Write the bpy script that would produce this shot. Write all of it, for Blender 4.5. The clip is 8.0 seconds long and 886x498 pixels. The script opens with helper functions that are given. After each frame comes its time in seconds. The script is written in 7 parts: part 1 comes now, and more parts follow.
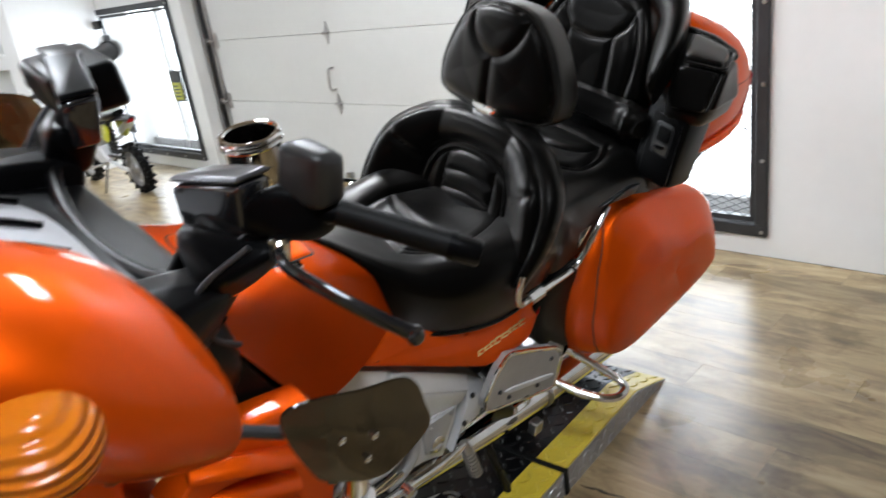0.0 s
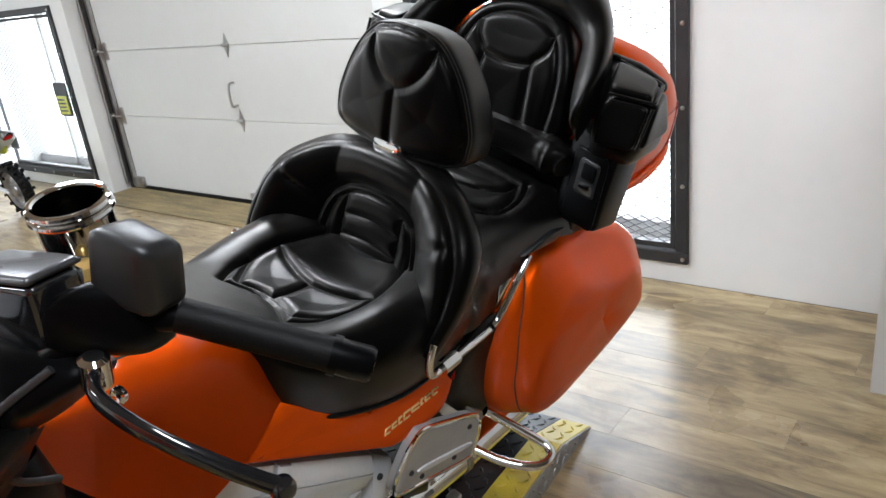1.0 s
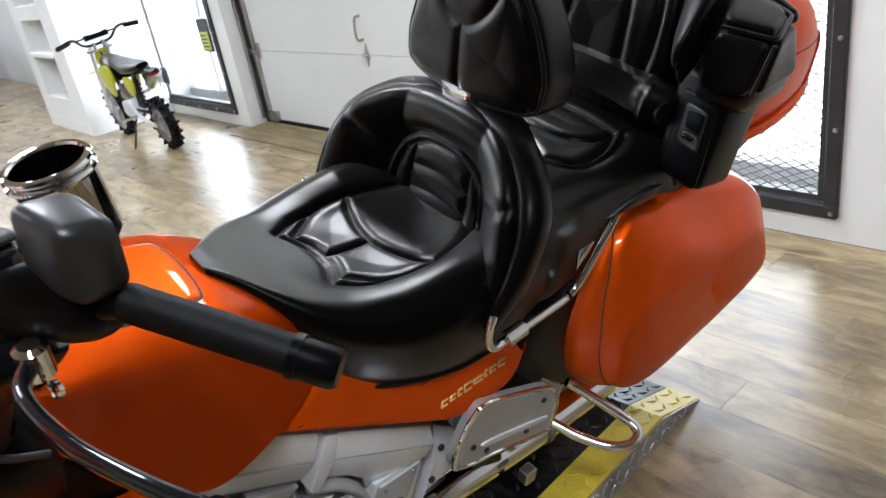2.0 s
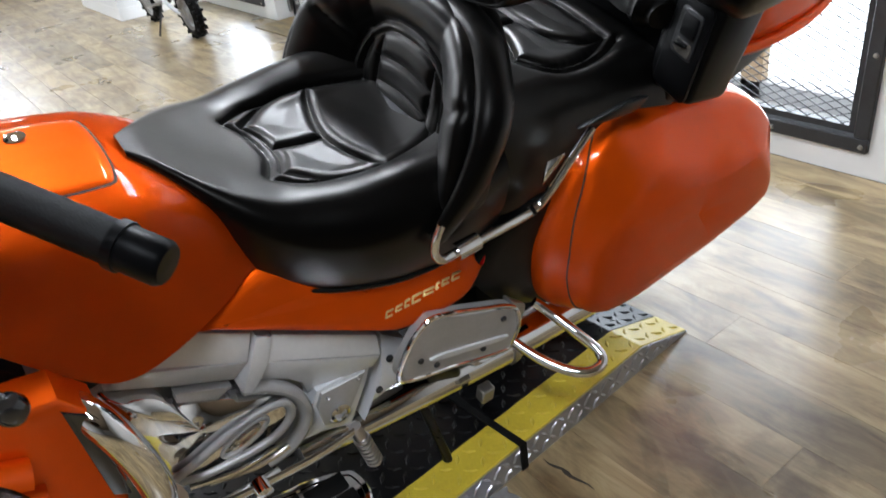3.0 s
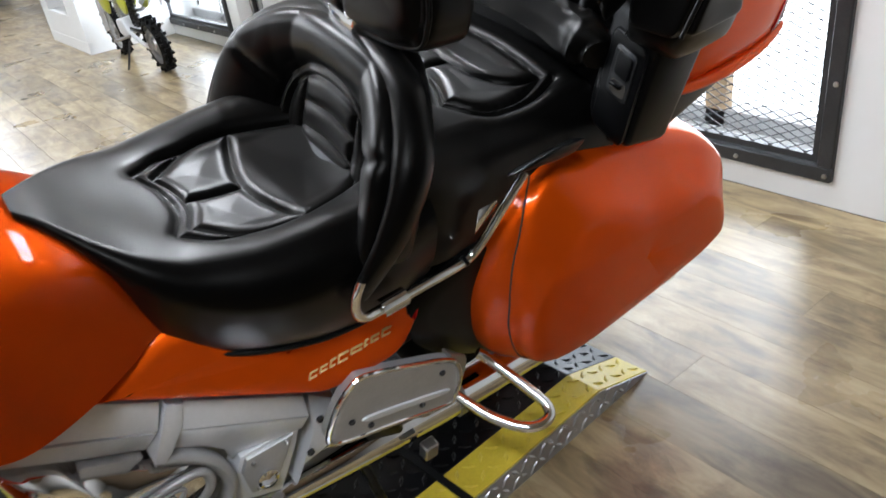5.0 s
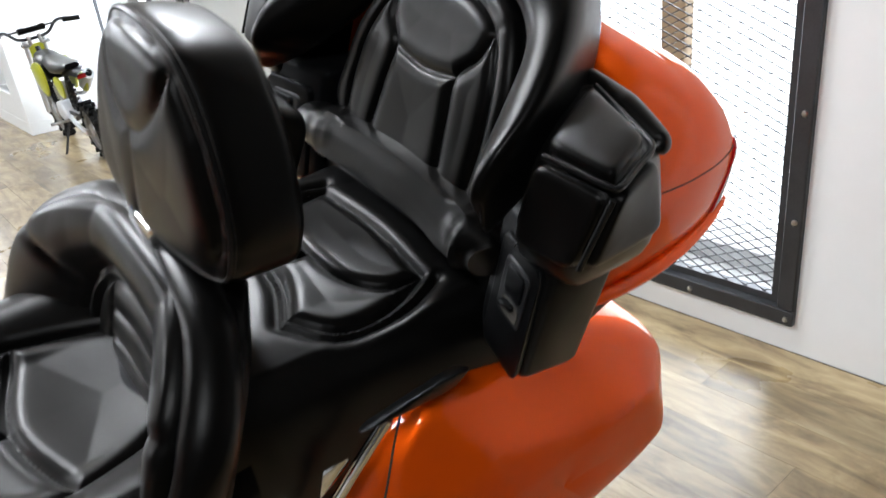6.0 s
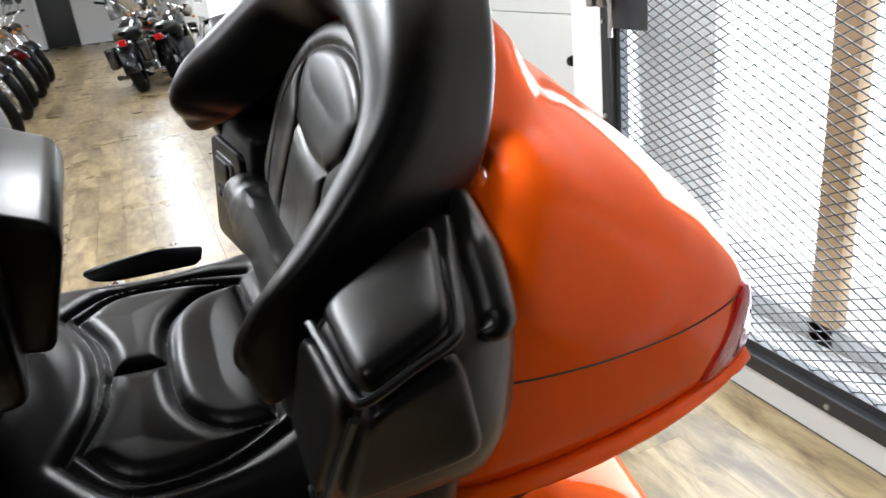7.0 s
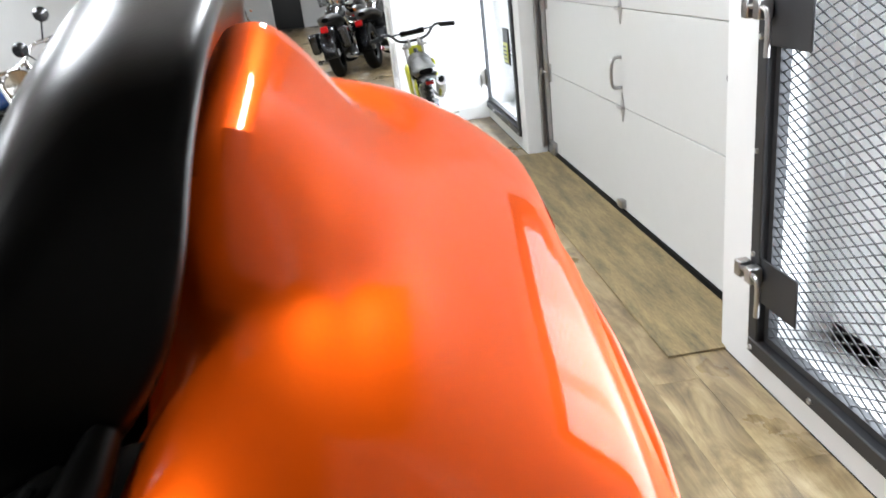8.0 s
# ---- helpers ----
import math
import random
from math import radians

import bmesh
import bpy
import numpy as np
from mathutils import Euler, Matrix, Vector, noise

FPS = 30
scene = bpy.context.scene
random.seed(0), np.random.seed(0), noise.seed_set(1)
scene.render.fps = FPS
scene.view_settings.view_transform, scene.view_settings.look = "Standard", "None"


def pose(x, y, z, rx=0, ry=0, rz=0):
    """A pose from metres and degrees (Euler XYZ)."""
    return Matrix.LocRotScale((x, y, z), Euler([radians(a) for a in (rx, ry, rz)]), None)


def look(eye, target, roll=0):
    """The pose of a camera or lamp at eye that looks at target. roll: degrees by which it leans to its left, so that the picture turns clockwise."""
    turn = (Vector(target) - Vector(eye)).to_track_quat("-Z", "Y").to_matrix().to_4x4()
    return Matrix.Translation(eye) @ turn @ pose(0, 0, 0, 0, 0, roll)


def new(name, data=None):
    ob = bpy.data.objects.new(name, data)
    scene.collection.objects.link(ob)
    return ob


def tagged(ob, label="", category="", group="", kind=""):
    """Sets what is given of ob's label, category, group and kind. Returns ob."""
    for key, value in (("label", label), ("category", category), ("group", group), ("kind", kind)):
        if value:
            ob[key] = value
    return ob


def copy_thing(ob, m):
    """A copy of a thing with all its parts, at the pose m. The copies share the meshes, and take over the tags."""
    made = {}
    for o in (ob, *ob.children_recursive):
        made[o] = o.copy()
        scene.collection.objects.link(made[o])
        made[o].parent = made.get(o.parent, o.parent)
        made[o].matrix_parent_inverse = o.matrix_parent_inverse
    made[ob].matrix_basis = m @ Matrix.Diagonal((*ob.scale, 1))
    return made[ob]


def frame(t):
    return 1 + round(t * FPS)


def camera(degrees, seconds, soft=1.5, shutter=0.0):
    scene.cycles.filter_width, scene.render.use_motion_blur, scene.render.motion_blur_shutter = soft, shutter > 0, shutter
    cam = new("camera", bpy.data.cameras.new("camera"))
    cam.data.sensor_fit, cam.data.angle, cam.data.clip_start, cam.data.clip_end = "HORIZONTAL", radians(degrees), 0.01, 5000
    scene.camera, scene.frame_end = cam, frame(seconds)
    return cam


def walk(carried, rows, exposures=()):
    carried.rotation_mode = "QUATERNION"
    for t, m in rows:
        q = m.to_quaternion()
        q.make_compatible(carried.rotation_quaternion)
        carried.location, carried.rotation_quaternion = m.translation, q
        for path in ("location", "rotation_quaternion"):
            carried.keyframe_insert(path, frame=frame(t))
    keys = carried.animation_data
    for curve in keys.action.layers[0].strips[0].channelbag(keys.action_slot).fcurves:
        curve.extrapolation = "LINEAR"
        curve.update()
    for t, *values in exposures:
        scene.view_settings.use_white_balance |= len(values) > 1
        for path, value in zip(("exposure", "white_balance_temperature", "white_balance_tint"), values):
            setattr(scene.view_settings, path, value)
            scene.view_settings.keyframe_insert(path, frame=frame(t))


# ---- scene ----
cam = camera(61.4, 8.0, soft=1.5, shutter=0.3)
PATH = [
    (0, (0.575, 0.126, 1.318), (-0.768, 1.428, 0.611), -8.4),
    (0.5, (0.491, 0.276, 1.326), (-0.684, 1.742, 0.638), -8.0),
    (1, (0.442, 0.327, 1.325), (-0.738, 1.775, 0.612), -7.0),
    (1.2, (0.426, 0.347, 1.318), (-0.797, 1.742, 0.569), -8.4),
    (2.5, (0.467, 0.63, 1.275), (-1.024, 1.629, 0.392), -8.9),
    (3, (0.478, 0.669, 1.231), (-0.954, 1.628, 0.216), -8.0),
    (3.5, (0.489, 0.678, 1.208), (-0.883, 1.639, 0.116), -8.5),
    (4, (0.488, 0.672, 1.205), (-0.909, 1.615, 0.128), -8.7),
    (5.5, (0.435, 0.949, 1.252), (-1.004, 2.019, 0.367), -7.5),
    (6, (0.313, 1.143, 1.29), (-1.125, 2.265, 0.469), -6.5),
    (6.2, (0.286, 1.211, 1.302), (-1.178, 2.324, 0.515), -7.3),
    (6.5, (0.284, 1.356, 1.304), (-1.321, 2.337, 0.625), -8.2),
    (6.8, (0.29, 1.528, 1.296), (-1.41, 2.302, 0.581), -5.8),
    (7, (0.287, 1.614, 1.286), (-1.453, 2.272, 0.55), -6.5),
    (7.2, (0.267, 1.689, 1.278), (-1.518, 2.254, 0.574), -7.5),
    (7.3, (0.254, 1.725, 1.281), (-1.554, 2.226, 0.588), -7.1),
    (7.5, (0.196, 1.805, 1.284), (-1.644, 2.207, 0.61), -3.6),
    (7.7, (0.137, 1.893, 1.296), (-1.699, 2.178, 0.557), -4.2),
    (8, (0.082, 1.998, 1.301), (-1.78, 2.146, 0.587), -7.0),
]
walk(cam, [(t, look(eye, target, roll)) for t, eye, target, roll in PATH], [(0, -0.36, 6250, 10), (1.2, -0.34, 6200, 10), (2.5, -0.30, 6080, 10), (4.0, -0.26, 6080, 10), (5.5, -0.34, 6150, 10), (6.5, -0.20, 6250, 10), (7.5, -0.10, 6320, 10), (8, -0.22, 6250, 10)])

# ---- light ----
world = bpy.data.worlds.new("world")
scene.world = world
world.use_nodes = True
wn = world.node_tree.nodes
sky = wn.new("ShaderNodeTexSky")
sky.sky_type, sky.sun_disc = "NISHITA", False
sky.sun_elevation, sky.sun_rotation = radians(40), radians(200)
world.node_tree.links.new(sky.outputs[0], wn["Background"].inputs[0])
wn["Background"].inputs[1].default_value = 0.12


def area(name, m, sx, sy, power, colour):
    data = bpy.data.lights.new(name, "AREA")
    data.shape, data.size, data.size_y, data.energy, data.color = "RECTANGLE", sx, sy, power, colour
    ob = new(name, data)
    ob.matrix_world = m
    return ob


DAY = (0.86, 0.93, 1.0)
area("daylight_gate", look((-1.18, 3.20, 0.75), (-1.18, 0, 0.55)), 1.25, 1.2, 38, DAY)
area("daylight_gate", look((-5.72, 3.20, 0.75), (-5.72, 0, 0.55)), 1.25, 1.2, 38, DAY)
# Ceiling lights out of view; (1.2, 0.1) is added to brighten the engine side.
LAMPS = [(-1.75, 0.85, 66), (-1.7, 2.4, 58), (-2.4, -1.3, 38), (1.2, 0.1, 86)] + [(x, y, w) for x in (-4.9, -8.4, -12.4, -17.0) for y, w in ((-1.1, 85), (2.0 if x < -5 else 0.3, 75))]
for lx, ly, watts in LAMPS:
    area("ceiling_lamp", look((lx, ly, 2.88), (lx, ly, 0)), 1.15, 0.26, watts, (0.90, 0.955, 1.0))

# ---- materials ----


def material(name):
    m = bpy.data.materials.new(name)
    m.use_nodes = True
    nt = m.node_tree
    return m, nt, nt.nodes["Principled BSDF"]


def node(nt, kind, **sets):
    n = nt.nodes.new(kind)
    for k, v in sets.items():
        n.inputs[k.replace("_", " ")].default_value = v
    return n


def ramp_of(nt, src, stops):
    r = nt.nodes.new("ShaderNodeValToRGB")
    while len(r.color_ramp.elements) < len(stops):
        r.color_ramp.elements.new(0.5)
    for e, (p, c) in zip(r.color_ramp.elements, stops):
        e.position, e.color = p, (*c, 1)
    nt.links.new(src, r.inputs[0])
    return r


def coords(nt, scale=(1, 1, 1), which="Object"):
    tc = nt.nodes.new("ShaderNodeTexCoord")
    mp = nt.nodes.new("ShaderNodeMapping")
    mp.inputs["Scale"].default_value = scale
    nt.links.new(tc.outputs[which], mp.inputs[0])
    return mp.outputs[0]


def finish(name, colour, rough=0.5, metal=0.0, coat=0.0, vary=0.12, scale=6.0, bump=0.0, bump_scale=200.0, rough_vary=0.12, spec=0.5, stretch=(1, 1, 1)):
    """A surface with large and fine variation of colour and gloss and a fine relief."""
    m, nt, b = material(name)
    co = coords(nt, stretch)
    big = node(nt, "ShaderNodeTexNoise", Scale=scale, Detail=6.0, Roughness=0.6)
    fine = node(nt, "ShaderNodeTexNoise", Scale=scale * 14, Detail=4.0)
    nt.links.new(co, big.inputs["Vector"])
    nt.links.new(co, fine.inputs["Vector"])
    mixn = nt.nodes.new("ShaderNodeMath")
    mixn.operation = "MULTIPLY_ADD"
    mixn.inputs[1].default_value = 0.35
    nt.links.new(fine.outputs[0], mixn.inputs[0])
    sc = nt.nodes.new("ShaderNodeMath")
    sc.operation = "MULTIPLY"
    sc.inputs[1].default_value = 0.65
    nt.links.new(big.outputs[0], sc.inputs[0])
    nt.links.new(sc.outputs[0], mixn.inputs[2])
    lo = tuple(max(0.0, c * (1 - vary)) for c in colour)
    hi = tuple(min(1.0, c * (1 + vary)) for c in colour)
    r = ramp_of(nt, mixn.outputs[0], [(0.3, lo), (0.7, hi)])
    nt.links.new(r.outputs[0], b.inputs["Base Color"])
    mr = nt.nodes.new("ShaderNodeMapRange")
    mr.inputs["From Min"].default_value, mr.inputs["From Max"].default_value = 0.3, 0.7
    mr.inputs["To Min"].default_value, mr.inputs["To Max"].default_value = max(0.02, rough * (1 - rough_vary)), min(1.0, rough * (1 + rough_vary))
    nt.links.new(mixn.outputs[0], mr.inputs["Value"])
    nt.links.new(mr.outputs[0], b.inputs["Roughness"])
    b.inputs["Metallic"].default_value = metal
    b.inputs["Coat Weight"].default_value = coat
    b.inputs["Coat Roughness"].default_value = 0.04
    b.inputs["Specular IOR Level"].default_value = spec
    if bump:
        bn = node(nt, "ShaderNodeTexNoise", Scale=bump_scale, Detail=5.0)
        nt.links.new(coords(nt), bn.inputs["Vector"])
        bp = node(nt, "ShaderNodeBump", Strength=bump, Distance=0.002)
        nt.links.new(bn.outputs[0], bp.inputs["Height"])
        nt.links.new(bp.outputs[0], b.inputs["Normal"])
    return m


def edge_gloss(m, facing, grazing):
    """Gloss that grows towards grazing angles."""
    nt = m.node_tree
    lw = node(nt, "ShaderNodeLayerWeight", Blend=0.5)
    mr = nt.nodes.new("ShaderNodeMapRange")
    mr.inputs["From Min"].default_value, mr.inputs["From Max"].default_value = 0.17, 0.68
    mr.inputs["To Min"].default_value, mr.inputs["To Max"].default_value = facing, grazing
    nt.links.new(lw.outputs["Facing"], mr.inputs["Value"])
    nt.links.new(mr.outputs[0], nt.nodes["Principled BSDF"].inputs["Specular IOR Level"])


def leather(name, colour):
    m = finish(name, colour, rough=0.33, vary=0.25, scale=5, rough_vary=0.12, spec=0.42)
    nt = m.node_tree
    b = nt.nodes["Principled BSDF"]
    v = node(nt, "ShaderNodeTexVoronoi", Scale=420.0)
    v.feature = "DISTANCE_TO_EDGE"
    w = node(nt, "ShaderNodeTexNoise", Scale=26.0, Detail=3.0)
    co = coords(nt)
    nt.links.new(co, v.inputs["Vector"])
    nt.links.new(co, w.inputs["Vector"])
    b1 = node(nt, "ShaderNodeBump", Strength=0.14, Distance=0.0006)
    b2 = node(nt, "ShaderNodeBump", Strength=0.10, Distance=0.003)
    nt.links.new(v.outputs["Distance"], b1.inputs["Height"])
    nt.links.new(w.outputs[0], b2.inputs["Height"])
    nt.links.new(b1.outputs[0], b2.inputs["Normal"])
    nt.links.new(b2.outputs[0], b.inputs["Normal"])
    b.inputs["Specular Tint"].default_value = (1.0, 0.95, 0.9, 1)
    edge_gloss(m, 0.06, 1.0)
    return m


def orange_paint():
    m = finish("orange_metallic_paint", (0.66, 0.078, 0.0008), rough=0.47, metal=0.74, coat=0.45, vary=0.05, scale=3, spec=0.1)
    m.node_tree.nodes["Principled BSDF"].inputs["Specular Tint"].default_value = (1.0, 0.55, 0.3, 1)
    return m


def plank_wood(single):
    m, nt, b = material("worn_vinyl_plank")
    info = nt.nodes.new("ShaderNodeObjectInfo" if single else "ShaderNodeNewGeometry")
    tc = nt.nodes.new("ShaderNodeTexCoord")
    add = nt.nodes.new("ShaderNodeVectorMath")
    sc = nt.nodes.new("ShaderNodeVectorMath")
    sc.operation = "SCALE"
    sc.inputs[3].default_value = 37.0
    comb = nt.nodes.new("ShaderNodeCombineXYZ")
    nt.links.new(info.outputs["Random" if single else "Random Per Island"], comb.inputs[0])
    nt.links.new(info.outputs["Random" if single else "Random Per Island"], comb.inputs[2])
    nt.links.new(comb.outputs[0], sc.inputs[0])
    nt.links.new(tc.outputs["Object"], add.inputs[0])
    nt.links.new(sc.outputs[0], add.inputs[1])
    mp = nt.nodes.new("ShaderNodeMapping")
    mp.inputs["Scale"].default_value = (2.4, 9.0, 1.0)
    nt.links.new(add.outputs[0], mp.inputs[0])
    grain = node(nt, "ShaderNodeTexNoise", Scale=1.6, Detail=8.0, Roughness=0.62, Distortion=0.6)
    nt.links.new(mp.outputs[0], grain.inputs["Vector"])
    mp2 = nt.nodes.new("ShaderNodeMapping")
    mp2.inputs["Scale"].default_value = (3.0, 90.0, 1.0)
    nt.links.new(add.outputs[0], mp2.inputs[0])
    fine = node(nt, "ShaderNodeTexNoise", Scale=2.0, Detail=4.0)
    nt.links.new(mp2.outputs[0], fine.inputs["Vector"])
    r = ramp_of(nt, grain.outputs[0], [(0.30, (0.115, 0.078, 0.040)), (0.42, (0.215, 0.155, 0.080)), (0.54, (0.32, 0.24, 0.125)), (0.68, (0.42, 0.33, 0.19))])
    tone = nt.nodes.new("ShaderNodeMapRange")
    tone.inputs["To Min"].default_value, tone.inputs["To Max"].default_value = 0.78, 1.14
    nt.links.new(info.outputs["Random" if single else "Random Per Island"], tone.inputs["Value"])
    ft = nt.nodes.new("ShaderNodeMapRange")
    ft.inputs["To Min"].default_value, ft.inputs["To Max"].default_value = 0.8, 1.2
    nt.links.new(fine.outputs[0], ft.inputs["Value"])
    mul = nt.nodes.new("ShaderNodeMath")
    mul.operation = "MULTIPLY"
    nt.links.new(tone.outputs[0], mul.inputs[0])
    nt.links.new(ft.outputs[0], mul.inputs[1])
    vm = nt.nodes.new("ShaderNodeVectorMath")
    vm.operation = "SCALE"
    nt.links.new(r.outputs[0], vm.inputs[0])
    nt.links.new(mul.outputs[0], vm.inputs[3])
    geo = nt.nodes.new("ShaderNodeNewGeometry")
    stain = node(nt, "ShaderNodeTexNoise", Scale=3.3, Detail=7.0, Roughness=0.65, Distortion=0.4)
    nt.links.new(geo.outputs["Position"], stain.inputs["Vector"])
    sr = ramp_of(nt, stain.outputs[0], [(0.36, (0.62, 0.58, 0.52)), (0.46, (0.92, 0.91, 0.9)), (0.7, (1, 1, 1))])
    sm = nt.nodes.new("ShaderNodeVectorMath")
    sm.operation = "MULTIPLY"
    nt.links.new(vm.outputs[0], sm.inputs[0])
    nt.links.new(sr.outputs[0], sm.inputs[1])
    nt.links.new(sm.outputs[0], b.inputs["Base Color"])
    wear = node(nt, "ShaderNodeTexNoise", Scale=2.5, Detail=5.0)
    nt.links.new(geo.outputs["Position"], wear.inputs["Vector"])
    mr = nt.nodes.new("ShaderNodeMapRange")
    mr.inputs["From Min"].default_value, mr.inputs["From Max"].default_value = 0.3, 0.7
    mr.inputs["To Min"].default_value, mr.inputs["To Max"].default_value = 0.24, 0.42
    nt.links.new(wear.outputs[0], mr.inputs["Value"])
    nt.links.new(mr.outputs[0], b.inputs["Roughness"])
    bp = node(nt, "ShaderNodeBump", Strength=0.12, Distance=0.001)
    nt.links.new(fine.outputs[0], bp.inputs["Height"])
    nt.links.new(bp.outputs[0], b.inputs["Normal"])
    b.inputs["Coat Weight"].default_value, b.inputs["Coat Roughness"].default_value = 0.28, 0.24
    return m


def glow(name, colour, strength):
    m, nt, b = material(name)
    b.inputs["Emission Color"].default_value = (*colour, 1)
    b.inputs["Emission Strength"].default_value = strength
    b.inputs["Base Color"].default_value = (*colour, 1)
    return m


def clear(name, colour, rough=0.02, weight=1.0):
    m, nt, b = material(name)
    b.inputs["Base Color"].default_value = (*colour, 1)
    b.inputs["Roughness"].default_value = rough
    b.inputs["Transmission Weight"].default_value = weight
    b.inputs["IOR"].default_value = 1.45
    return m


ORANGE = orange_paint()
LEATHER = leather("black_leather", (0.0014, 0.0013, 0.0012))
VINYL = leather("black_vinyl_piping", (0.003, 0.003, 0.003))
PLASTIC = finish("black_plastic", (0.002, 0.002, 0.0022), rough=0.36, spec=0.16, vary=0.2, scale=20, bump=0.06, bump_scale=600)
WORN_BLACK = finish("worn_black_plastic", (0.012, 0.012, 0.0125), rough=0.36, spec=0.5, vary=0.25, scale=25, bump=0.06, bump_scale=500)
GLOSS_BLACK = finish("gloss_black_plastic", (0.008, 0.008, 0.009), rough=0.12, vary=0.2, coat=0.6)
edge_gloss(PLASTIC, 0.035, 0.42)
WORN_LID = finish("worn_dark_metal", (0.10, 0.10, 0.105), rough=0.3, metal=0.7, vary=0.3, scale=18, bump=0.05)
RUBBER = finish("black_rubber", (0.003, 0.003, 0.003), spec=0.14, rough=0.55, vary=0.3, scale=30, bump=0.2, bump_scale=300)
CHROME = finish("chrome", (0.78, 0.78, 0.78), rough=0.06, metal=1.0, vary=0.03, rough_vary=0.5, scale=12)
NICKEL = finish("dark_nickel", (0.36, 0.34, 0.31), rough=0.09, metal=1.0, vary=0.1, scale=15)
STEEL = finish("brushed_steel", (0.42, 0.41, 0.4), rough=0.32, metal=1.0, vary=0.15, scale=25)
SILVER = finish("silver_engine_paint", (0.62, 0.625, 0.64), rough=0.36, metal=0.25, vary=0.08, scale=8, bump=0.03, bump_scale=900)
GREYPAINT = finish("grey_cast_metal", (0.42, 0.415, 0.41), rough=0.42, metal=0.5, vary=0.12, scale=18, bump=0.05)
WHITE_WALL = finish("white_wall_paint", (0.68, 0.68, 0.665), rough=0.62, vary=0.035, scale=1.2, bump=0.12, bump_scale=160)
WHITE_PANEL = finish("white_laminate", (0.8, 0.8, 0.79), rough=0.4, vary=0.03, scale=2, bump=0.03)
CREAM_DOOR = finish("white_door_paint", (0.55, 0.55, 0.53), rough=0.42, vary=0.035, scale=1.5, bump=0.06, bump_scale=240)
DARK_STEEL = finish("dark_painted_steel", (0.028, 0.028, 0.03), rough=0.48, metal=0.3, vary=0.35, scale=14, bump=0.1)
YELLOW = finish("yellow_safety_paint", (0.52, 0.40, 0.03), rough=0.42, vary=0.16, scale=9, bump=0.1)
BLACKPLATE = finish("black_painted_plate", (0.003, 0.003, 0.0035), spec=0.3, rough=0.3, vary=0.3, scale=9, bump=0.1)
BAREPLATE = finish("bare_tread_plate", (0.42, 0.42, 0.43), rough=0.36, metal=0.85, vary=0.2, scale=7, bump=0.08)
PLANK, PLANK_FIELD = plank_wood(True), plank_wood(False)
PLYWOOD = finish("dirty_plywood", (0.20, 0.15, 0.072), rough=0.6, vary=0.75, scale=3.0, bump=0.2, bump_scale=90, stretch=(1, 6, 1))
UNDERLAY = finish("dark_joint", (0.03, 0.025, 0.018), rough=0.8, vary=0.2)
AMBER = clear("amber_lens", (0.75, 0.20, 0.008), 0.16, 0.35)
ribs = node(AMBER.node_tree, "ShaderNodeTexWave", Scale=38.0, Distortion=1.5)
ribs.bands_direction = "Z"
AMBER.node_tree.links.new(coords(AMBER.node_tree), ribs.inputs["Vector"])
rib_bump = node(AMBER.node_tree, "ShaderNodeBump", Strength=0.7, Distance=0.004)
AMBER.node_tree.links.new(ribs.outputs["Fac"], rib_bump.inputs["Height"])
AMBER.node_tree.links.new(rib_bump.outputs[0], AMBER.node_tree.nodes["Principled BSDF"].inputs["Normal"])
REDLENS = clear("red_lens", (0.4, 0.008, 0.008), 0.08, 0.15)
SMOKE = clear("smoked_acrylic", (0.05, 0.033, 0.015), 0.03, 0.9)
GLASS = clear("clear_acrylic", (0.95, 0.96, 0.97), 0.01, 1.0)
GOLDTRIM = finish("pale_gold_trim", (0.72, 0.50, 0.18), rough=0.3, metal=0.6, vary=0.05)
BRIGHT = glow("bright_outdoors", (0.93, 0.97, 1.0), 4.0)
LAMPGLOW = glow("lamp_diffuser", (0.98, 0.97, 1.0), 14.0)
DARKDOOR = finish("dark_door_paint", (0.012, 0.012, 0.012), rough=0.5, vary=0.2)
CEILING = finish("tan_ceiling_paint", (0.32, 0.26, 0.20), rough=0.8, vary=0.04, scale=2, bump=0.2, bump_scale=120)
NEON = finish("neon_yellow_plastic", (0.42, 0.43, 0.02), rough=0.35, vary=0.08, coat=0.3)
SATIN = finish("satin_grey_trim", (0.30, 0.30, 0.31), rough=0.55, vary=0.1, scale=10)
WOODTAN = finish("tan_wood", (0.40, 0.27, 0.15), rough=0.5, vary=0.2, scale=4, stretch=(1, 8, 1))

# ---- mesh helpers ----


def part(name, bm, mat, parent=None, label="", smooth=True, weld=False):
    if weld:
        bmesh.ops.remove_doubles(bm, verts=bm.verts, dist=1e-5)
    bmesh.ops.recalc_face_normals(bm, faces=bm.faces)
    me = bpy.data.meshes.new(name)
    bm.to_mesh(me)
    bm.free()
    if smooth:
        me.shade_smooth()
        me.set_sharp_from_angle(angle=radians(38))
    me.materials.append(mat)
    ob = new(name, me)
    ob.parent = parent
    if label:
        tagged(ob, label)
    return ob


def thing(name, m, label, category, group="", kind=""):
    ob = new(name)
    ob.empty_display_size = 0.1
    ob.matrix_world = m
    return tagged(ob, label, category, group, kind)


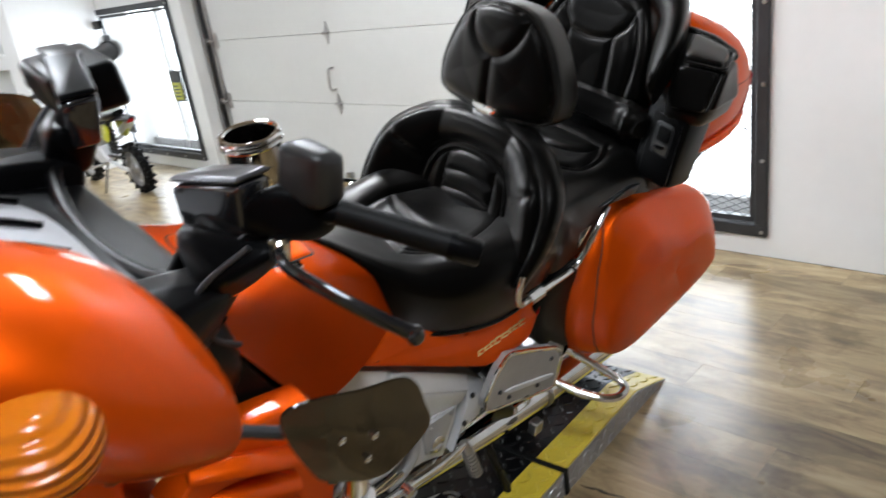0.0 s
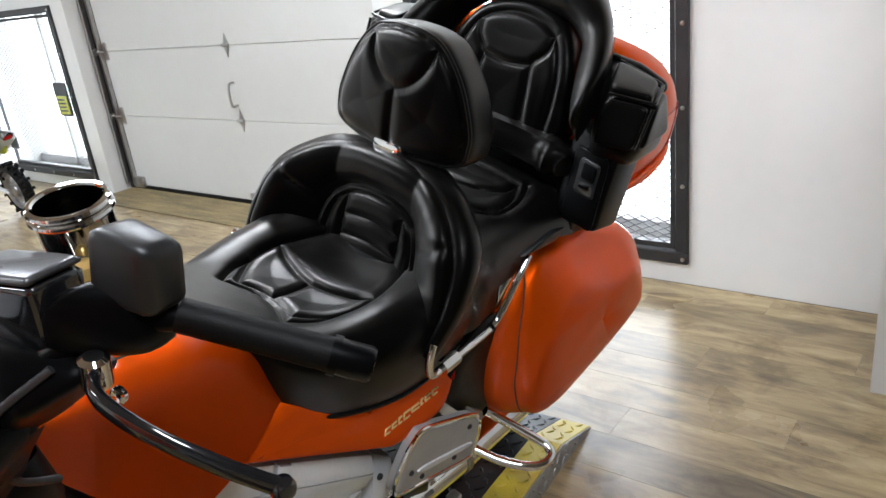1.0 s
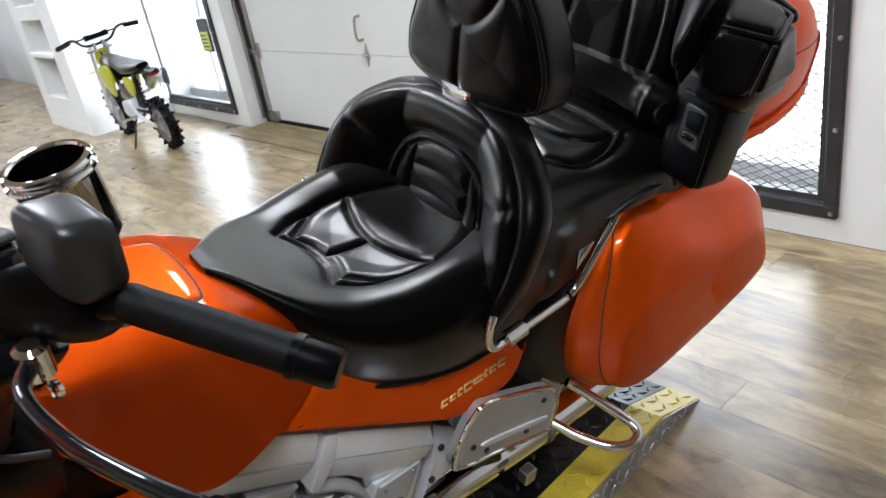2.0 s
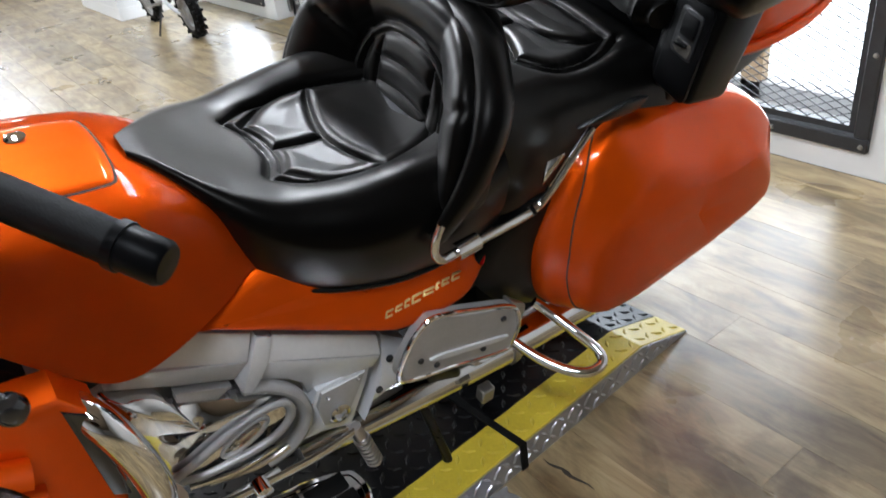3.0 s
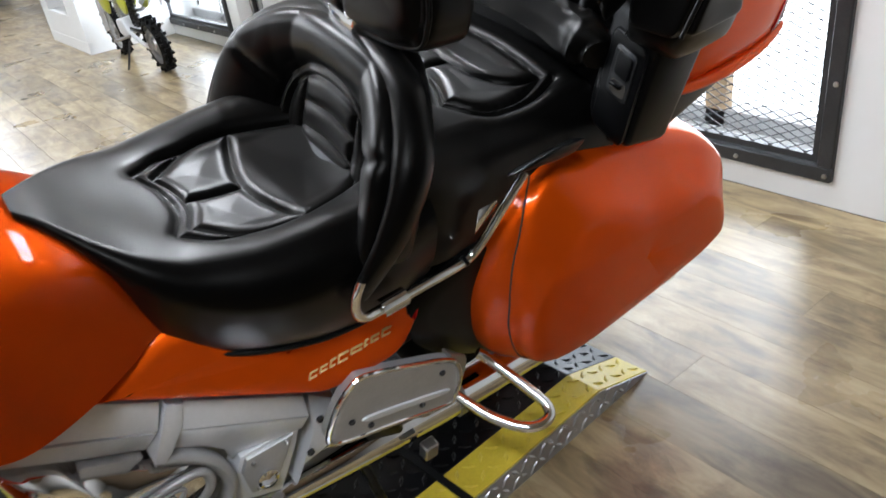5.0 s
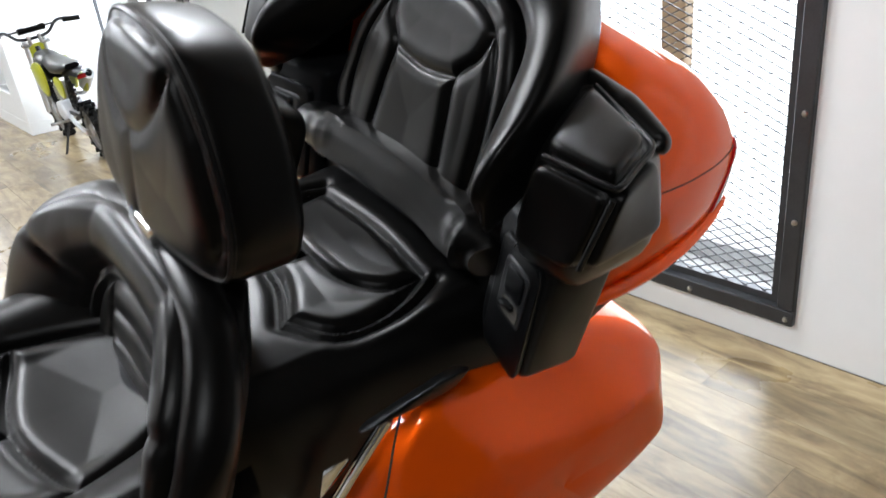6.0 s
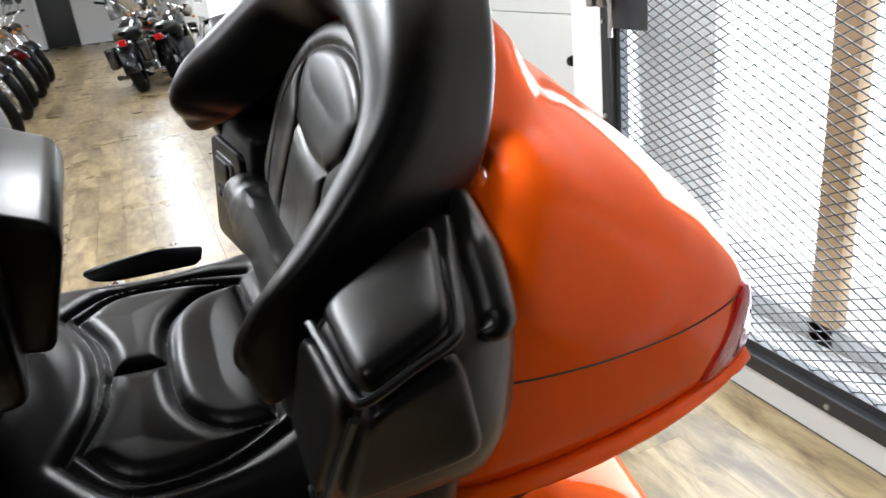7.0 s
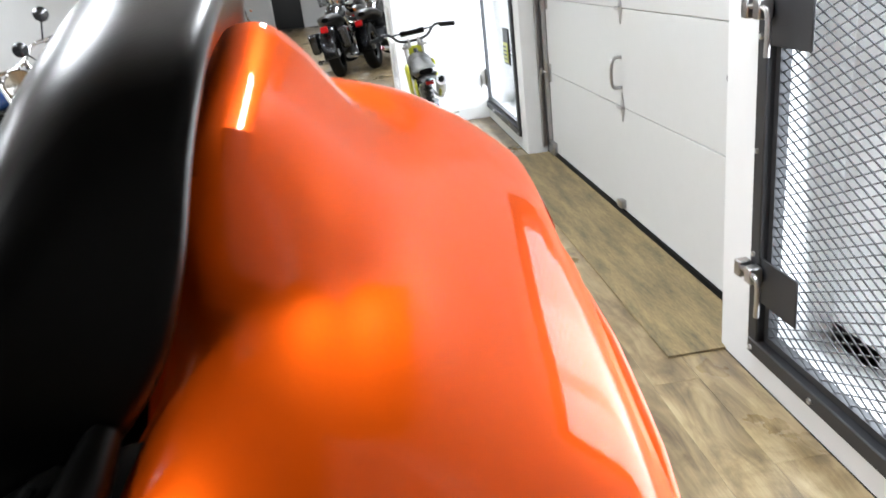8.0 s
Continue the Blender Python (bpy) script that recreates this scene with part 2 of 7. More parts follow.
def add_box(bm, lo, hi, bevel=0.0, segs=2, m=None):
    size = Vector(hi) - Vector(lo)
    mid = (Vector(hi) + Vector(lo)) / 2
    r = bmesh.ops.create_cube(bm, size=1.0, matrix=Matrix.Translation(mid) @ Matrix.Diagonal((*size, 1)))
    vs = r["verts"]
    if bevel:
        es = list({e for v in vs for e in v.link_edges})
        vs = [v for v in bmesh.ops.bevel(bm, geom=es, offset=bevel, segments=segs, affect="EDGES", profile=0.5)["verts"]] + [v for v in vs if v.is_valid]
        vs = list(set(vs))
    if m is not None:
        bmesh.ops.transform(bm, matrix=m, verts=vs)
    return vs


def box(lo, hi, bevel=0.0, segs=2, m=None):
    bm = bmesh.new()
    add_box(bm, lo, hi, bevel, segs, m)
    return bm


def rings(bm, loops, cap=True, closed=True):
    """Skins a row of equally long loops of points."""
    rows = [[bm.verts.new(p) for p in loop] for loop in loops]
    n = len(rows[0])
    for a, b in zip(rows, rows[1:]):
        for i in range(n if closed else n - 1):
            j = (i + 1) % n
            bm.faces.new((a[i], a[j], b[j], b[i]))
    if cap and closed:
        for row in (rows[0], rows[-1]):
            if len({tuple(round(c, 6) for c in v.co) for v in row}) > 2:
                bm.faces.new(row)
    return bm


def spline(pts, n, closed=False):
    """n points along a smooth curve through pts."""
    P = [Vector(p) for p in pts]
    k = len(P)
    out = []
    total = k if closed else k - 1
    for s in range(n):
        u = s / (n if closed else n - 1) * total
        i = min(int(u), total - 1)
        f = u - i
        if closed:
            a, b, c, d = (P[(i + o) % k] for o in (-1, 0, 1, 2))
        else:
            a, b, c, d = (P[min(max(i + o, 0), k - 1)] for o in (-1, 0, 1, 2))
        out.append(0.5 * (2 * b + (c - a) * f + (2 * a - 5 * b + 4 * c - d) * f * f + (3 * b - a - 3 * c + d) * f * f * f))
    return out


def add_tube(bm, pts, r, n=10, samples=0, flat=None, ends=True, radii=None):
    """A round bar along pts. flat: (width, depth, up) for an oval section."""
    P = spline(pts, samples) if samples else [Vector(p) for p in pts]
    T = [(P[min(i + 1, len(P) - 1)] - P[max(i - 1, 0)]).normalized() for i in range(len(P))]
    ref = Vector(flat[2]) if flat else (Vector((0, 0, 1)) if abs(T[0].z) < 0.9 else Vector((0, 1, 0)))
    loops = []
    side = T[0].cross(ref).normalized()
    for i, (p, t) in enumerate(zip(P, T)):
        if flat:
            side = t.cross(ref).normalized()
        else:
            side = (side - t * side.dot(t)).normalized()
        up = side.cross(t).normalized()
        k = 1.0
        if radii:
            f = i / (len(P) - 1) * (len(radii) - 1)
            j = min(int(f), len(radii) - 2)
            k = radii[j] + (radii[j + 1] - radii[j]) * (f - j)
        a, b = (flat[0] * k, flat[1] * k) if flat else (r * k, r * k)
        loops.append([p + side * (a * math.cos(q)) + up * (b * math.sin(q)) for q in (2 * math.pi * m / n for m in range(n))])
    rings(bm, loops, cap=ends)
    return bm


def tube(pts, r, n=10, samples=0, flat=None, radii=None):
    return add_tube(bmesh.new(), pts, r, n, samples, flat, True, radii)


def add_lathe(bm, profile, m=None, n=24):
    """Turns a profile of (radius, height) about z."""
    m = m or Matrix()
    loops = [[m @ Vector((max(r, 1e-5) * math.cos(a), max(r, 1e-5) * math.sin(a), z)) for a in (2 * math.pi * i / n for i in range(n))] for r, z in profile]
    rings(bm, loops, cap=True)
    return bm


def lathe(profile, m=None, n=24):
    return add_lathe(bmesh.new(), profile, m, n)


def aim(p, d):
    """A pose at p whose z axis points along d."""
    return Matrix.Translation(p) @ Vector(d).to_track_quat("Z", "Y").to_matrix().to_4x4()


def pillow(outline, layers, place, n=48, centre=None, smooth_outline=True):
    """A padded form. outline: points in a plane; layers: (inset, height) from rim to middle; place: plane point and height to space."""
    pts = [Vector((*p, 0)) for p in outline]
    pts = spline(pts, n, closed=True) if smooth_outline else pts
    c = Vector((*centre, 0)) if centre else sum(pts, Vector()) / len(pts)
    loops = []
    for inset, h in layers:
        loop = []
        for p in pts:
            d = c - p
            q = p + d * min(1.0, inset / max(d.length, 1e-6)) if inset >= 0 else p + d * (-inset)
            loop.append(Vector(place(q.x, q.y, h)))
        loops.append(loop)
    bm = bmesh.new()
    rings(bm, loops)
    bmesh.ops.remove_doubles(bm, verts=bm.verts, dist=1e-6)
    return bm


def cushion(outline, profile, place, n=120, k=40, centre=(0, 0)):
    """A padded form: the outline drawn in towards its centre, with heights by the profile of (scale, height)."""
    pts = spline([Vector((*p, 0)) for p in outline], n, closed=True)
    c = Vector((*centre, 0))
    fine = spline([(a, h, 0) for a, h in profile], 600)
    size = max((p - c).length for p in pts)
    run_ = np.concatenate([[0], np.cumsum([math.hypot((q.x - p.x) * size, q.y - p.y) for p, q in zip(fine, fine[1:])])])
    rows = [fine[min(599, int(np.searchsorted(run_, d)))] for d in np.linspace(0, run_[-1], k)]
    bm = bmesh.new()
    rings(bm, [[Vector(place(*(c + (p - c) * max(r.x, 0.0))[:2], r.y)) for p in pts] for r in rows])
    bmesh.ops.remove_doubles(bm, verts=bm.verts, dist=1e-6)
    bmesh.ops.recalc_face_normals(bm, faces=bm.faces)
    return bm


def quad_pad(corners, puff, inset=0.006, n=96, k=26):
    """A padded panel between four corners in space, with rounded corners and a soft swell."""
    a, b, c, d = (Vector(q) for q in corners)
    mid = (a + b + c + d) / 4
    up = (c - a).cross(d - b).normalized()
    if up.z < 0 and abs(up.z) > 0.5 or abs(up.z) <= 0.5 and up.dot(mid - Vector((0, 0.6, 1.0))) < 0:
        up = -up
    size = min((b - a).length, (d - a).length)
    e = 1 - 2 * inset / size

    def place(u, v, h):
        u, v = (u * e + 1) / 2, (v * e + 1) / 2
        return a.lerp(b, u).lerp(d.lerp(c, u), v) + up * h

    ring = [(math.copysign(abs(math.cos(q)) ** 0.28, math.cos(q)), math.copysign(abs(math.sin(q)) ** 0.28, math.sin(q))) for q in (2 * math.pi * j / 48 for j in range(48))]
    return cushion(ring, [(1.0, -0.012), (1.0, 0.0), (0.975, puff * 0.45), (0.92, puff * 0.8), (0.8, puff), (0.45, puff * 1.1), (0.0, puff * 1.12)], place, n, k)


def rrect(x0, x1, z0, z1, r, n=5):
    """A rectangle with rounded corners."""
    out = []
    for cx, cz, a0 in ((x1 - r, z1 - r, 0), (x0 + r, z1 - r, 90), (x0 + r, z0 + r, 180), (x1 - r, z0 + r, 270)):
        out += [(cx + r * math.cos(radians(a0 + 90 * k / (n - 1))), cz + r * math.sin(radians(a0 + 90 * k / (n - 1)))) for k in range(n)]
    return out


def plate(outline, low, high, place, bevel=0.002, segs=2):
    """A crisp plate: a polygon in a plane, from low to high, with small bevels."""
    bm = bmesh.new()
    top = [bm.verts.new(place(a, b, high)) for a, b in outline]
    base = [bm.verts.new(place(a, b, low)) for a, b in outline]
    n = len(top)
    lid = bm.faces.new(top)
    bm.faces.new(base[::-1])
    for k in range(n):
        bm.faces.new((top[k], base[k], base[(k + 1) % n], top[(k + 1) % n]))
    bmesh.ops.recalc_face_normals(bm, faces=bm.faces)
    bmesh.ops.bevel(bm, geom=list(lid.edges), offset=bevel, segments=segs, affect="EDGES", profile=0.5)
    bmesh.ops.triangulate(bm, faces=[f for f in bm.faces if len(f.verts) > 4])
    return bm


def hull(points, bevel=0.01, segs=3):
    bm = bmesh.new()
    for p in points:
        bm.verts.new(p)
    r = bmesh.ops.convex_hull(bm, input=bm.verts)
    dead = list({g for g in r["geom_interior"] + r["geom_unused"] if isinstance(g, bmesh.types.BMVert)})
    bmesh.ops.delete(bm, geom=dead, context="VERTS")
    bmesh.ops.dissolve_limit(bm, angle_limit=radians(4), verts=bm.verts, edges=bm.edges)
    if bevel:
        bmesh.ops.bevel(bm, geom=list(bm.edges), offset=bevel, segments=segs, affect="EDGES", profile=0.5)
    return bm


def sheet(fn, nu, nv, thick=0.0, grooves=(), depth=0.006, wide=0.006, puff=0.0):
    """A curved skin from fn(u, v), u and v from 0 to 1, with stitched grooves along polylines in (u, v) scaled to metres by fn."""
    U, V = np.meshgrid(np.linspace(0, 1, nu), np.linspace(0, 1, nv), indexing="ij")
    P = np.array([[fn(u, v) for v in V[0]] for u in U[:, 0]], float)
    du = np.gradient(P, axis=0)
    dv = np.gradient(P, axis=1)
    N = np.cross(du, dv)
    N /= np.maximum(np.linalg.norm(N, axis=2, keepdims=True), 1e-9)
    if grooves:
        dist = np.full(P.shape[:2], 9.0)
        for line in grooves:
            pts = np.array([fn(*q) for q in line], float)
            for a, b in zip(pts, pts[1:]):
                ab = b - a
                t = np.clip(((P - a) @ ab) / (ab @ ab + 1e-12), 0, 1)
                dist = np.minimum(dist, np.linalg.norm(P - (a + t[..., None] * ab), axis=2))
        P = P - N * (depth * np.exp(-((dist / wide) ** 2)))[..., None] + N * (puff * (1 - np.exp(-((dist / (wide * 5)) ** 2))))[..., None]
    bm = bmesh.new()
    rows = [[bm.verts.new(p) for p in row] for row in P]
    for i in range(nu - 1):
        for j in range(nv - 1):
            bm.faces.new((rows[i][j], rows[i + 1][j], rows[i + 1][j + 1], rows[i][j + 1]))
    if thick:
        geom = bmesh.ops.solidify(bm, geom=bm.faces[:], thickness=thick)
    return bm


def interp(x, table):
    """Smooth reading of a table of (x, value...)."""
    xs = [r[0] for r in table]
    if x <= xs[0]:
        return table[0][1:]
    if x >= xs[-1]:
        return table[-1][1:]
    i = max(k for k in range(len(xs) - 1) if xs[k] <= x)
    h = xs[i + 1] - xs[i]
    f = (x - xs[i]) / h

    def slope(k, c):
        a, b = max(k - 1, 0), min(k + 1, len(xs) - 1)
        return (table[b][c] - table[a][c]) / (xs[b] - xs[a])

    out = []
    for c in range(1, len(table[0])):
        p, q, m, n = table[i][c], table[i + 1][c], slope(i, c) * h, slope(i + 1, c) * h
        out.append((2 * f**3 - 3 * f * f + 1) * p + (f**3 - 2 * f * f + f) * m + (3 * f * f - 2 * f**3) * q + (f**3 - f * f) * n)
    return tuple(out)


def carve(bm, lines, depth=0.007, wide=0.006, puff=0.0, only=None):
    """Presses stitched grooves into a padded form along polylines in space, and puffs up what lies between them."""
    bm.normal_update()
    vs = list(bm.verts)
    P = np.array([v.co for v in vs])
    N = np.array([v.normal for v in vs])
    dist = np.full(len(vs), 9.0)
    for line in lines:
        pts = np.array([tuple(p) for p in line], float)
        for a, b in zip(pts, pts[1:]):
            ab = b - a
            t = np.clip(((P - a) @ ab) / (ab @ ab + 1e-12), 0, 1)
            dist = np.minimum(dist, np.linalg.norm(P - (a + t[:, None] * ab), axis=1))
    swell = (1 - np.exp(-((dist / (wide * 3.2)) ** 2))) * np.exp(-((dist / 0.07) ** 2))
    move = -depth * np.exp(-((dist / wide) ** 2)) + puff * swell
    P = P + N * move[:, None]
    for v, p in zip(vs, P):
        v.co = p
    return bm


def dense(layers, k):
    """The rim-to-middle layers of a pillow, resampled smoothly to k rings."""
    return [(p.x, p.y) for p in spline([(a, b, 0) for a, b in layers], k)]


def wheel(radius, width, rim, m, parent, spokes=10, name="wheel", rim_mat=None):
    """A tyre with a rounded tread on a spoked rim, turning about x."""
    turn = m @ pose(0, 0, 0, 0, 90, 0)
    w = width / 2
    prof = [(rim, -w * 0.75), (rim + 0.02, -w * 0.95), (radius - 0.045, -w), (radius - 0.015, -w * 0.75), (radius, -w * 0.3), (radius, w * 0.3), (radius - 0.015, w * 0.75), (radius - 0.045, w), (rim + 0.02, w * 0.95), (rim, w * 0.75), (rim - 0.002, 0.0)]
    bm = bmesh.new()
    loops = [[turn @ Vector((r * math.cos(a), r * math.sin(a), z)) for a in (2 * math.pi * i / 40 for i in range(40))] for r, z in prof + [prof[0]]]
    rings(bm, loops, cap=False)
    hub = part(name, lathe([(0.0, -w * 0.8), (0.05, -w * 0.8), (0.055, -w * 0.4), (0.055, w * 0.4), (0.05, w * 0.8), (0.0, w * 0.8)], turn, 18), STEEL, parent)
    part("tyre", bm, RUBBER, hub, "black rubber tyre")
    bm = bmesh.new()
    loops = [[turn @ Vector((r * math.cos(a), r * math.sin(a), z)) for a in (2 * math.pi * i / 36 for i in range(36))] for r, z in ((rim + 0.004, -w * 0.8), (rim + 0.004, w * 0.8), (rim - 0.022, w * 0.5), (rim - 0.022, -w * 0.5), (rim + 0.004, -w * 0.8))]
    rings(bm, loops, cap=False)
    for i in range(spokes):
        a = 2 * math.pi * i / spokes
        add_tube(bm, [turn @ Vector((0.045 * math.cos(a), 0.045 * math.sin(a), 0)), turn @ Vector(((rim - 0.015) * math.cos(a), (rim - 0.015) * math.sin(a), 0))], 0.011 if spokes < 16 else 0.004, 6)
    part("rim", bm, rim_mat or STEEL, hub)
    return hub

# ---- the room ----
WALL_Y, DOOR_Y, TOP = 3.06, 3.215, 3.0
GATE_1, GATE_2 = (-1.83, -0.53), (-6.42, -5.03)
GATE_Z = (0.09, 1.36)
GARAGE = (-4.86, -2.03)
GARAGE_TOP = 2.45


def wall(name, boxes, mat, label):
    bm = bmesh.new()
    for lo, hi in boxes:
        add_box(bm, lo, hi)
    return tagged(part(name, bm, mat, None, label, smooth=False), kind="structure", category="wall")


y0, y1 = WALL_Y, 3.36
wall("wall_north", [
    ((-22.6, y0, 0), (GATE_2[0], y1, TOP)),
    ((GATE_2[0], y0, 0), (GATE_2[1], y1, GATE_Z[0])),
    ((GATE_2[0], y0, GATE_Z[1]), (GATE_2[1], y1, TOP)),
    ((GATE_2[1], y0, 0), (GARAGE[0], y1, TOP)),
    ((GARAGE[0], y0, GARAGE_TOP), (GARAGE[1], y1, TOP)),
    ((GARAGE[1], y0, 0), (GATE_1[0], y1, TOP)),
    ((GATE_1[0], y0, 0), (GATE_1[1], y1, GATE_Z[0])),
    ((GATE_1[0], y0, GATE_Z[1]), (GATE_1[1], y1, TOP)),
    ((GATE_1[1], y0, 0), (0.2, y1, TOP)),
], WHITE_WALL, "off-white painted wall with door and window openings")
wall("wall_pier", [((0.2, 2.53, 0), (12.0, 3.36, TOP))], WHITE_WALL, "off-white painted wall that steps into the room")
# Unseen east wall, set far back so the leather reflects less light.
wall("wall_east", [((12.0, -3.2, 0), (12.2, 3.36, TOP))], WHITE_WALL, "plain off-white wall closing the room out of view")
wall("wall_south", [((-22.6, -3.4, 0), (12.2, -3.2, TOP))], WHITE_WALL, "white painted wall behind the parked row")
wall("wall_west", [((-22.8, -3.4, 0), (-22.6, 3.36, TOP))], WHITE_WALL, "far white painted wall")
wall("ceiling", [((-22.8, -3.4, TOP), (12.2, 3.36, TOP + 0.15))], CEILING, "plain tan ceiling")["category"] = "ceiling"
bpy.data.objects["ceiling"]["kind"] = "structure"


def build_garage_door():
    d = thing("garage_door", pose(0, 0, 0), "closed white sectional garage door with steel hinges", "garage door")
    x0, x1 = GARAGE
    seams = [0.03, 0.555, 1.012, 1.47, 1.93, 2.42]
    for a, b in zip(seams, seams[1:]):
        bm = box((x0 + 0.09, DOOR_Y, a + 0.0012), (x1 - 0.0, DOOR_Y + 0.045, b - 0.0012), 0.003, 1)
        part("panel", bm, CREAM_DOOR, d)
    # Added sheet that keeps the sky out of the seams and darkens them.
    part("backing", box((x0 + 0.09, DOOR_Y + 0.046, 0.02), (x1, DOOR_Y + 0.07, 2.44)), UNDERLAY, d, "dark sheet added behind the door panels")
    part("bottom_seal", box((x0 + 0.09, DOOR_Y - 0.012, 0.0), (x1, DOOR_Y + 0.04, 0.032), 0.006), RUBBER, d, "black rubber bottom seal")
    bm = bmesh.new()
    add_box(bm, (x0 + 0.02, DOOR_Y - 0.06, 0.05), (x0 + 0.05, DOOR_Y - 0.055, 2.4))
    add_box(bm, (x0 + 0.02, DOOR_Y - 0.06, 0.05), (x0 + 0.025, DOOR_Y + 0.0, 2.4))
    add_box(bm, (x0 + 0.07, DOOR_Y - 0.03, 0.03), (x0 + 0.095, DOOR_Y - 0.005, 2.4))
    part("track", bm, STEEL, d, "galvanised steel track")
    part("jamb_strip", box((x0 + 0.004, DOOR_Y - 0.02, 0.0), (x0 + 0.065, DOOR_Y + 0.03, 2.44), 0.004), DARK_STEEL, d, "dark weather strip")
    for z in seams[1:-1]:
        bm = hull([(-3.378 + dx, DOOR_Y - 0.004, z + dz) for dx, dz in ((-0.028, 0), (0.028, 0), (0, 0.07), (0, -0.07))] + [(-3.378 + dx, DOOR_Y, z + dz) for dx, dz in ((-0.028, 0), (0.028, 0), (0, 0.07), (0, -0.07))], 0)
        add_tube(bm, [(-3.41, DOOR_Y - 0.012, z), (-3.345, DOOR_Y - 0.012, z)], 0.009, 8)
        part("hinge", bm, STEEL, d, "bare steel hinge")
        bm = box((x0 + 0.09, DOOR_Y - 0.006, z - 0.06), (x0 + 0.15, DOOR_Y, z + 0.06), 0.002, 1)
        add_tube(bm, [(x0 + 0.03, DOOR_Y - 0.03, z), (x0 + 0.14, DOOR_Y - 0.03, z)], 0.008, 8)
        add_lathe(bm, [(0.0, -0.012), (0.024, -0.012), (0.024, 0.012), (0.0, 0.012)], aim((x0 + 0.045, DOOR_Y - 0.03, z), (1, 0, 0)), 14)
        part("roller_bracket", bm, STEEL, d, "steel roller bracket")
    part("handle", tube([(-3.385, DOOR_Y, 0.79), (-3.38, DOOR_Y - 0.04, 0.785), (-3.385, DOOR_Y - 0.05, 0.72), (-3.39, DOOR_Y - 0.04, 0.655), (-3.39, DOOR_Y, 0.65)], 0.008, 8, 16), STEEL, d, "steel pull handle")
    part("bottom_bracket", box((x0 + 0.08, DOOR_Y - 0.03, 0.02), (x0 + 0.2, DOOR_Y, 0.1), 0.004), STEEL, d)
    part("lock_knob", lathe([(0.0, 0.0), (0.022, 0.0), (0.022, 0.03), (0.015, 0.045), (0.0, 0.045)], aim((-2.24, DOOR_Y, 0.845), (0, -1, 0)), 14), PLASTIC, d, "small black lock knob")
    part("foot_bolt", box((-3.42, DOOR_Y - 0.03, 0.05), (-3.36, DOOR_Y, 0.09), 0.004), STEEL, d)
    return d


build_garage_door()


def build_gate(x0, x1, wire=0.0034):
    z0, z1 = GATE_Z
    g = thing("mesh_gate", pose(0, 0, 0), "dark steel security gate of expanded metal mesh over a bright opening", "gate", "security gates")
    yf = WALL_Y - 0.02
    for lo, hi in (((x0, z0), (x1, z0 + 0.05)), ((x0, z1 - 0.05), (x1, z1)), ((x0, z0 + 0.05), (x0 + 0.05, z1 - 0.05)), ((x1 - 0.05, z0 + 0.05), (x1, z1 - 0.05))):
        part("frame_bar", box((lo[0], yf, lo[1]), (hi[0], yf + 0.05, hi[1]), 0.004, 1), DARK_STEEL, g)
    part("inner_frame", frame_bars(x0 + 0.055, x1 - 0.055, z0 + 0.055, z1 - 0.055, yf + 0.022, 0.022, 0.03), DARK_STEEL, g)
    part("mesh", lattice(x0 + 0.06, x1 - 0.06, z0 + 0.06, z1 - 0.06, yf + 0.03, w=wire, deep=wire * 0.5), DARK_STEEL, g, "black expanded metal mesh")
    for k in range(5):
        z = z0 + 0.022 + k * 0.305
        for x in (x0 + 0.02, x1 - 0.02):
            part("bolt", lathe([(0, 0.0), (0.009, 0.0), (0.008, 0.005), (0, 0.007)], aim((x, yf, z), (0, -1, 0)), 8), STEEL, g)
    for k in range(1, 4):
        part("bolt", lathe([(0, 0.0), (0.009, 0.0), (0.008, 0.005), (0, 0.007)], aim((x1 - 0.015 - k * 0.318, yf, z0 + 0.022), (0, -1, 0)), 8), STEEL, g)
    for z in (0.345, 1.075):
        part("latch_plate", box((x0 + 0.05, yf + 0.005, z - 0.07), (x0 + 0.235, yf + 0.012, z + 0.07), 0.003, 1), DARK_STEEL, g, "black steel latch plate")
        bm = tube([(x0 - 0.02, yf - 0.03, z + 0.03), (x0 + 0.07, yf - 0.03, z + 0.03), (x0 + 0.1, yf - 0.03, z + 0.01), (x0 + 0.1, yf - 0.03, z - 0.09)], 0.008, 8, 14)
        for dx in (0.0, 0.06):
            add_box(bm, (x0 + dx - 0.02, yf - 0.04, z), (x0 + dx + 0.015, yf + 0.0, z + 0.05), 0.004, 1)
        part("slide_bolt", bm, STEEL, g, "worn brass-coloured slide bolt")
    return g


def frame_bars(x0, x1, z0, z1, y, w, d):
    bm = bmesh.new()
    add_box(bm, (x0, y, z0), (x1, y + d, z0 + w))
    add_box(bm, (x0, y, z1 - w), (x1, y + d, z1))
    add_box(bm, (x0, y, z0 + w), (x0 + w, y + d, z1 - w))
    add_box(bm, (x1 - w, y, z0 + w), (x1, y + d, z1 - w))
    return bm


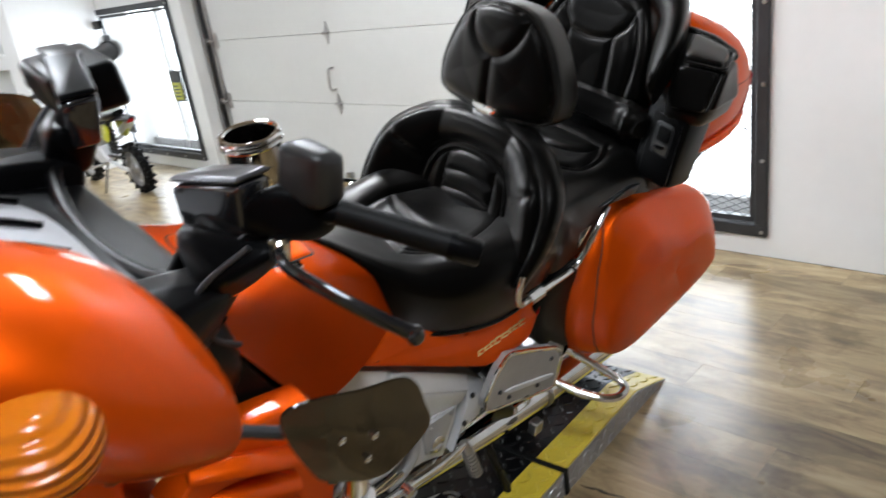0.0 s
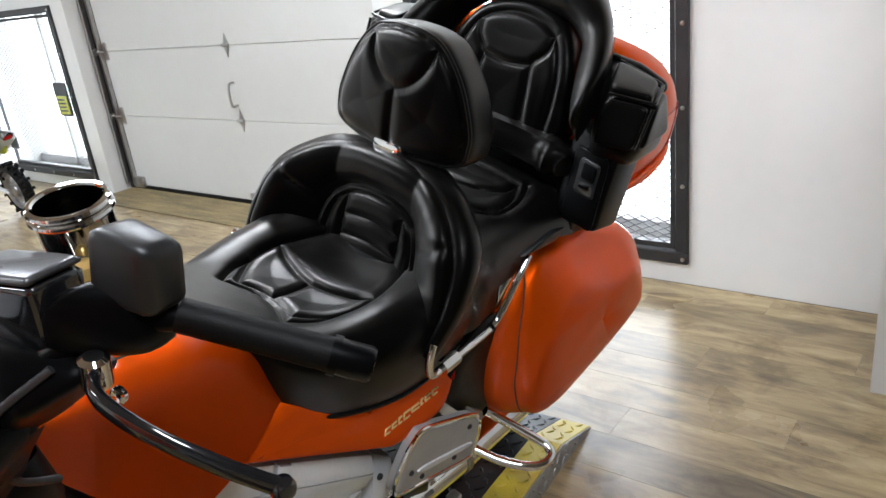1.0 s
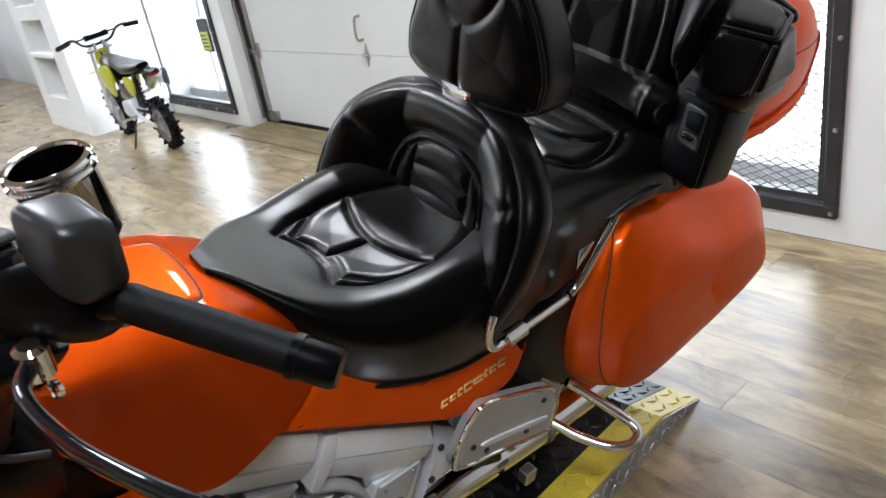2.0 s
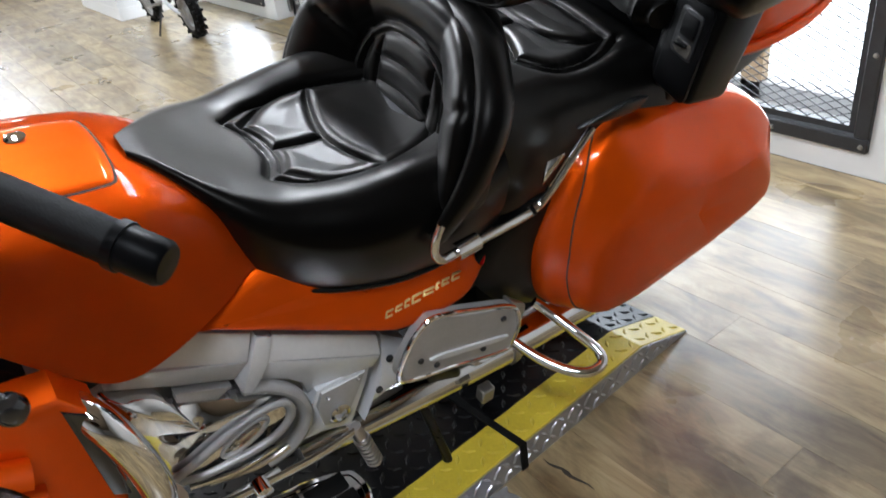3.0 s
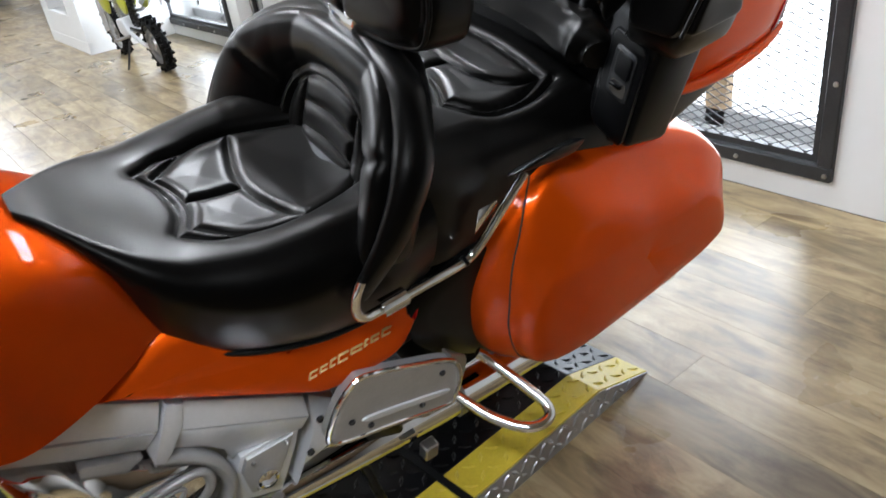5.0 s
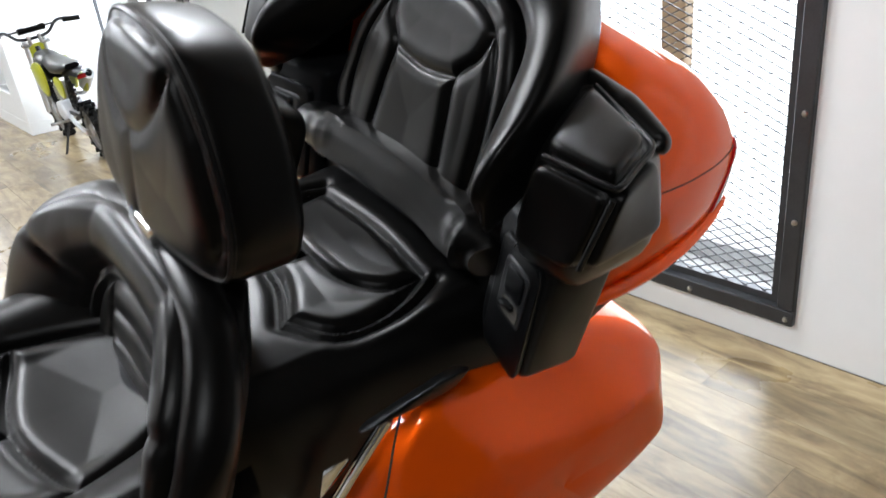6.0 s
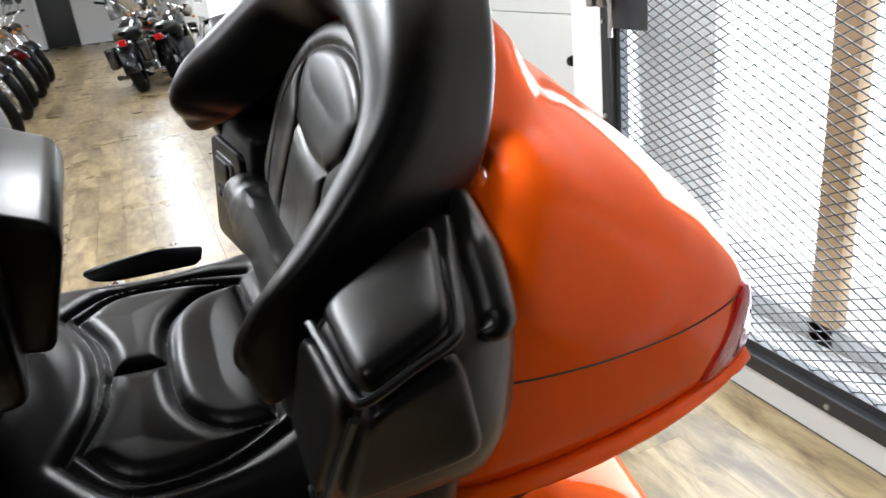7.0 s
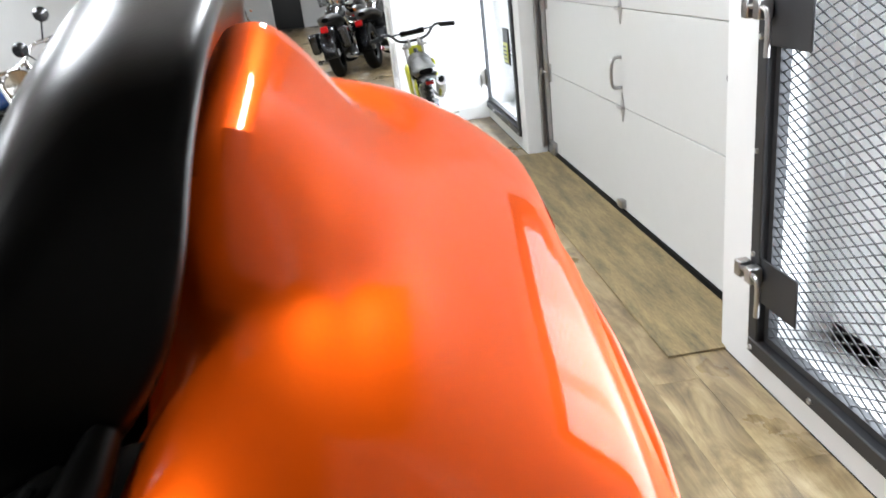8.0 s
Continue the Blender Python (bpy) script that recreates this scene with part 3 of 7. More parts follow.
def lattice(x0, x1, z0, z1, y, cell=0.062, rise=0.0285, w=0.0034, deep=0.002):
    """Two crossing families of thin strands, clipped to the frame."""
    bm = bmesh.new()
    k = rise / cell
    span = (z1 - z0) / k
    for sign in (1, -1):
        n = int((x1 - x0 + span) / cell) + 2
        for i in range(n):
            xs = x0 - span + i * cell if sign > 0 else x0 + i * cell
            # strand: z = z0 + sign * k * (x - xs), clipped
            if sign > 0:
                xa, xb = max(x0, xs), min(x1, xs + span)
            else:
                xa, xb = max(x0, xs - span), min(x1, xs)
            if xb - xa < 0.01:
                continue
            za, zb = z0 + sign * k * (xa - xs), z0 + sign * k * (xb - xs)
            dy = 0.0015 * sign
            q = [bm.verts.new((x, y + dy + e, z + f)) for x, z in ((xa, za), (xb, zb)) for e in (-deep, deep) for f in (-w / 2, w / 2)]
            for f in ((0, 1, 5, 4), (2, 3, 7, 6), (0, 2, 6, 4), (1, 3, 7, 5)):
                bm.faces.new([q[j] for j in f])
    return bm


build_gate(*GATE_1)
gate_west = build_gate(*GATE_2, 0.0016)
part("lock_plate", box((-5.245, 3.018, 0.585), (-5.06, 3.03, 0.83), 0.004, 1), DARK_STEEL, gate_west, "dark steel lock plate")
tag = part("warning_tag", box((-5.225, 3.012, 0.60), (-5.08, 3.0165, 0.735), 0.001, 1), NEON, gate_west, "yellow-green printed tag")
for k in range(4):
    part("print_bar", box((-5.21, 3.0095, 0.62 + 0.027 * k), (-5.10 - 0.012 * (k % 2), 3.0115, 0.632 + 0.027 * k)), DARK_STEEL, tag)
part("corner_box", box((-6.36, 2.985, 1.20), (-6.2, 3.035, 1.27), 0.006, 1), PLASTIC, gate_west, "small black closer box")

# bright street behind the gates, glazing posts and a grey kerb
for gx0, gx1 in (GATE_1, GATE_2):
    backdrop = part("backdrop", box((gx0 - 1.9, 4.1, -0.5), (gx1 + 0.8, 4.12, 3.2)), BRIGHT)
    tagged(backdrop, "bright overcast daylight outside", "backdrop", kind="structure")
    fr = thing("outer_window", pose(0, 0, 0), "pale window frame behind the steel mesh", "window", kind="structure")
    for px, pw in (((gx0 + 0.02, 0.22), (gx0 + 0.665, 0.09)) if gx0 > -3 else ((gx0 + 0.62, 0.05),)):
        part("post", box((px, 3.30, 0.05), (px + pw, 3.35, 1.4), 0.004), WOODTAN if gx0 > -3 and pw < 0.2 else WHITE_PANEL, fr)
    part("sill_rail", box((gx0, 3.30, 0.06), (gx1, 3.35, 0.16), 0.004), GREYPAINT, fr)
    out = part("pavement", box((gx0 - 1.9, 3.37, -0.2), (gx1 + 0.8, 4.1, -0.12)), WHITE_WALL)
    tagged(out, "pale sunlit pavement outside", "pavement", kind="structure")

# white display cabinet with niches
cab = thing("display_cabinet", pose(0, 0, 0), "tall white display cabinet with open niches", "cabinet")
cx0, cx1, cy = -7.55, -6.32, 2.32
yb = WALL_Y - 0.003
for nm, lo, hi in (("plinth", (cx0, cy, 0), (cx1, yb, 0.10)), ("side", (cx0, cy, 0.10), (cx0 + 0.22, yb, 2.2)), ("side", (-6.66, cy, 0.10), (cx1, yb, 2.2)), ("back", (cx0 + 0.22, cy + 0.45, 0.10), (-6.66, yb, 2.2)), ("bottom", (cx0 + 0.22, cy, 0.10), (-6.66, cy + 0.45, 0.3)), ("divider", (cx0 + 0.22, cy, 0.98), (-6.66, cy + 0.45, 1.1)), ("top", (cx0 + 0.22, cy, 1.75), (-6.66, cy + 0.45, 2.2))):
    part(nm, box(lo, hi, 0.003, 1), WHITE_PANEL, cab, smooth=False)
part("shelf", box((cx0 + 0.2, cy - 0.02, 0.66), (-6.64, cy + 0.44, 0.70), 0.004), WHITE_PANEL, cab)
part("header_shelf", box((-9.8, cy - 0.0, 1.34), (cx0, WALL_Y - 0.003, 1.42), 0.004), WHITE_PANEL, cab)
tagged(part("helmet", lathe([(0.0, 0.0), (0.09, 0.0), (0.115, 0.05), (0.12, 0.11), (0.1, 0.17), (0.05, 0.205), (0.0, 0.21)], pose(-6.95, 2.55, 0.70), 20), YELLOW), "yellow round hat on a cabinet shelf", "hat")
tagged(part("storage_bin", hull([(-6.98 + a, 2.5 + b, 0.30 + c) for a in (0, 0.26) for b in (0, 0.3) for c in (0, 0.26)], 0.012), PLASTIC), "black plastic bin in the lower niche", "bin")

# far door
fd = thing("door_1", pose(0, 0, 0), "dark closed door in the far wall", "door", kind="structure")
part("leaf", box((-22.598, -0.18, 0.01), (-22.55, 0.62, 2.05), 0.005), DARKDOOR, fd)
part("door_frame", box((-22.6, -0.26, 0.0), (-22.57, -0.19, 2.1), 0.004), WHITE_PANEL, fd)
from mathutils.bvhtree import BVHTree

# ---- the touring motorcycle: x to its left, y to its rear, z up, leaning on its side stand ----
BIKE = pose(-0.782, 1.286, 0.07, 0, 16.0, -2.0)
bike = thing("touring_motorcycle", BIKE, "metallic orange touring motorcycle with black leather seats on a tread-plate ramp", "motorcycle")
SIDES = (1, -1)


def on_side(bm, s, points):
    """Points on the outer side of a form, for (y, z) given; those that miss it are left out."""
    bm.normal_update()
    tree = BVHTree.FromBMesh(bm)
    hits = [tree.ray_cast(Vector((s * 0.9, y, z)), Vector((-s, 0, 0)))[0] for y, z in points]
    return [h for h in hits if h is not None]


def sx(points, s):
    return [(s * p[0], p[1], p[2]) for p in points]


def slanted(a, b, c, s=1):
    """A panel's plane: x = a + b y + c z, and height h over it."""
    return lambda y, z, h: (s * (a + b * y + c * z + h), y, z)


def screw(p, d, parent, r=0.006, mat=None):
    return part("screw", lathe([(0, -0.002), (r, -0.002), (r, 0.002), (r * 0.7, 0.0035), (r * 0.4, 0.002), (0, 0.002)], aim(p, d), 10), mat or STEEL, parent)


# -- tank cover, which runs down into the side fairings
TANK = [(-0.70, 0.205, 0.905, 0.872), (-0.66, 0.215, 0.90, 0.815), (-0.61, 0.216, 0.89, 0.738), (-0.57, 0.214, 0.884, 0.682), (-0.54, 0.211, 0.878, 0.652), (-0.50, 0.207, 0.873, 0.642), (-0.43, 0.196, 0.858, 0.655), (-0.36, 0.175, 0.82, 0.675), (-0.315, 0.156, 0.775, 0.69), (-0.26, 0.14, 0.72, 0.68)]


def tank_skin(u, v):
    y = -0.70 + 0.44 * v
    w, top, low = interp(y, TANK)
    a = (u - 0.5) * 2
    drop = top - low
    x, d = interp(abs(a), [(0.0, 0.0, 0.0), (0.25, 0.42, 0.025), (0.45, 0.69, 0.095), (0.56, 0.79, 0.20), (0.75, 0.89, 0.52), (1.0, 1.0, 1.0)])
    return (math.copysign(w * x, a), y, top - drop * d)


tank = part("tank_cover", sheet(tank_skin, 81, 44, 0.006), ORANGE, bike, "glossy orange tank cover and upper side fairing")
lid = [(-0.085, -0.60), (-0.085, -0.47), (-0.06, -0.44), (0.06, -0.44), (0.085, -0.47), (0.085, -0.60), (0.06, -0.64), (-0.06, -0.64)]


def on_tank(x, y, h):
    w, top, low = interp(y, TANK)
    d = interp(min(1.0, abs(x) / w), [(0.0, 0.0), (0.42, 0.025), (0.69, 0.095), (0.79, 0.20), (0.89, 0.52), (1.0, 1.0)])[0]
    return (x, y, top - (top - low) * d + h)


part("fuel_lid", pillow(lid, [(0, -0.004), (0, 0.001), (0.002, 0.0024), (0.015, 0.003), (0.03, 0.003), (0.045, 0.003), (0.06, 0.003)], on_tank, 48), ORANGE, tank, "orange fuel door with a thin gap round it")
part("lid_gap", pillow([(x * 1.035, -0.54 + (y + 0.54) * 1.03) for x, y in lid], [(0, -0.003), (0, 0.0005), (0.004, 0.0009), (0.02, 0.0009)], on_tank, 48), UNDERLAY, tank)
part("lock", lathe([(0, 0.0), (0.014, 0.0), (0.014, 0.004), (0.009, 0.006), (0.0, 0.006)], Matrix.Translation(on_tank(-0.05, -0.525, 0.002)), 18), CHROME, tank, "round chrome fuel door lock")

part("console", hull([(x, y, z) for x in (-0.15, 0.15) for y, z in ((-0.76, 0.84), (-0.76, 0.945), (-0.69, 0.925), (-0.655, 0.902), (-0.655, 0.84))], 0.012, 3), PLASTIC, bike, "black console before the tank")

# -- side covers with emblem
SIDE = [(-0.319, 0.687), (-0.305, 0.674), (-0.277, 0.657), (-0.237, 0.642), (-0.177, 0.628), (-0.032, 0.619), (0.078, 0.614), (0.084, 0.606), (0.058, 0.572), (0.016, 0.536), (-0.041, 0.525), (-0.112, 0.522), (-0.156, 0.533), (-0.302, 0.592), (-0.425, 0.642), (-0.429, 0.646)]
for s in SIDES:
    pl = slanted(0.531, 0.08, -0.51, s)
    bm = pillow(SIDE, dense([(0, -0.02), (0, -0.006), (0.003, 0.0), (0.012, 0.004), (0.03, 0.008), (0.06, 0.009)], 14), pl, 84)
    carve(bm, [[pl(-0.33, 0.645, 0.006), pl(-0.19, 0.60, 0.008), pl(-0.05, 0.604, 0.008), pl(0.06, 0.597, 0.006)]], -0.004, 0.016)
    cover = part("side_cover", bm, ORANGE, bike, "orange side cover with a pale gold emblem")
    if s > 0:
        for k, (dy, h, wide) in enumerate(((0, 1.0, 0.013), (0.019, 0.8, 0.012), (0.036, 1.0, 0.009), (0.050, 1.15, 0.017), (0.073, 0.8, 0.02), (0.098, 0.9, 0.006), (0.110, 0.85, 0.014), (0.130, 1.0, 0.015))):
            y, z = -0.146 + dy, 0.562 + 0.11 * dy
            hh, bar = 0.0048 * h, 0.0017
            for z0, z1 in ((z - hh, z - hh + bar), (z + hh - bar, z + hh)):
                e = 0.55 * (z0 - z + hh)
                part("emblem_bar", plate([(y + e, z0), (y + wide + e, z0 + 0.001), (y + wide + e + 0.0015, z1 + 0.001), (y + e + 0.0015, z1)], 0.006, 0.0112, pl, 0.0005, 1), GOLDTRIM, cover)
            part("emblem_bar", plate([(y, z - hh), (y + 0.0019, z - hh), (y + 0.0019 + 1.1 * hh, z + hh), (y + 1.1 * hh, z + hh)], 0.006, 0.0113, pl, 0.0005, 1), GOLDTRIM, cover, "pale gold raised bar")
        part("reflector", pillow([(0.045, 0.575), (0.052, 0.592), (0.06, 0.60), (0.056, 0.585)], [(0, 0.004), (0.002, 0.011), (0.004, 0.012)], pl, 16), REDLENS, cover)

# -- rider seat
SEAT = [  # y, centre height, half width, skirt bottom, cup
    (-0.412, 0.858, 0.025, 0.846, 0.0), (-0.385, 0.848, 0.06, 0.80, 0.0), (-0.34, 0.823, 0.125, 0.712, 0.0), (-0.30, 0.803, 0.168, 0.655, 0.0), (-0.24, 0.776, 0.205, 0.632, 0.006),
    (-0.17, 0.757, 0.235, 0.622, 0.020), (-0.09, 0.750, 0.250, 0.612, 0.031), (0.0, 0.754, 0.252, 0.615, 0.035), (0.09, 0.765, 0.245, 0.64, 0.038)]


def roll_rise(f):
    """How the cushion rises from its flat middle to the side rolls."""
    g = max(0.0, min(1.0, (f - 0.5) / 0.5))
    return 0.25 * f * f + 0.75 * g * g * (3 - 2 * g)


def seat_skin(u, v):
    y = -0.412 + 0.502 * v
    zc, w, low, cup = interp(y, SEAT)
    a = (u - 0.5) * 2
    k = abs(a)
    f = min(1.0, k / 0.58)
    z = zc + cup * roll_rise(f)
    if k <= 0.58:
        return (math.copysign(0.72 * w * f, a), y, z)
    top = zc + cup
    r = min(0.28 * w, max(0.008, (top - low) * 0.55))
    if k <= 0.82:
        q = (k - 0.58) / 0.24 * math.pi / 2
        return (math.copysign(0.72 * w + 0.28 * w * math.sin(q), a), y, top - r * (1 - math.cos(q)))
    q = (k - 0.82) / 0.18
    return (math.copysign(w * (1 - 0.07 * q * q), a), y, top - r - q * (top - r - low))


def on_seat(x, y):
    zc, w, low, cup = interp(y, SEAT)
    f = min(1.0, abs(x) / (0.72 * w))
    return (x, y, zc + cup * roll_rise(f))


def run(fn, pts, n=14):
    return [fn(p.x, p.y) for p in spline([(a, b, 0) for a, b in pts], n)]


bm = sheet(seat_skin, 250, 210, 0)
lines = []
for s in SIDES:
    lines += [run(on_seat, [(s * 0.13, -0.066), (s * 0.09, -0.082), (s * 0.04, -0.098), (0, -0.104)]), run(on_seat, [(s * 0.13, -0.066), (s * 0.115, 0.0), (s * 0.095, 0.06)]),
              run(on_seat, [(s * 0.13, -0.066), (s * 0.128, -0.12), (s * 0.112, -0.165), (s * 0.07, -0.215)]), run(on_seat, [(s * 0.07, -0.215), (s * 0.035, -0.2), (0, -0.195)]),
              run(on_seat, [(s * 0.121, -0.15), (s * 0.112, -0.195), (s * 0.085, -0.240)]), run(on_seat, [(s * 0.085, -0.240), (s * 0.04, -0.218), (0, -0.212)])]
lines.append(run(on_seat, [(0, -0.104), (0, -0.15), (0, -0.195)]))
carve(bm, lines, 0.0045, 0.0034, 0.0065)
seat = part("rider_seat", bm, LEATHER, bike, "stitched black leather rider seat")
bm = bmesh.new()
for s in SIDES:
    add_tube(bm, [Vector(seat_skin(0.5 + s * 0.497, v)) + Vector((s * 0.002, 0, 0)) for v in np.linspace(0.03, 0.97, 30)], 0.0045, 8)
part("welt", bm, VINYL, seat, "black piped lower edge")

# horseshoe back of the rider seat
BACK = [(-0.245, -0.01), (-0.25, 0.07), (-0.222, 0.15), (-0.165, 0.205), (-0.085, 0.232), (0.0, 0.238), (0.085, 0.232), (0.165, 0.205), (0.222, 0.15), (0.25, 0.07), (0.245, -0.01), (0.12, -0.045), (-0.12, -0.045)]


def back_place(a, b, h):
    wrap = 0.42 * max(0.0, abs(a) - 0.10) + 0.9 * max(0.0, abs(a) - 0.17) ** 1.5
    return (a * (1 - 0.3 * h), 0.045 + 0.20 * b - 0.98 * h - wrap, 0.735 + 0.98 * b + 0.20 * h)


bm = cushion(BACK, [(0.93, -0.075), (0.985, -0.068), (1.0, -0.045), (1.0, -0.012), (0.97, 0.010), (0.91, 0.021), (0.81, 0.026), (0.70, 0.023), (0.61, 0.014), (0.54, 0.008), (0.3, 0.008), (0.0, 0.008)], back_place, 240, 100, (0, 0.06))
inner = [(-0.128, -0.02), (-0.13, 0.06), (-0.108, 0.118), (-0.06, 0.15), (0, 0.158), (0.06, 0.15), (0.108, 0.118), (0.13, 0.06), (0.128, -0.02)]
panel2 = [(-0.112, -0.02), (-0.113, 0.055), (-0.096, 0.105), (-0.055, 0.133), (0, 0.14), (0.055, 0.133), (0.096, 0.105), (0.113, 0.055), (0.112, -0.02)]
put_back = lambda a, b: back_place(a, b, 0.006)
lines = [run(put_back, inner, 40), run(put_back, panel2, 40)]
for s in SIDES:
    lines.append([put_back(s * 0.075, -0.02), put_back(s * 0.075, 0.06), put_back(s * 0.072, 0.122)])
lines += [run(put_back, [(-0.075, 0.082), (0, 0.092), (0.075, 0.082)], 10), run(put_back, [(-0.075, 0.038), (0, 0.046), (0.075, 0.038)], 10)]
for s in SIDES:
    lines.append([back_place(s * 0.13, 0.09, 0.02), back_place(s * 0.20, 0.135, 0.03), back_place(s * 0.235, 0.16, 0.0)])
carve(bm, lines, 0.0045, 0.0034, 0.005)
part("seat_back", bm, LEATHER, seat, "padded horseshoe back of black leather")
bm = bmesh.new()
add_tube(bm, [(-0.25, -0.05, 0.70), (-0.258, 0.0, 0.79), (-0.236, 0.045, 0.868), (-0.165, 0.085, 0.922), (-0.09, 0.10, 0.944), (0, 0.106, 0.95), (0.09, 0.10, 0.946), (0.17, 0.085, 0.926), (0.243, 0.042, 0.872), (0.266, -0.005, 0.79), (0.26, -0.06, 0.70)], 0.02, 16, 70, flat=(0.021, 0.03, (0, 1, 0.2)), radii=(0.5, 0.85, 1, 1, 1, 1, 1, 1, 1, 0.85, 0.5))
part("rear_roll", bm, LEATHER, seat, "thin black leather roll behind the seat back")

# -- rider backrest on its bracket
REST = [(-0.150, 0.0), (-0.163, 0.035), (-0.158, 0.075), (-0.128, 0.145), (-0.085, 0.198), (-0.045, 0.216), (0.0, 0.22), (0.045, 0.216), (0.085, 0.198), (0.128, 0.145), (0.158, 0.075), (0.163, 0.035), (0.150, 0.0), (0.08, -0.014), (0.0, -0.016), (-0.08, -0.014)]


def rest_place(a, b, h):
    bow = 0.16 * a * a / 0.16
    return (a, 0.105 + 0.10 * b - 0.985 * h + bow * 0.6, 0.985 + 0.99 * b + 0.10 * h)


bm = cushion(REST, [(0.75, -0.085), (0.92, -0.083), (0.985, -0.076), (1.0, -0.06), (1.0, -0.02), (0.99, 0.0), (0.95, 0.008), (0.85, 0.014), (0.6, 0.018), (0.0, 0.02)], rest_place, 220, 90, (0, 0.09))
rp = lambda a, b: rest_place(a, b, 0.014)
lines = [run(rp, [(-0.075, 0.195), (-0.06, 0.15), (-0.03, 0.118), (0, 0.108)], 12), run(rp, [(0.075, 0.195), (0.06, 0.15), (0.03, 0.118), (0, 0.108)], 12), [rp(0, 0.108), rp(0, 0.05), rp(0, -0.01)]]
edge = [rest_place(a * 0.94, 0.09 + (b - 0.09) * 0.93, 0.006) for a, b in REST]
lines.append(edge + edge[:1])
carve(bm, lines, 0.0055, 0.004, 0.006)
rest_ob = part("backrest", bm, LEATHER, bike, "padded black leather rider backrest")
rim = spline([rest_place(a, b, 0.002) for a, b in REST], 80, True)
bm = bmesh.new()
add_tube(bm, rim + rim[:1], 0.0045, 8, ends=False)
part("piping", bm, VINYL, rest_ob, "black piping round the edge")
bm = hull([(x, y, z) for x in (-0.085, 0.09) for y, z in ((0.165, 1.15), (0.252, 1.108), (0.256, 1.085), (0.235, 1.02), (0.218, 0.972), (0.165, 0.985))], 0.010, 3)
part("rear_pouch", bm, LEATHER, rest_ob, "black map pouch behind the backrest")
part("bracket", box((-0.035, 0.085, 0.958), (0.035, 0.15, 0.99), 0.005), CHROME, rest_ob, "chrome backrest bracket")
part("bracket_post", box((-0.03, 0.12, 0.86), (0.03, 0.14, 0.985), 0.004), STEEL, rest_ob)

# -- passenger seat
PSEAT = [(0.07, 0.90, 0.235, 0.66), (0.12, 0.872, 0.24, 0.66), (0.2, 0.857, 0.235, 0.67), (0.3, 0.848, 0.232, 0.69), (0.40, 0.85, 0.236, 0.72), (0.48, 0.86, 0.24, 0.74)]


def pseat_skin(u, v):
    y = 0.07 + 0.41 * v
    zc, w, low = interp(y, PSEAT)
    a = (u - 0.5) * 2
    k = abs(a)
    if k < 0.62:
        f = k / 0.62
        return (math.copysign(0.7 * w * f, a), y, zc - 0.010 * f * f)
    f = (k - 0.62) / 0.38
    q = f * math.pi / 2
    return (math.copysign(0.7 * w + 0.3 * w * math.sin(q) ** 0.9, a), y, zc - 0.010 - (zc - 0.010 - low) * (1 - math.cos(q)) ** 0.85)


def on_pseat(x, y):
    zc, w, low = interp(y, PSEAT)
    f = min(1.0, abs(x) / (0.7 * w))
    return (x, y, zc - 0.010 * f * f)


bm = sheet(pseat_skin, 250, 180, 0)
lines = [run(on_pseat, [(-0.122, 0.398), (0, 0.405), (0.122, 0.398)])]
for s in SIDES:
    lines += [run(on_pseat, [(s * 0.122, 0.398), (s * 0.115, 0.345), (s * 0.07, 0.306), (0, 0.298)]), run(on_pseat, [(s * 0.122, 0.398), (s * 0.15, 0.33), (s * 0.15, 0.25), (s * 0.105, 0.205)]),
              run(on_pseat, [(s * 0.105, 0.205), (s * 0.05, 0.232), (0, 0.24)]), run(on_pseat, [(s * 0.115, 0.19), (s * 0.055, 0.218), (0, 0.226)]), run(on_pseat, [(s * 0.115, 0.19), (s * 0.163, 0.245), (s * 0.163, 0.34), (s * 0.14, 0.41)])]
lines.append(run(on_pseat, [(0, 0.298), (0, 0.24)]))
carve(bm, lines, 0.005, 0.0036, 0.007)
pseat = part("passenger_seat", bm, LEATHER, bike, "stitched black leather passenger seat")

# lumbar roll
bm = tube([(-0.232, 0.425, 0.912), (-0.2, 0.44, 0.915), (-0.1, 0.455, 0.92), (0, 0.458, 0.922), (0.1, 0.455, 0.92), (0.185, 0.44, 0.915), (0.212, 0.425, 0.912)], 0.05, 40, 90, flat=(0.040, 0.043, (0, 0.5, 0.86)), radii=(0.6, 0.95, 1, 1, 1, 0.95, 0.6))
lines = []
for s in SIDES:
    for x in (0.15, 0.166):
        lines.append([(s * x, 0.445 + 0.045 * math.cos(q), 0.918 + 0.046 * math.sin(q)) for q in np.linspace(0, 2 * math.pi, 24)])
lines += [[(-0.165, 0.43, 0.957), (0, 0.437, 0.961), (0.165, 0.43, 0.957)], [(-0.165, 0.412, 0.90), (0, 0.418, 0.905), (0.165, 0.412, 0.90)]]
carve(bm, lines, 0.006, 0.0045, 0.005)
part("lumbar_roll", bm, LEATHER, pseat, "stitched black lumbar roll")

# passenger backrest
PB = [(-0.165, 0.0), (-0.172, 0.08), (-0.15, 0.17), (-0.10, 0.235), (0.0, 0.262), (0.10, 0.235), (0.15, 0.17), (0.172, 0.08), (0.165, 0.0), (0, -0.03)]


def pb_place(a, b, h):
    return (a - 0.018, 0.474 + 0.25 * b + 1.2 * max(0.0, b - 0.1) ** 2 - 0.955 * h - 0.06 * abs(a) ** 1.5, 0.945 + 0.95 * b + 0.28 * h)


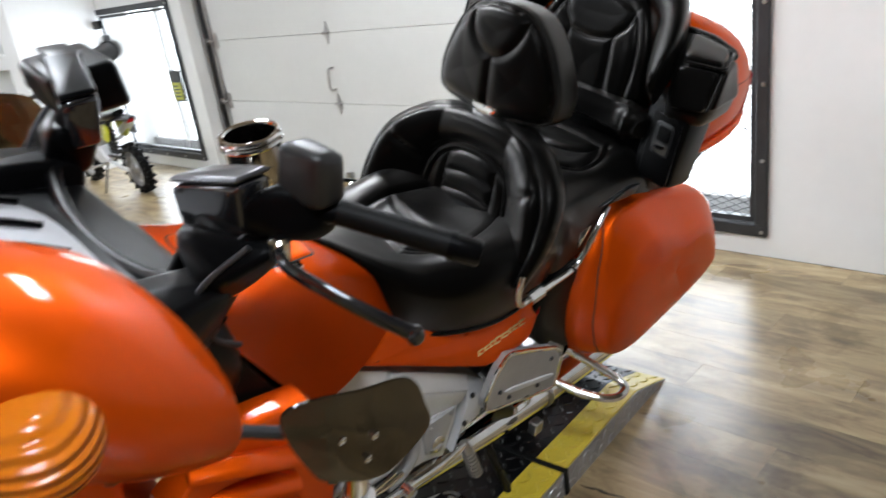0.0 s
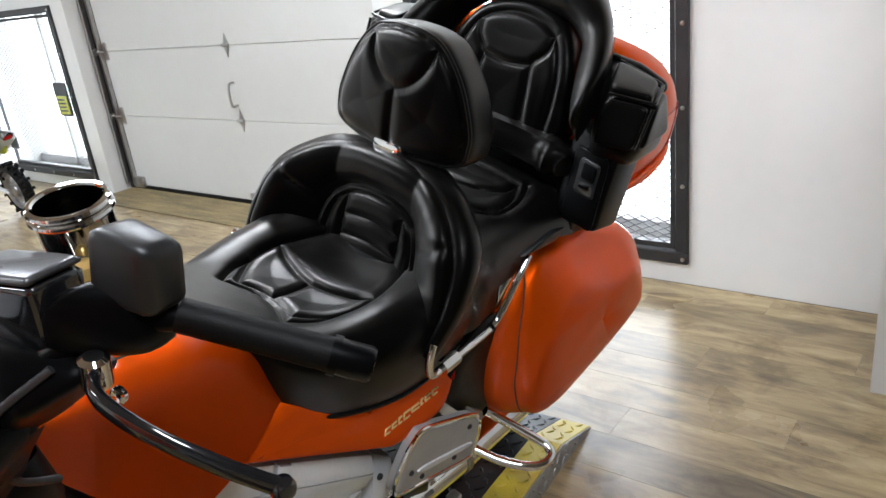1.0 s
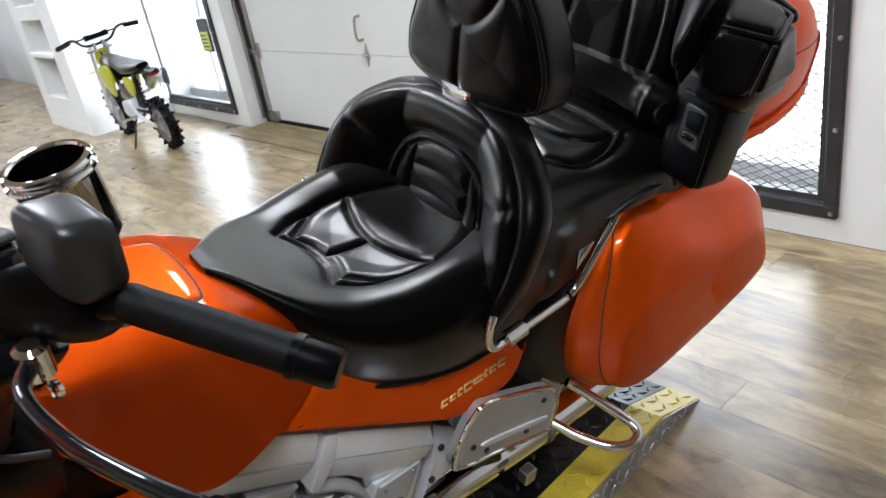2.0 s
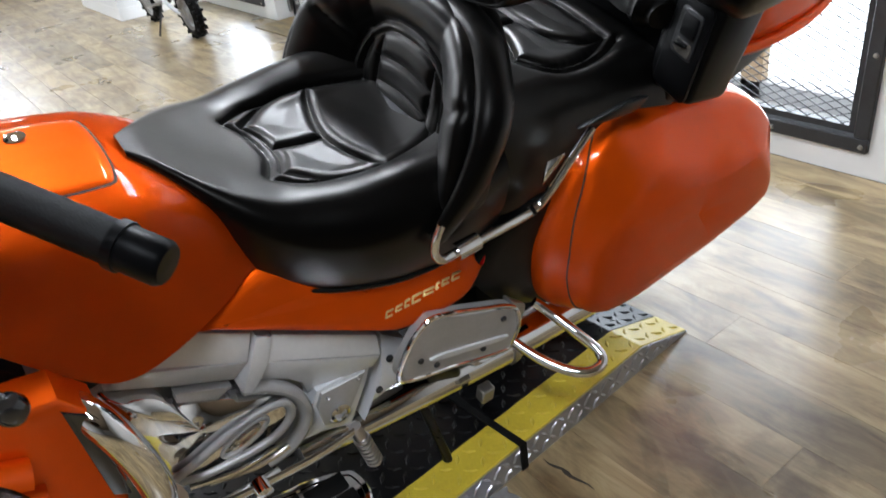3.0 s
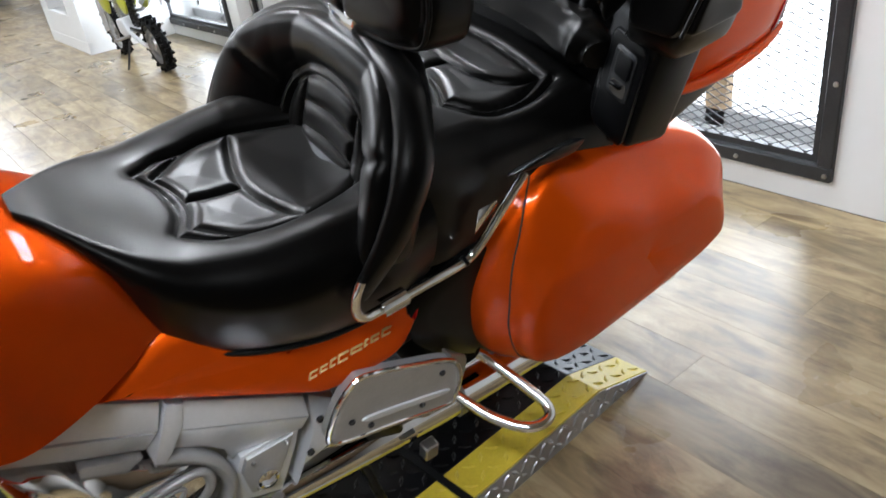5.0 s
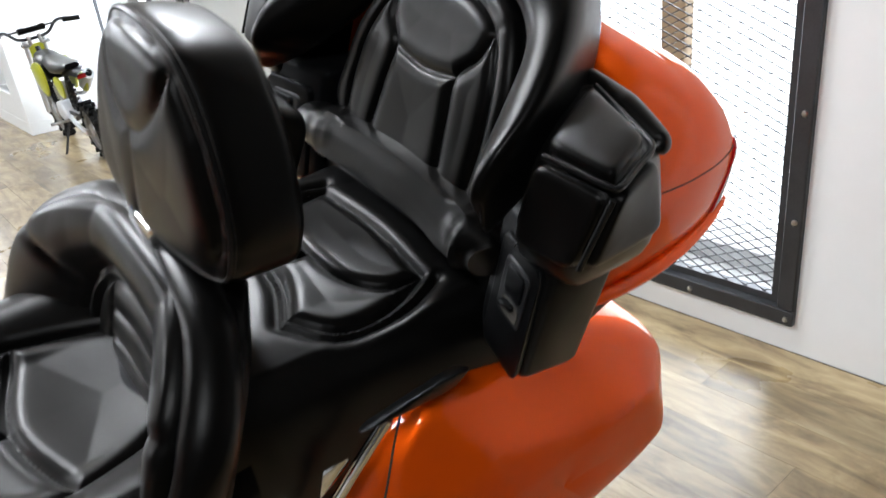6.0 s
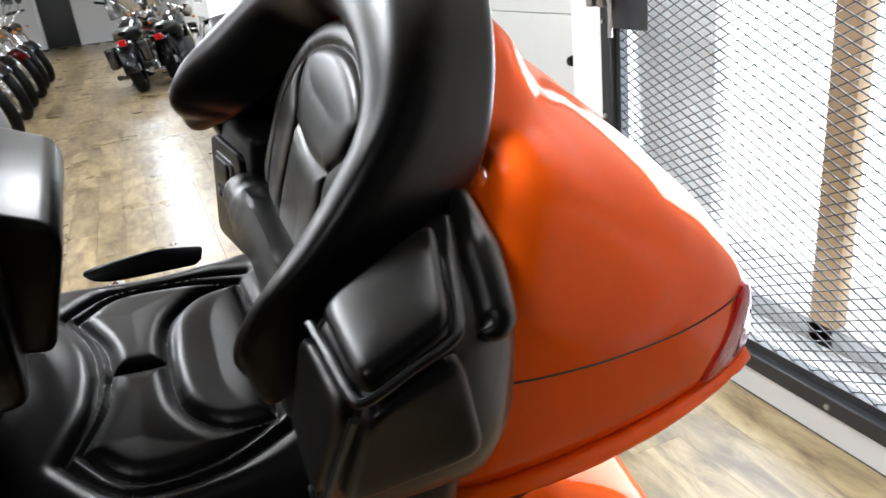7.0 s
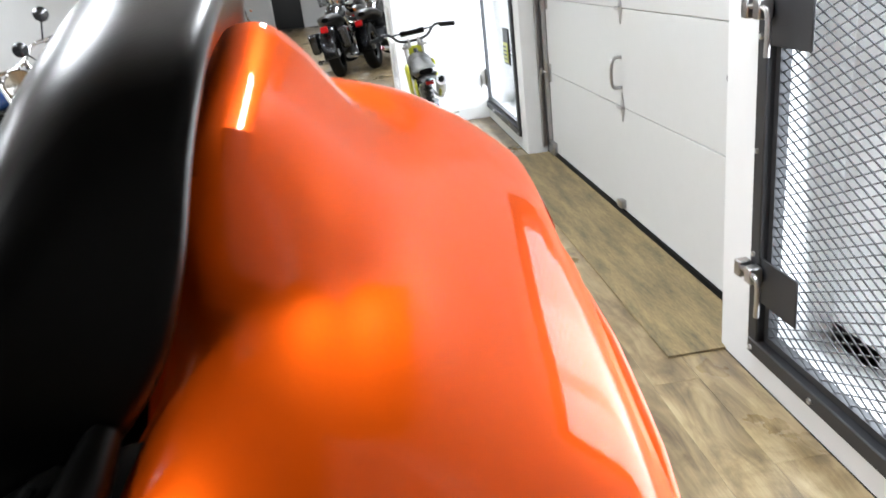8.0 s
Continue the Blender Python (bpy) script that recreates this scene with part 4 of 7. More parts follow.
bm = cushion(PB, [(1.0, -0.06), (1.0, -0.02), (0.985, 0.0), (0.93, 0.009), (0.8, 0.013), (0.5, 0.015), (0.0, 0.016)], pb_place, 240, 110, (0, 0.11))
pp = lambda a, b: pb_place(a, b, 0.014)
lines = [run(pp, [(-0.138, -0.02), (-0.14, 0.08), (-0.124, 0.16), (-0.085, 0.215), (0, 0.236), (0.085, 0.215), (0.124, 0.16), (0.14, 0.08), (0.138, -0.02)], 40)]
for s in SIDES:
    lines.append(run(pp, [(s * 0.098, 0.208), (s * 0.09, 0.17), (s * 0.064, 0.136), (s * 0.07, 0.08), (s * 0.08, -0.01)], 24))
lines.append(run(pp, [(-0.064, 0.136), (0, 0.127), (0.064, 0.136)], 12))
carve(bm, lines, 0.0045, 0.0034, 0.0045)
part("passenger_backrest", bm, LEATHER, bike, "quilted black leather passenger backrest")

# wing-shaped bolster round it: inner root, front ridge and rear edge at stations from the tip to the top
WING = [((0.222, 0.425, 1.02), (0.262, 0.378, 1.07), (0.262, 0.395, 0.985)), ((0.195, 0.455, 1.045), (0.266, 0.395, 1.10), (0.252, 0.46, 1.012)), ((0.168, 0.495, 1.085), (0.264, 0.435, 1.135), (0.23, 0.55, 1.083)), ((0.152, 0.53, 1.13), (0.246, 0.482, 1.178), (0.2, 0.607, 1.132)), ((0.135, 0.54, 1.145), (0.212, 0.525, 1.22), (0.172, 0.632, 1.185)), ((0.105, 0.545, 1.165), (0.160, 0.552, 1.258), (0.134, 0.646, 1.24)), ((0.06, 0.548, 1.175), (0.095, 0.565, 1.285), (0.08, 0.656, 1.275)), ((0.0, 0.55, 1.178), (0.0, 0.57, 1.295), (0.0, 0.660, 1.285))]


def rounded(corners, radii, n=9):
    """A closed polygon with each corner rounded off by its radius."""
    out = []
    for k, (c, r) in enumerate(zip(corners, radii)):
        a, b = corners[k - 1] - c, corners[(k + 1) % len(corners)] - c
        a, b = c + a.normalized() * min(r, a.length * 0.48), c + b.normalized() * min(r, b.length * 0.48)
        out += [a.lerp(c, u).lerp(c.lerp(b, u), u) for u in np.linspace(0, 1, n)]
    return out


def wing_section(p, f, r):
    p, f, r = Vector(p), Vector(f), Vector(r)
    fat = min(0.042, (f - p).length * 0.5)
    q = p.lerp(f, 0.42) + Vector((0, -fat, 0.15 * fat))
    return rounded([p + Vector((0, 0.02, 0)), q, f, r], (0.02, 0.05, 0.05, 0.022), 14)


stations = [[Vector(q) for q in w] for w in WING]
full = [[Vector((-q.x, q.y, q.z)) for q in w] for w in stations] + stations[-2::-1]
cols = [spline([w[k] for w in full], 90) for k in range(3)]
loops = [[q - Vector((0.018, 0, 0)) for q in wing_section(*(c[i] for c in cols))] for i in range(90)]
for end, k in ((0, 1), (-1, -2)):
    c = sum(loops[end], Vector()) / len(loops[end])
    d = (c - sum(loops[k], Vector()) / len(loops[k])).normalized()
    extra = [[c + (q - c) * f + d * g for q in loops[end]] for f, g in ((0.93, 0.006), (0.75, 0.014), (0.45, 0.020), (0.1, 0.023))]
    loops = extra[::-1] + loops if end == 0 else loops + extra
bm = rings(bmesh.new(), loops)
lines = []
for s in SIDES:
    lines.append([(s * x - 0.018, y, z) for x, y, z in ((0.10, 0.56, 1.2), (0.165, 0.55, 1.245), (0.17, 0.6, 1.243), (0.15, 0.65, 1.237))])
bmesh.ops.recalc_face_normals(bm, faces=bm.faces)
carve(bm, lines, 0.002, 0.003, 0.0)
bolster = part("headrest_bolster", bm, LEATHER, bike, "thick black leather wrap-round bolster")


# -- armrest pods and the side compartments under them
for s in SIDES:
    shift = 0.0 if s > 0 else 0.036
    P = lambda x, y, z, s=s, shift=shift: Vector((s * (x + shift * (0.4 - x) / 0.15), y, z))
    fi, fo, ro, ri = P(0.262, 0.424, 1.094), P(0.366, 0.434, 1.098), P(0.344, 0.514, 1.114), P(0.215, 0.552, 1.128)
    gi, go, gr_, bk = P(0.262, 0.404, 0.985), P(0.362, 0.402, 1.0), P(0.372, 0.53, 1.02), P(0.17, 0.604, 1.116)
    low = [P(0.255, 0.43, 0.955), P(0.34, 0.43, 0.955), P(0.358, 0.52, 0.968), P(0.315, 0.575, 0.98), P(0.18, 0.6, 0.97)]
    side = P(0.315, 0.572, 1.088)
    p = part("armrest_pod", hull([fi, fo, ro, ri, gi, go, gr_, bk, side] + low, 0.015, 4), LEATHER, bike, "black leather armrest pod with piped seams")
    part("top_pad", quad_pad([fi, fo, ro, ri], 0.012, 0.007), LEATHER, p, "padded pod lid")
    part("front_pad", quad_pad([gi, go, fo, fi], 0.008, 0.006), LEATHER, p)
    part("side_pad", quad_pad([go, gr_, ro, fo], 0.010, 0.006), LEATHER, p)
    roll = [ri.lerp(bk, 0.4) + Vector((0, 0, 0.001)), ri.lerp(side, 0.5) + Vector((0, 0, 0.006)), ro.lerp(side, 0.6) + Vector((0, 0, 0.003)), ro.lerp(side, 0.3) + Vector((0, 0, -0.004))]
    part("rear_roll", tube(roll, 0.017, 16, 50, radii=(0.5, 1, 0.8, 0.05)), LEATHER, p, "rolled rear edge of the pod")
    for line in ([fi, fo, ro, ri], [fo, go]):
        pts = [c + Vector((s * 0.001, -0.001, 0.002)) for a, b in zip(line, line[1:]) for c in (a.lerp(b, 0.1), a.lerp(b, 0.5), a.lerp(b, 0.9))]
        part("piping", tube(pts, 0.0035, 8, 60), VINYL, p, "black piped seam")
    q = part("side_compartment", hull(sx([(0.20, 0.455, 1.0), (0.325, 0.418, 1.0), (0.335, 0.53, 1.0), (0.20, 0.58, 1.0), (0.315, 0.405, 0.80), (0.20, 0.43, 0.79), (0.325, 0.50, 0.79), (0.21, 0.56, 0.79)], s), 0.014, 3), PLASTIC, bike, "black side compartment with a latch")

    def face(a, b, h, s=s):
        f = (a - 0.2) / 0.12
        return (s * (a + 0.28 * h), 0.443 - 0.035 * f + 0.10 * (b - 0.9) - 0.95 * h, b)
    part("door", plate(rrect(0.222, 0.312, 0.805, 0.968, 0.014), -0.006, 0.007, face, 0.004, 3), PLASTIC, q, "black compartment door")
    lp = part("latch_plate", plate(rrect(0.240, 0.296, 0.872, 0.95, 0.010), 0.004, 0.0105, face, 0.003, 2), WORN_BLACK, q, "black recessed latch")
    part("latch_tab", plate(rrect(0.249, 0.289, 0.908, 0.944, 0.006), 0.009, 0.0145, face, 0.003, 2), PLASTIC, lp)
    part("latch_slot", plate(rrect(0.249, 0.289, 0.878, 0.900, 0.006), 0.009, 0.0112, face, 0.0005, 1), UNDERLAY, lp, "dark slot under the tab")
    part("latch_lever", box((-0.012, -0.006, -0.003), (0.012, 0.006, 0.004), 0.002, 1, Matrix.Translation(face(0.266, 0.895, 0.014))), PLASTIC, lp)

# -- trunk
TRUNK = [(0.50, 0.285, 0.80, 1.10), (0.56, 0.303, 0.81, 1.138), (0.65, 0.307, 0.82, 1.143), (0.74, 0.298, 0.825, 1.122), (0.80, 0.285, 0.83, 1.088), (0.845, 0.272, 0.832, 1.050), (0.868, 0.263, 0.834, 1.022), (0.886, 0.254, 0.836, 0.975), (0.905, 0.240, 0.838, 0.92), (0.922, 0.215, 0.843, 0.885)]


def trunk_loop(y, grow=0.0, low_cut=None, high_cut=None):
    w, lo, hi = interp(y, TRUNK)
    loop = []
    for m in range(144):
        q = 2 * math.pi * m / 144
        cx, sy = math.cos(q), math.sin(q)
        ex = 0.34 if sy < 0 else 0.46
        x = (w + grow) * math.copysign(abs(cx) ** ex, cx)
        zmid = lo + (hi - lo) * 0.42
        z = zmid + (hi + grow - zmid) * abs(sy) ** 0.66 if sy >= 0 else zmid - (zmid - lo + grow) * abs(sy) ** 0.55
        loop.append((x, y + 0.10 * max(0.0, 1 - (y - 0.50) / 0.2) * (1 - min(1.0, abs(x) / 0.29) ** 3), z))
    return loop


ys = list(0.50 + 0.422 * (1 - (1 - np.linspace(0, 1, 64)) ** 1.5))
bm = rings(bmesh.new(), [trunk_loop(y) for y in ys])
for v in bm.verts:
    if v.co.z > 1.02:
        rise = 0.085 / (1 + math.exp((abs(v.co.x + 0.015) - 0.135 + 0.45 * max(0.0, v.co.y - 0.62)) / 0.010)) * math.exp(-max(0.0, (v.co.y - 0.625) / 0.082) ** 3)
        v.co.z += rise * min(1.0, (v.co.z - 1.02) / 0.06) * min(1.0, max(0.0, (v.co.y - 0.56) / 0.04))
seam = []
for s in SIDES:
    seam.append([(s * interp(y, TRUNK)[0], y, 1.04 - 0.15 * (y - 0.56)) for y in np.linspace(0.5, 0.86, 16)])
carve(bm, seam, 0.0035, 0.0028)
seam_lines = {s: on_side(bm, s, [(y, 1.004 - 0.07 * (y - 0.56)) for y in np.linspace(0.56, 0.87, 60)]) for s in SIDES}
trunk = part("trunk", bm, ORANGE, bike, "glossy orange rear trunk")

for s in SIDES:
    part("lid_seam", tube(seam_lines[s], 0.0012, 6), UNDERLAY, trunk, "dark seam under the trunk lid")


lip = [(s * (interp(y, TRUNK)[0] - 0.010), y, 0.862 - 0.02 * (0.9 - y)) for s in (1,) for y in np.linspace(0.52, 0.9, 16)]
lip = [(x, y, z) for x, y, z in lip] + [(0.1, 0.921, 0.864), (0, 0.924, 0.864), (-0.1, 0.921, 0.864)] + [(-x, y, z) for x, y, z in reversed(lip)]
part("lip", tube(lip, 0.013, 12, 70, flat=(0.015, 0.011, (0, 0, 1))), ORANGE, trunk, "protruding orange lower lip")
for s in SIDES:
    lamp = [(0.815, 0.885), (0.832, 0.94), (0.845, 0.985), (0.875, 0.978), (0.90, 0.935), (0.905, 0.885), (0.86, 0.876)]
    part("tail_lamp", pillow(lamp, [(0, -0.01), (0, 0.002), (0.004, 0.005), (0.02, 0.006)], lambda y, z, h, s=s: (s * (max(p[0] for p in trunk_loop(y) if abs(p[2] - z) < 0.012) + h - 0.002), y, z), 36), REDLENS, trunk, "red tail lamp lens")

# -- saddlebags
BAG = [(0.355, 0.765), (0.27, 0.740), (0.195, 0.665), (0.160, 0.56), (0.182, 0.435), (0.25, 0.35), (0.37, 0.315), (0.54, 0.332), (0.72, 0.378), (0.845, 0.42), (0.882, 0.452), (0.882, 0.51), (0.832, 0.608), (0.725, 0.684), (0.54, 0.738)]


def bag_place(s):
    def place(a, b, h):
        tuck = 0.17 * max(0.0, b - 0.60) + 0.10 * max(0.0, 0.42 - b) + 0.05 * max(0.0, a - 0.6)
        return (s * (0.09 + h * (1 - 0.6 * tuck) - tuck * 0.6), a, b)
    return place


def bag_shell(place):
    """The shell of a saddlebag: a broad chamfer at the top and front, a sheer side down to the lower edge."""
    pts = spline([Vector((*p, 0)) for p in BAG], 240, closed=True)
    c = Vector((0.52, 0.53, 0))
    layers = spline([(0.03, -0.02, 0), (0, 0.0, 0), (0, 0.09, 0), (0.003, 0.145, 0), (0.016, 0.180, 0), (0.040, 0.200, 0), (0.072, 0.222, 0), (0.096, 0.238, 0), (0.116, 0.246, 0), (0.15, 0.251, 0), (0.21, 0.254, 0), (0.3, 0.256, 0)], 80)
    ease = []
    for k, p in enumerate(pts):
        t = pts[(k + 1) % 240] - pts[k - 1]
        out = Vector((-t.y, t.x, 0)).normalized()
        ny = out.y if out.dot(p - c) > 0 else -out.y
        ease.append(1 - 0.66 * max(0.0, min(1.0, (-0.1 - ny) / 0.6)))
    for _ in range(3):
        ease = [sum(ease[(k + j) % 240] for j in range(-14, 15)) / 29 for k in range(240)]
    loops = []
    for row in layers:
        loop = []
        for p, e in zip(pts, ease):
            d = c - p
            q = p + d * min(1.0, max(0.0, row.x) * e / d.length)
            loop.append(Vector(place(q.x, q.y, row.y)))
        loops.append(loop)
    return rings(bmesh.new(), loops)


for s in SIDES:
    pl = bag_place(s)
    bm = bag_shell(pl)
    bm.normal_update()
    for v in bm.verts:
        b = v.co.z
        line = interp(b, [(0.33, 0.32), (0.40, 0.25), (0.48, 0.218), (0.56, 0.212), (0.61, 0.217), (0.66, 0.235), (0.72, 0.268), (0.77, 0.325)])[0]
        d = (v.co.y - line) / 0.009
        v.co -= v.normal * (0.0025 * math.exp(-d * d) + 0.003 / (1 + math.exp(max(-40, min(40, 2 * d)))))
    gap = on_side(bm, s, [(interp(b, [(0.33, 0.32), (0.40, 0.25), (0.48, 0.218), (0.56, 0.212), (0.61, 0.217), (0.66, 0.235), (0.72, 0.268), (0.77, 0.325)])[0], b) for b in np.linspace(0.35, 0.745, 50)])
    bag = part("saddlebag", bm, ORANGE, bike, "glossy orange hard saddlebag")
    part("lid_gap", tube(gap, 0.0017, 6), UNDERLAY, bag, "dark gap behind the bag's front edge")
    lipline = [pl(a, b, h) for a, b, h in ((0.46, 0.355, 0.185), (0.62, 0.382, 0.19), (0.76, 0.417, 0.185), (0.84, 0.438, 0.178))]
    part("lower_lip", tube(lipline, 0.011, 10, 40, radii=(0.3, 1, 1, 0.3)), ORANGE, bag)
    for a, b, h in ((0.245, 0.47, 0.226), (0.262, 0.435, 0.222), (0.252, 0.435, 0.215)):
        screw(pl(a, b, h + 0.004), (s, -0.3, 0), bag, 0.005, CHROME)

# -- black triangle between cover and bag, inner masses
for s in SIDES:
    part("rear_inner_panel", pillow([(0.19, 0.66), (0.06, 0.625), (0.04, 0.54), (0.10, 0.45), (0.2, 0.38), (0.30, 0.34), (0.26, 0.5)], [(0, -0.06), (0, -0.004), (0.006, 0.0), (0.05, 0.004)], slanted(0.245, 0.0, 0.0, s), 40), PLASTIC, bike, "matt black plastic panel")
part("inner_frame", hull([(x, y, z) for x in (-0.12, 0.12) for y, z in ((-0.60, 0.45), (-0.60, 0.62), (-0.2, 0.60), (0.5, 0.72), (0.62, 0.74), (0.6, 0.4), (0.0, 0.3))], 0.03), PLASTIC, bike, "black inner frame")
part("seat_base", hull([(x, y, z) for x in (-0.2, 0.2) for y, z in ((-0.2, 0.6), (-0.2, 0.66), (0.08, 0.78), (0.5, 0.82), (0.52, 0.66), (0.1, 0.58))], 0.02), PLASTIC, bike, "black seat base")
part("trunk_base", hull([(x, y, z) for x in (-0.24, 0.24) for y, z in ((0.45, 0.74), (0.45, 0.95), (0.85, 0.86), (0.85, 0.80), (0.6, 0.7))], 0.02), PLASTIC, bike, "black trunk base")

# -- engine, left and right
A, B, C = 0.310, 0.12, -0.16
for s in SIDES:
    pl = slanted(A, B, C, s)
    intake = part("intake_cover", plate([(-0.448, 0.632), (-0.343, 0.585), (-0.359, 0.536), (-0.502, 0.590), (-0.49, 0.612)], -0.05, 0.004, lambda y, z, h, pl=pl: pl(y, z, h - 0.10 * max(0.0, z - 0.55)), 0.002), SILVER, bike, "silver painted intake cover")
    part("lower_facet", plate([(-0.504, 0.588), (-0.361, 0.534), (-0.380, 0.486), (-0.463, 0.516), (-0.556, 0.558), (-0.54, 0.58)], -0.05, 0.003, lambda y, z, h, pl=pl: pl(y, z, h - 0.45 * max(0.0, 0.588 - 0.38 * (y + 0.504) - z)), 0.0015), SILVER, intake)
    part("flange", plate([(-0.470, 0.509), (-0.388, 0.482), (-0.414, 0.466), (-0.472, 0.490)], -0.03, -0.014, pl, 0.002), GREYPAINT, intake, "darker grey flange")
    band = part("cover_band", plate([(-0.338, 0.582), (-0.316, 0.572), (-0.327, 0.531), (-0.350, 0.494), (-0.367, 0.476), (-0.380, 0.483), (-0.357, 0.535)], -0.04, 0.009, pl, 0.003), SILVER, bike, "raised silver band between the covers")
    cov = part("engine_cover", plate([(-0.314, 0.572), (-0.146, 0.490), (-0.145, 0.447), (-0.335, 0.528)], -0.05, 0.008, lambda y, z, h, pl=pl: pl(y, z, h - 0.10 * max(0.0, z + 0.43 * (y + 0.24) - 0.487)), 0.002), SILVER, bike, "silver painted engine side cover")
    part("middle_facet", plate([(-0.336, 0.526), (-0.146, 0.445), (-0.157, 0.415), (-0.259, 0.404), (-0.271, 0.388), (-0.279, 0.429), (-0.303, 0.457), (-0.358, 0.487)], -0.05, 0.007, lambda y, z, h, pl=pl: pl(y, z, h - 0.30 * max(0.0, 0.487 - 0.43 * (y + 0.24) - z)), 0.002), SILVER, cov)
    part("rear_facet", plate([(-0.260, 0.401), (-0.157, 0.419), (-0.169, 0.381), (-0.210, 0.289), (-0.263, 0.302), (-0.350, 0.296), (-0.324, 0.305), (-0.292, 0.327), (-0.274, 0.366)], -0.05, -0.012, pl, 0.002), SILVER, cov)
    part("arch", tube([pl(y, z, -0.008) for y, z in ((-0.375, 0.478), (-0.331, 0.458), (-0.298, 0.422), (-0.286, 0.373), (-0.301, 0.335), (-0.330, 0.309), (-0.37, 0.296))], 0.01, 12, 40, flat=(0.012, 0.016, (1, 0, 0.15))), GREYPAINT, cov, "dark grey arch round the cylinder head")
    pp7 = part("badge_plate", plate([(-0.254, 0.398), (-0.172, 0.411), (-0.188, 0.376), (-0.222, 0.312), (-0.260, 0.322), (-0.266, 0.370)], -0.02, -0.004, pl, 0.003), GREYPAINT, cov, "grey plate with a round emblem")
    part("emblem", lathe([(0, 0), (0.019, 0), (0.019, 0.003), (0.014, 0.005), (0.012, 0.003), (0, 0.004)], aim(pl(-0.230, 0.341, -0.003), (s, 0, 0.15)), 20), CHROME, pp7, "round chrome emblem")
    for y, z in ((-0.246, 0.387), (-0.187, 0.402), (-0.248, 0.330)):
        screw(pl(y, z, -0.002), (s, 0, 0.15), pp7, 0.004)
    part("rear_cover", plate([(-0.134, 0.478), (-0.092, 0.448), (-0.088, 0.403), (-0.104, 0.355), (-0.165, 0.330), (-0.186, 0.286), (-0.142, 0.388)], -0.05, -0.006, pl, 0.003), SILVER, bike, "silver rear engine cover")
    for y, z in ((-0.125, 0.419), (-0.152, 0.355)):
        screw(pl(y, z, -0.003), (s, 0, 0.15), cov, 0.007, DARK_STEEL)
    val = [(-0.567, 0.549), (-0.537, 0.540), (-0.498, 0.523), (-0.482, 0.505), (-0.472, 0.489), (-0.398, 0.463), (-0.322, 0.439), (-0.305, 0.407), (-0.307, 0.366), (-0.329, 0.339), (-0.421, 0.326), (-0.524, 0.322), (-0.545, 0.373), (-0.557, 0.44), (-0.576, 0.496)]
    vc = part("valve_cover", pillow(val, dense([(0, -0.07), (0, -0.035), (0.004, -0.022), (0.014, -0.010), (0.034, -0.001), (0.07, 0.004), (0.12, 0.005)], 24), pl, 120), CHROME, bike, "polished chrome valve cover")
    oval = [(-0.520, 0.362), (-0.476, 0.386), (-0.413, 0.418), (-0.358, 0.436), (-0.321, 0.433), (-0.319, 0.398), (-0.359, 0.365), (-0.429, 0.352), (-0.48, 0.350)]
    ov = part("cover_frame", tube([pl(q.x, q.y, 0.012) for q in spline([(*p, 0) for p in oval], 70, True)] + [pl(*oval[0], 0.012)], 0.007, 10), GREYPAINT, vc, "dark oval trim")
    part("oval_plate", pillow(oval, dense([(0.002, -0.01), (0.003, 0.006), (0.008, 0.012), (0.02, 0.014), (0.03, 0.015)], 10), pl, 80), CHROME, ov, "polished oval plate")
    for k, (ra, rb) in enumerate(((0.042, 0.017), (0.026, 0.009))):
        part("ring", tube([pl(-0.398 + ra * math.cos(q), 0.400 + rb * math.sin(q) + 0.45 * ra * math.cos(q), 0.017) for q in np.linspace(0, 2 * math.pi, 36)], 0.0032, 8), (GREYPAINT, CHROME)[k], ov)
    for k in range(2):
        part("cooling_fin", tube([pl(-0.50 + 0.03 * k, 0.322 - 0.012 * k, 0.0), pl(-0.42 + 0.03 * k, 0.318 - 0.010 * k, 0.004), pl(-0.35 + 0.02 * k, 0.330 - 0.012 * k, 0.0)], 0.006, 8, 14), CHROME, vc)
    # chrome guard round the cylinder head
    g = part("engine_guard", tube(sx([(0.25, -0.60, 0.70), (0.29, -0.575, 0.685), (0.318, -0.555, 0.62), (0.33, -0.55, 0.555), (0.32, -0.565, 0.50), (0.28, -0.60, 0.45)], s), 0.022, 16, 30), CHROME, bike, "bent chrome engine guard")
    part("guard_joint", tube(sx([(0.334, -0.548, 0.535), (0.328, -0.555, 0.505)], s), 0.030, 16), CHROME, g)
part("engine_block", hull([(x, y, z) for x in (-0.125, 0.125) for y, z in ((-0.68, 0.22), (-0.68, 0.55), (-0.45, 0.6), (-0.1, 0.46), (-0.02, 0.36), (-0.1, 0.17))], 0.03), GREYPAINT, bike, "silver flat-six engine block")
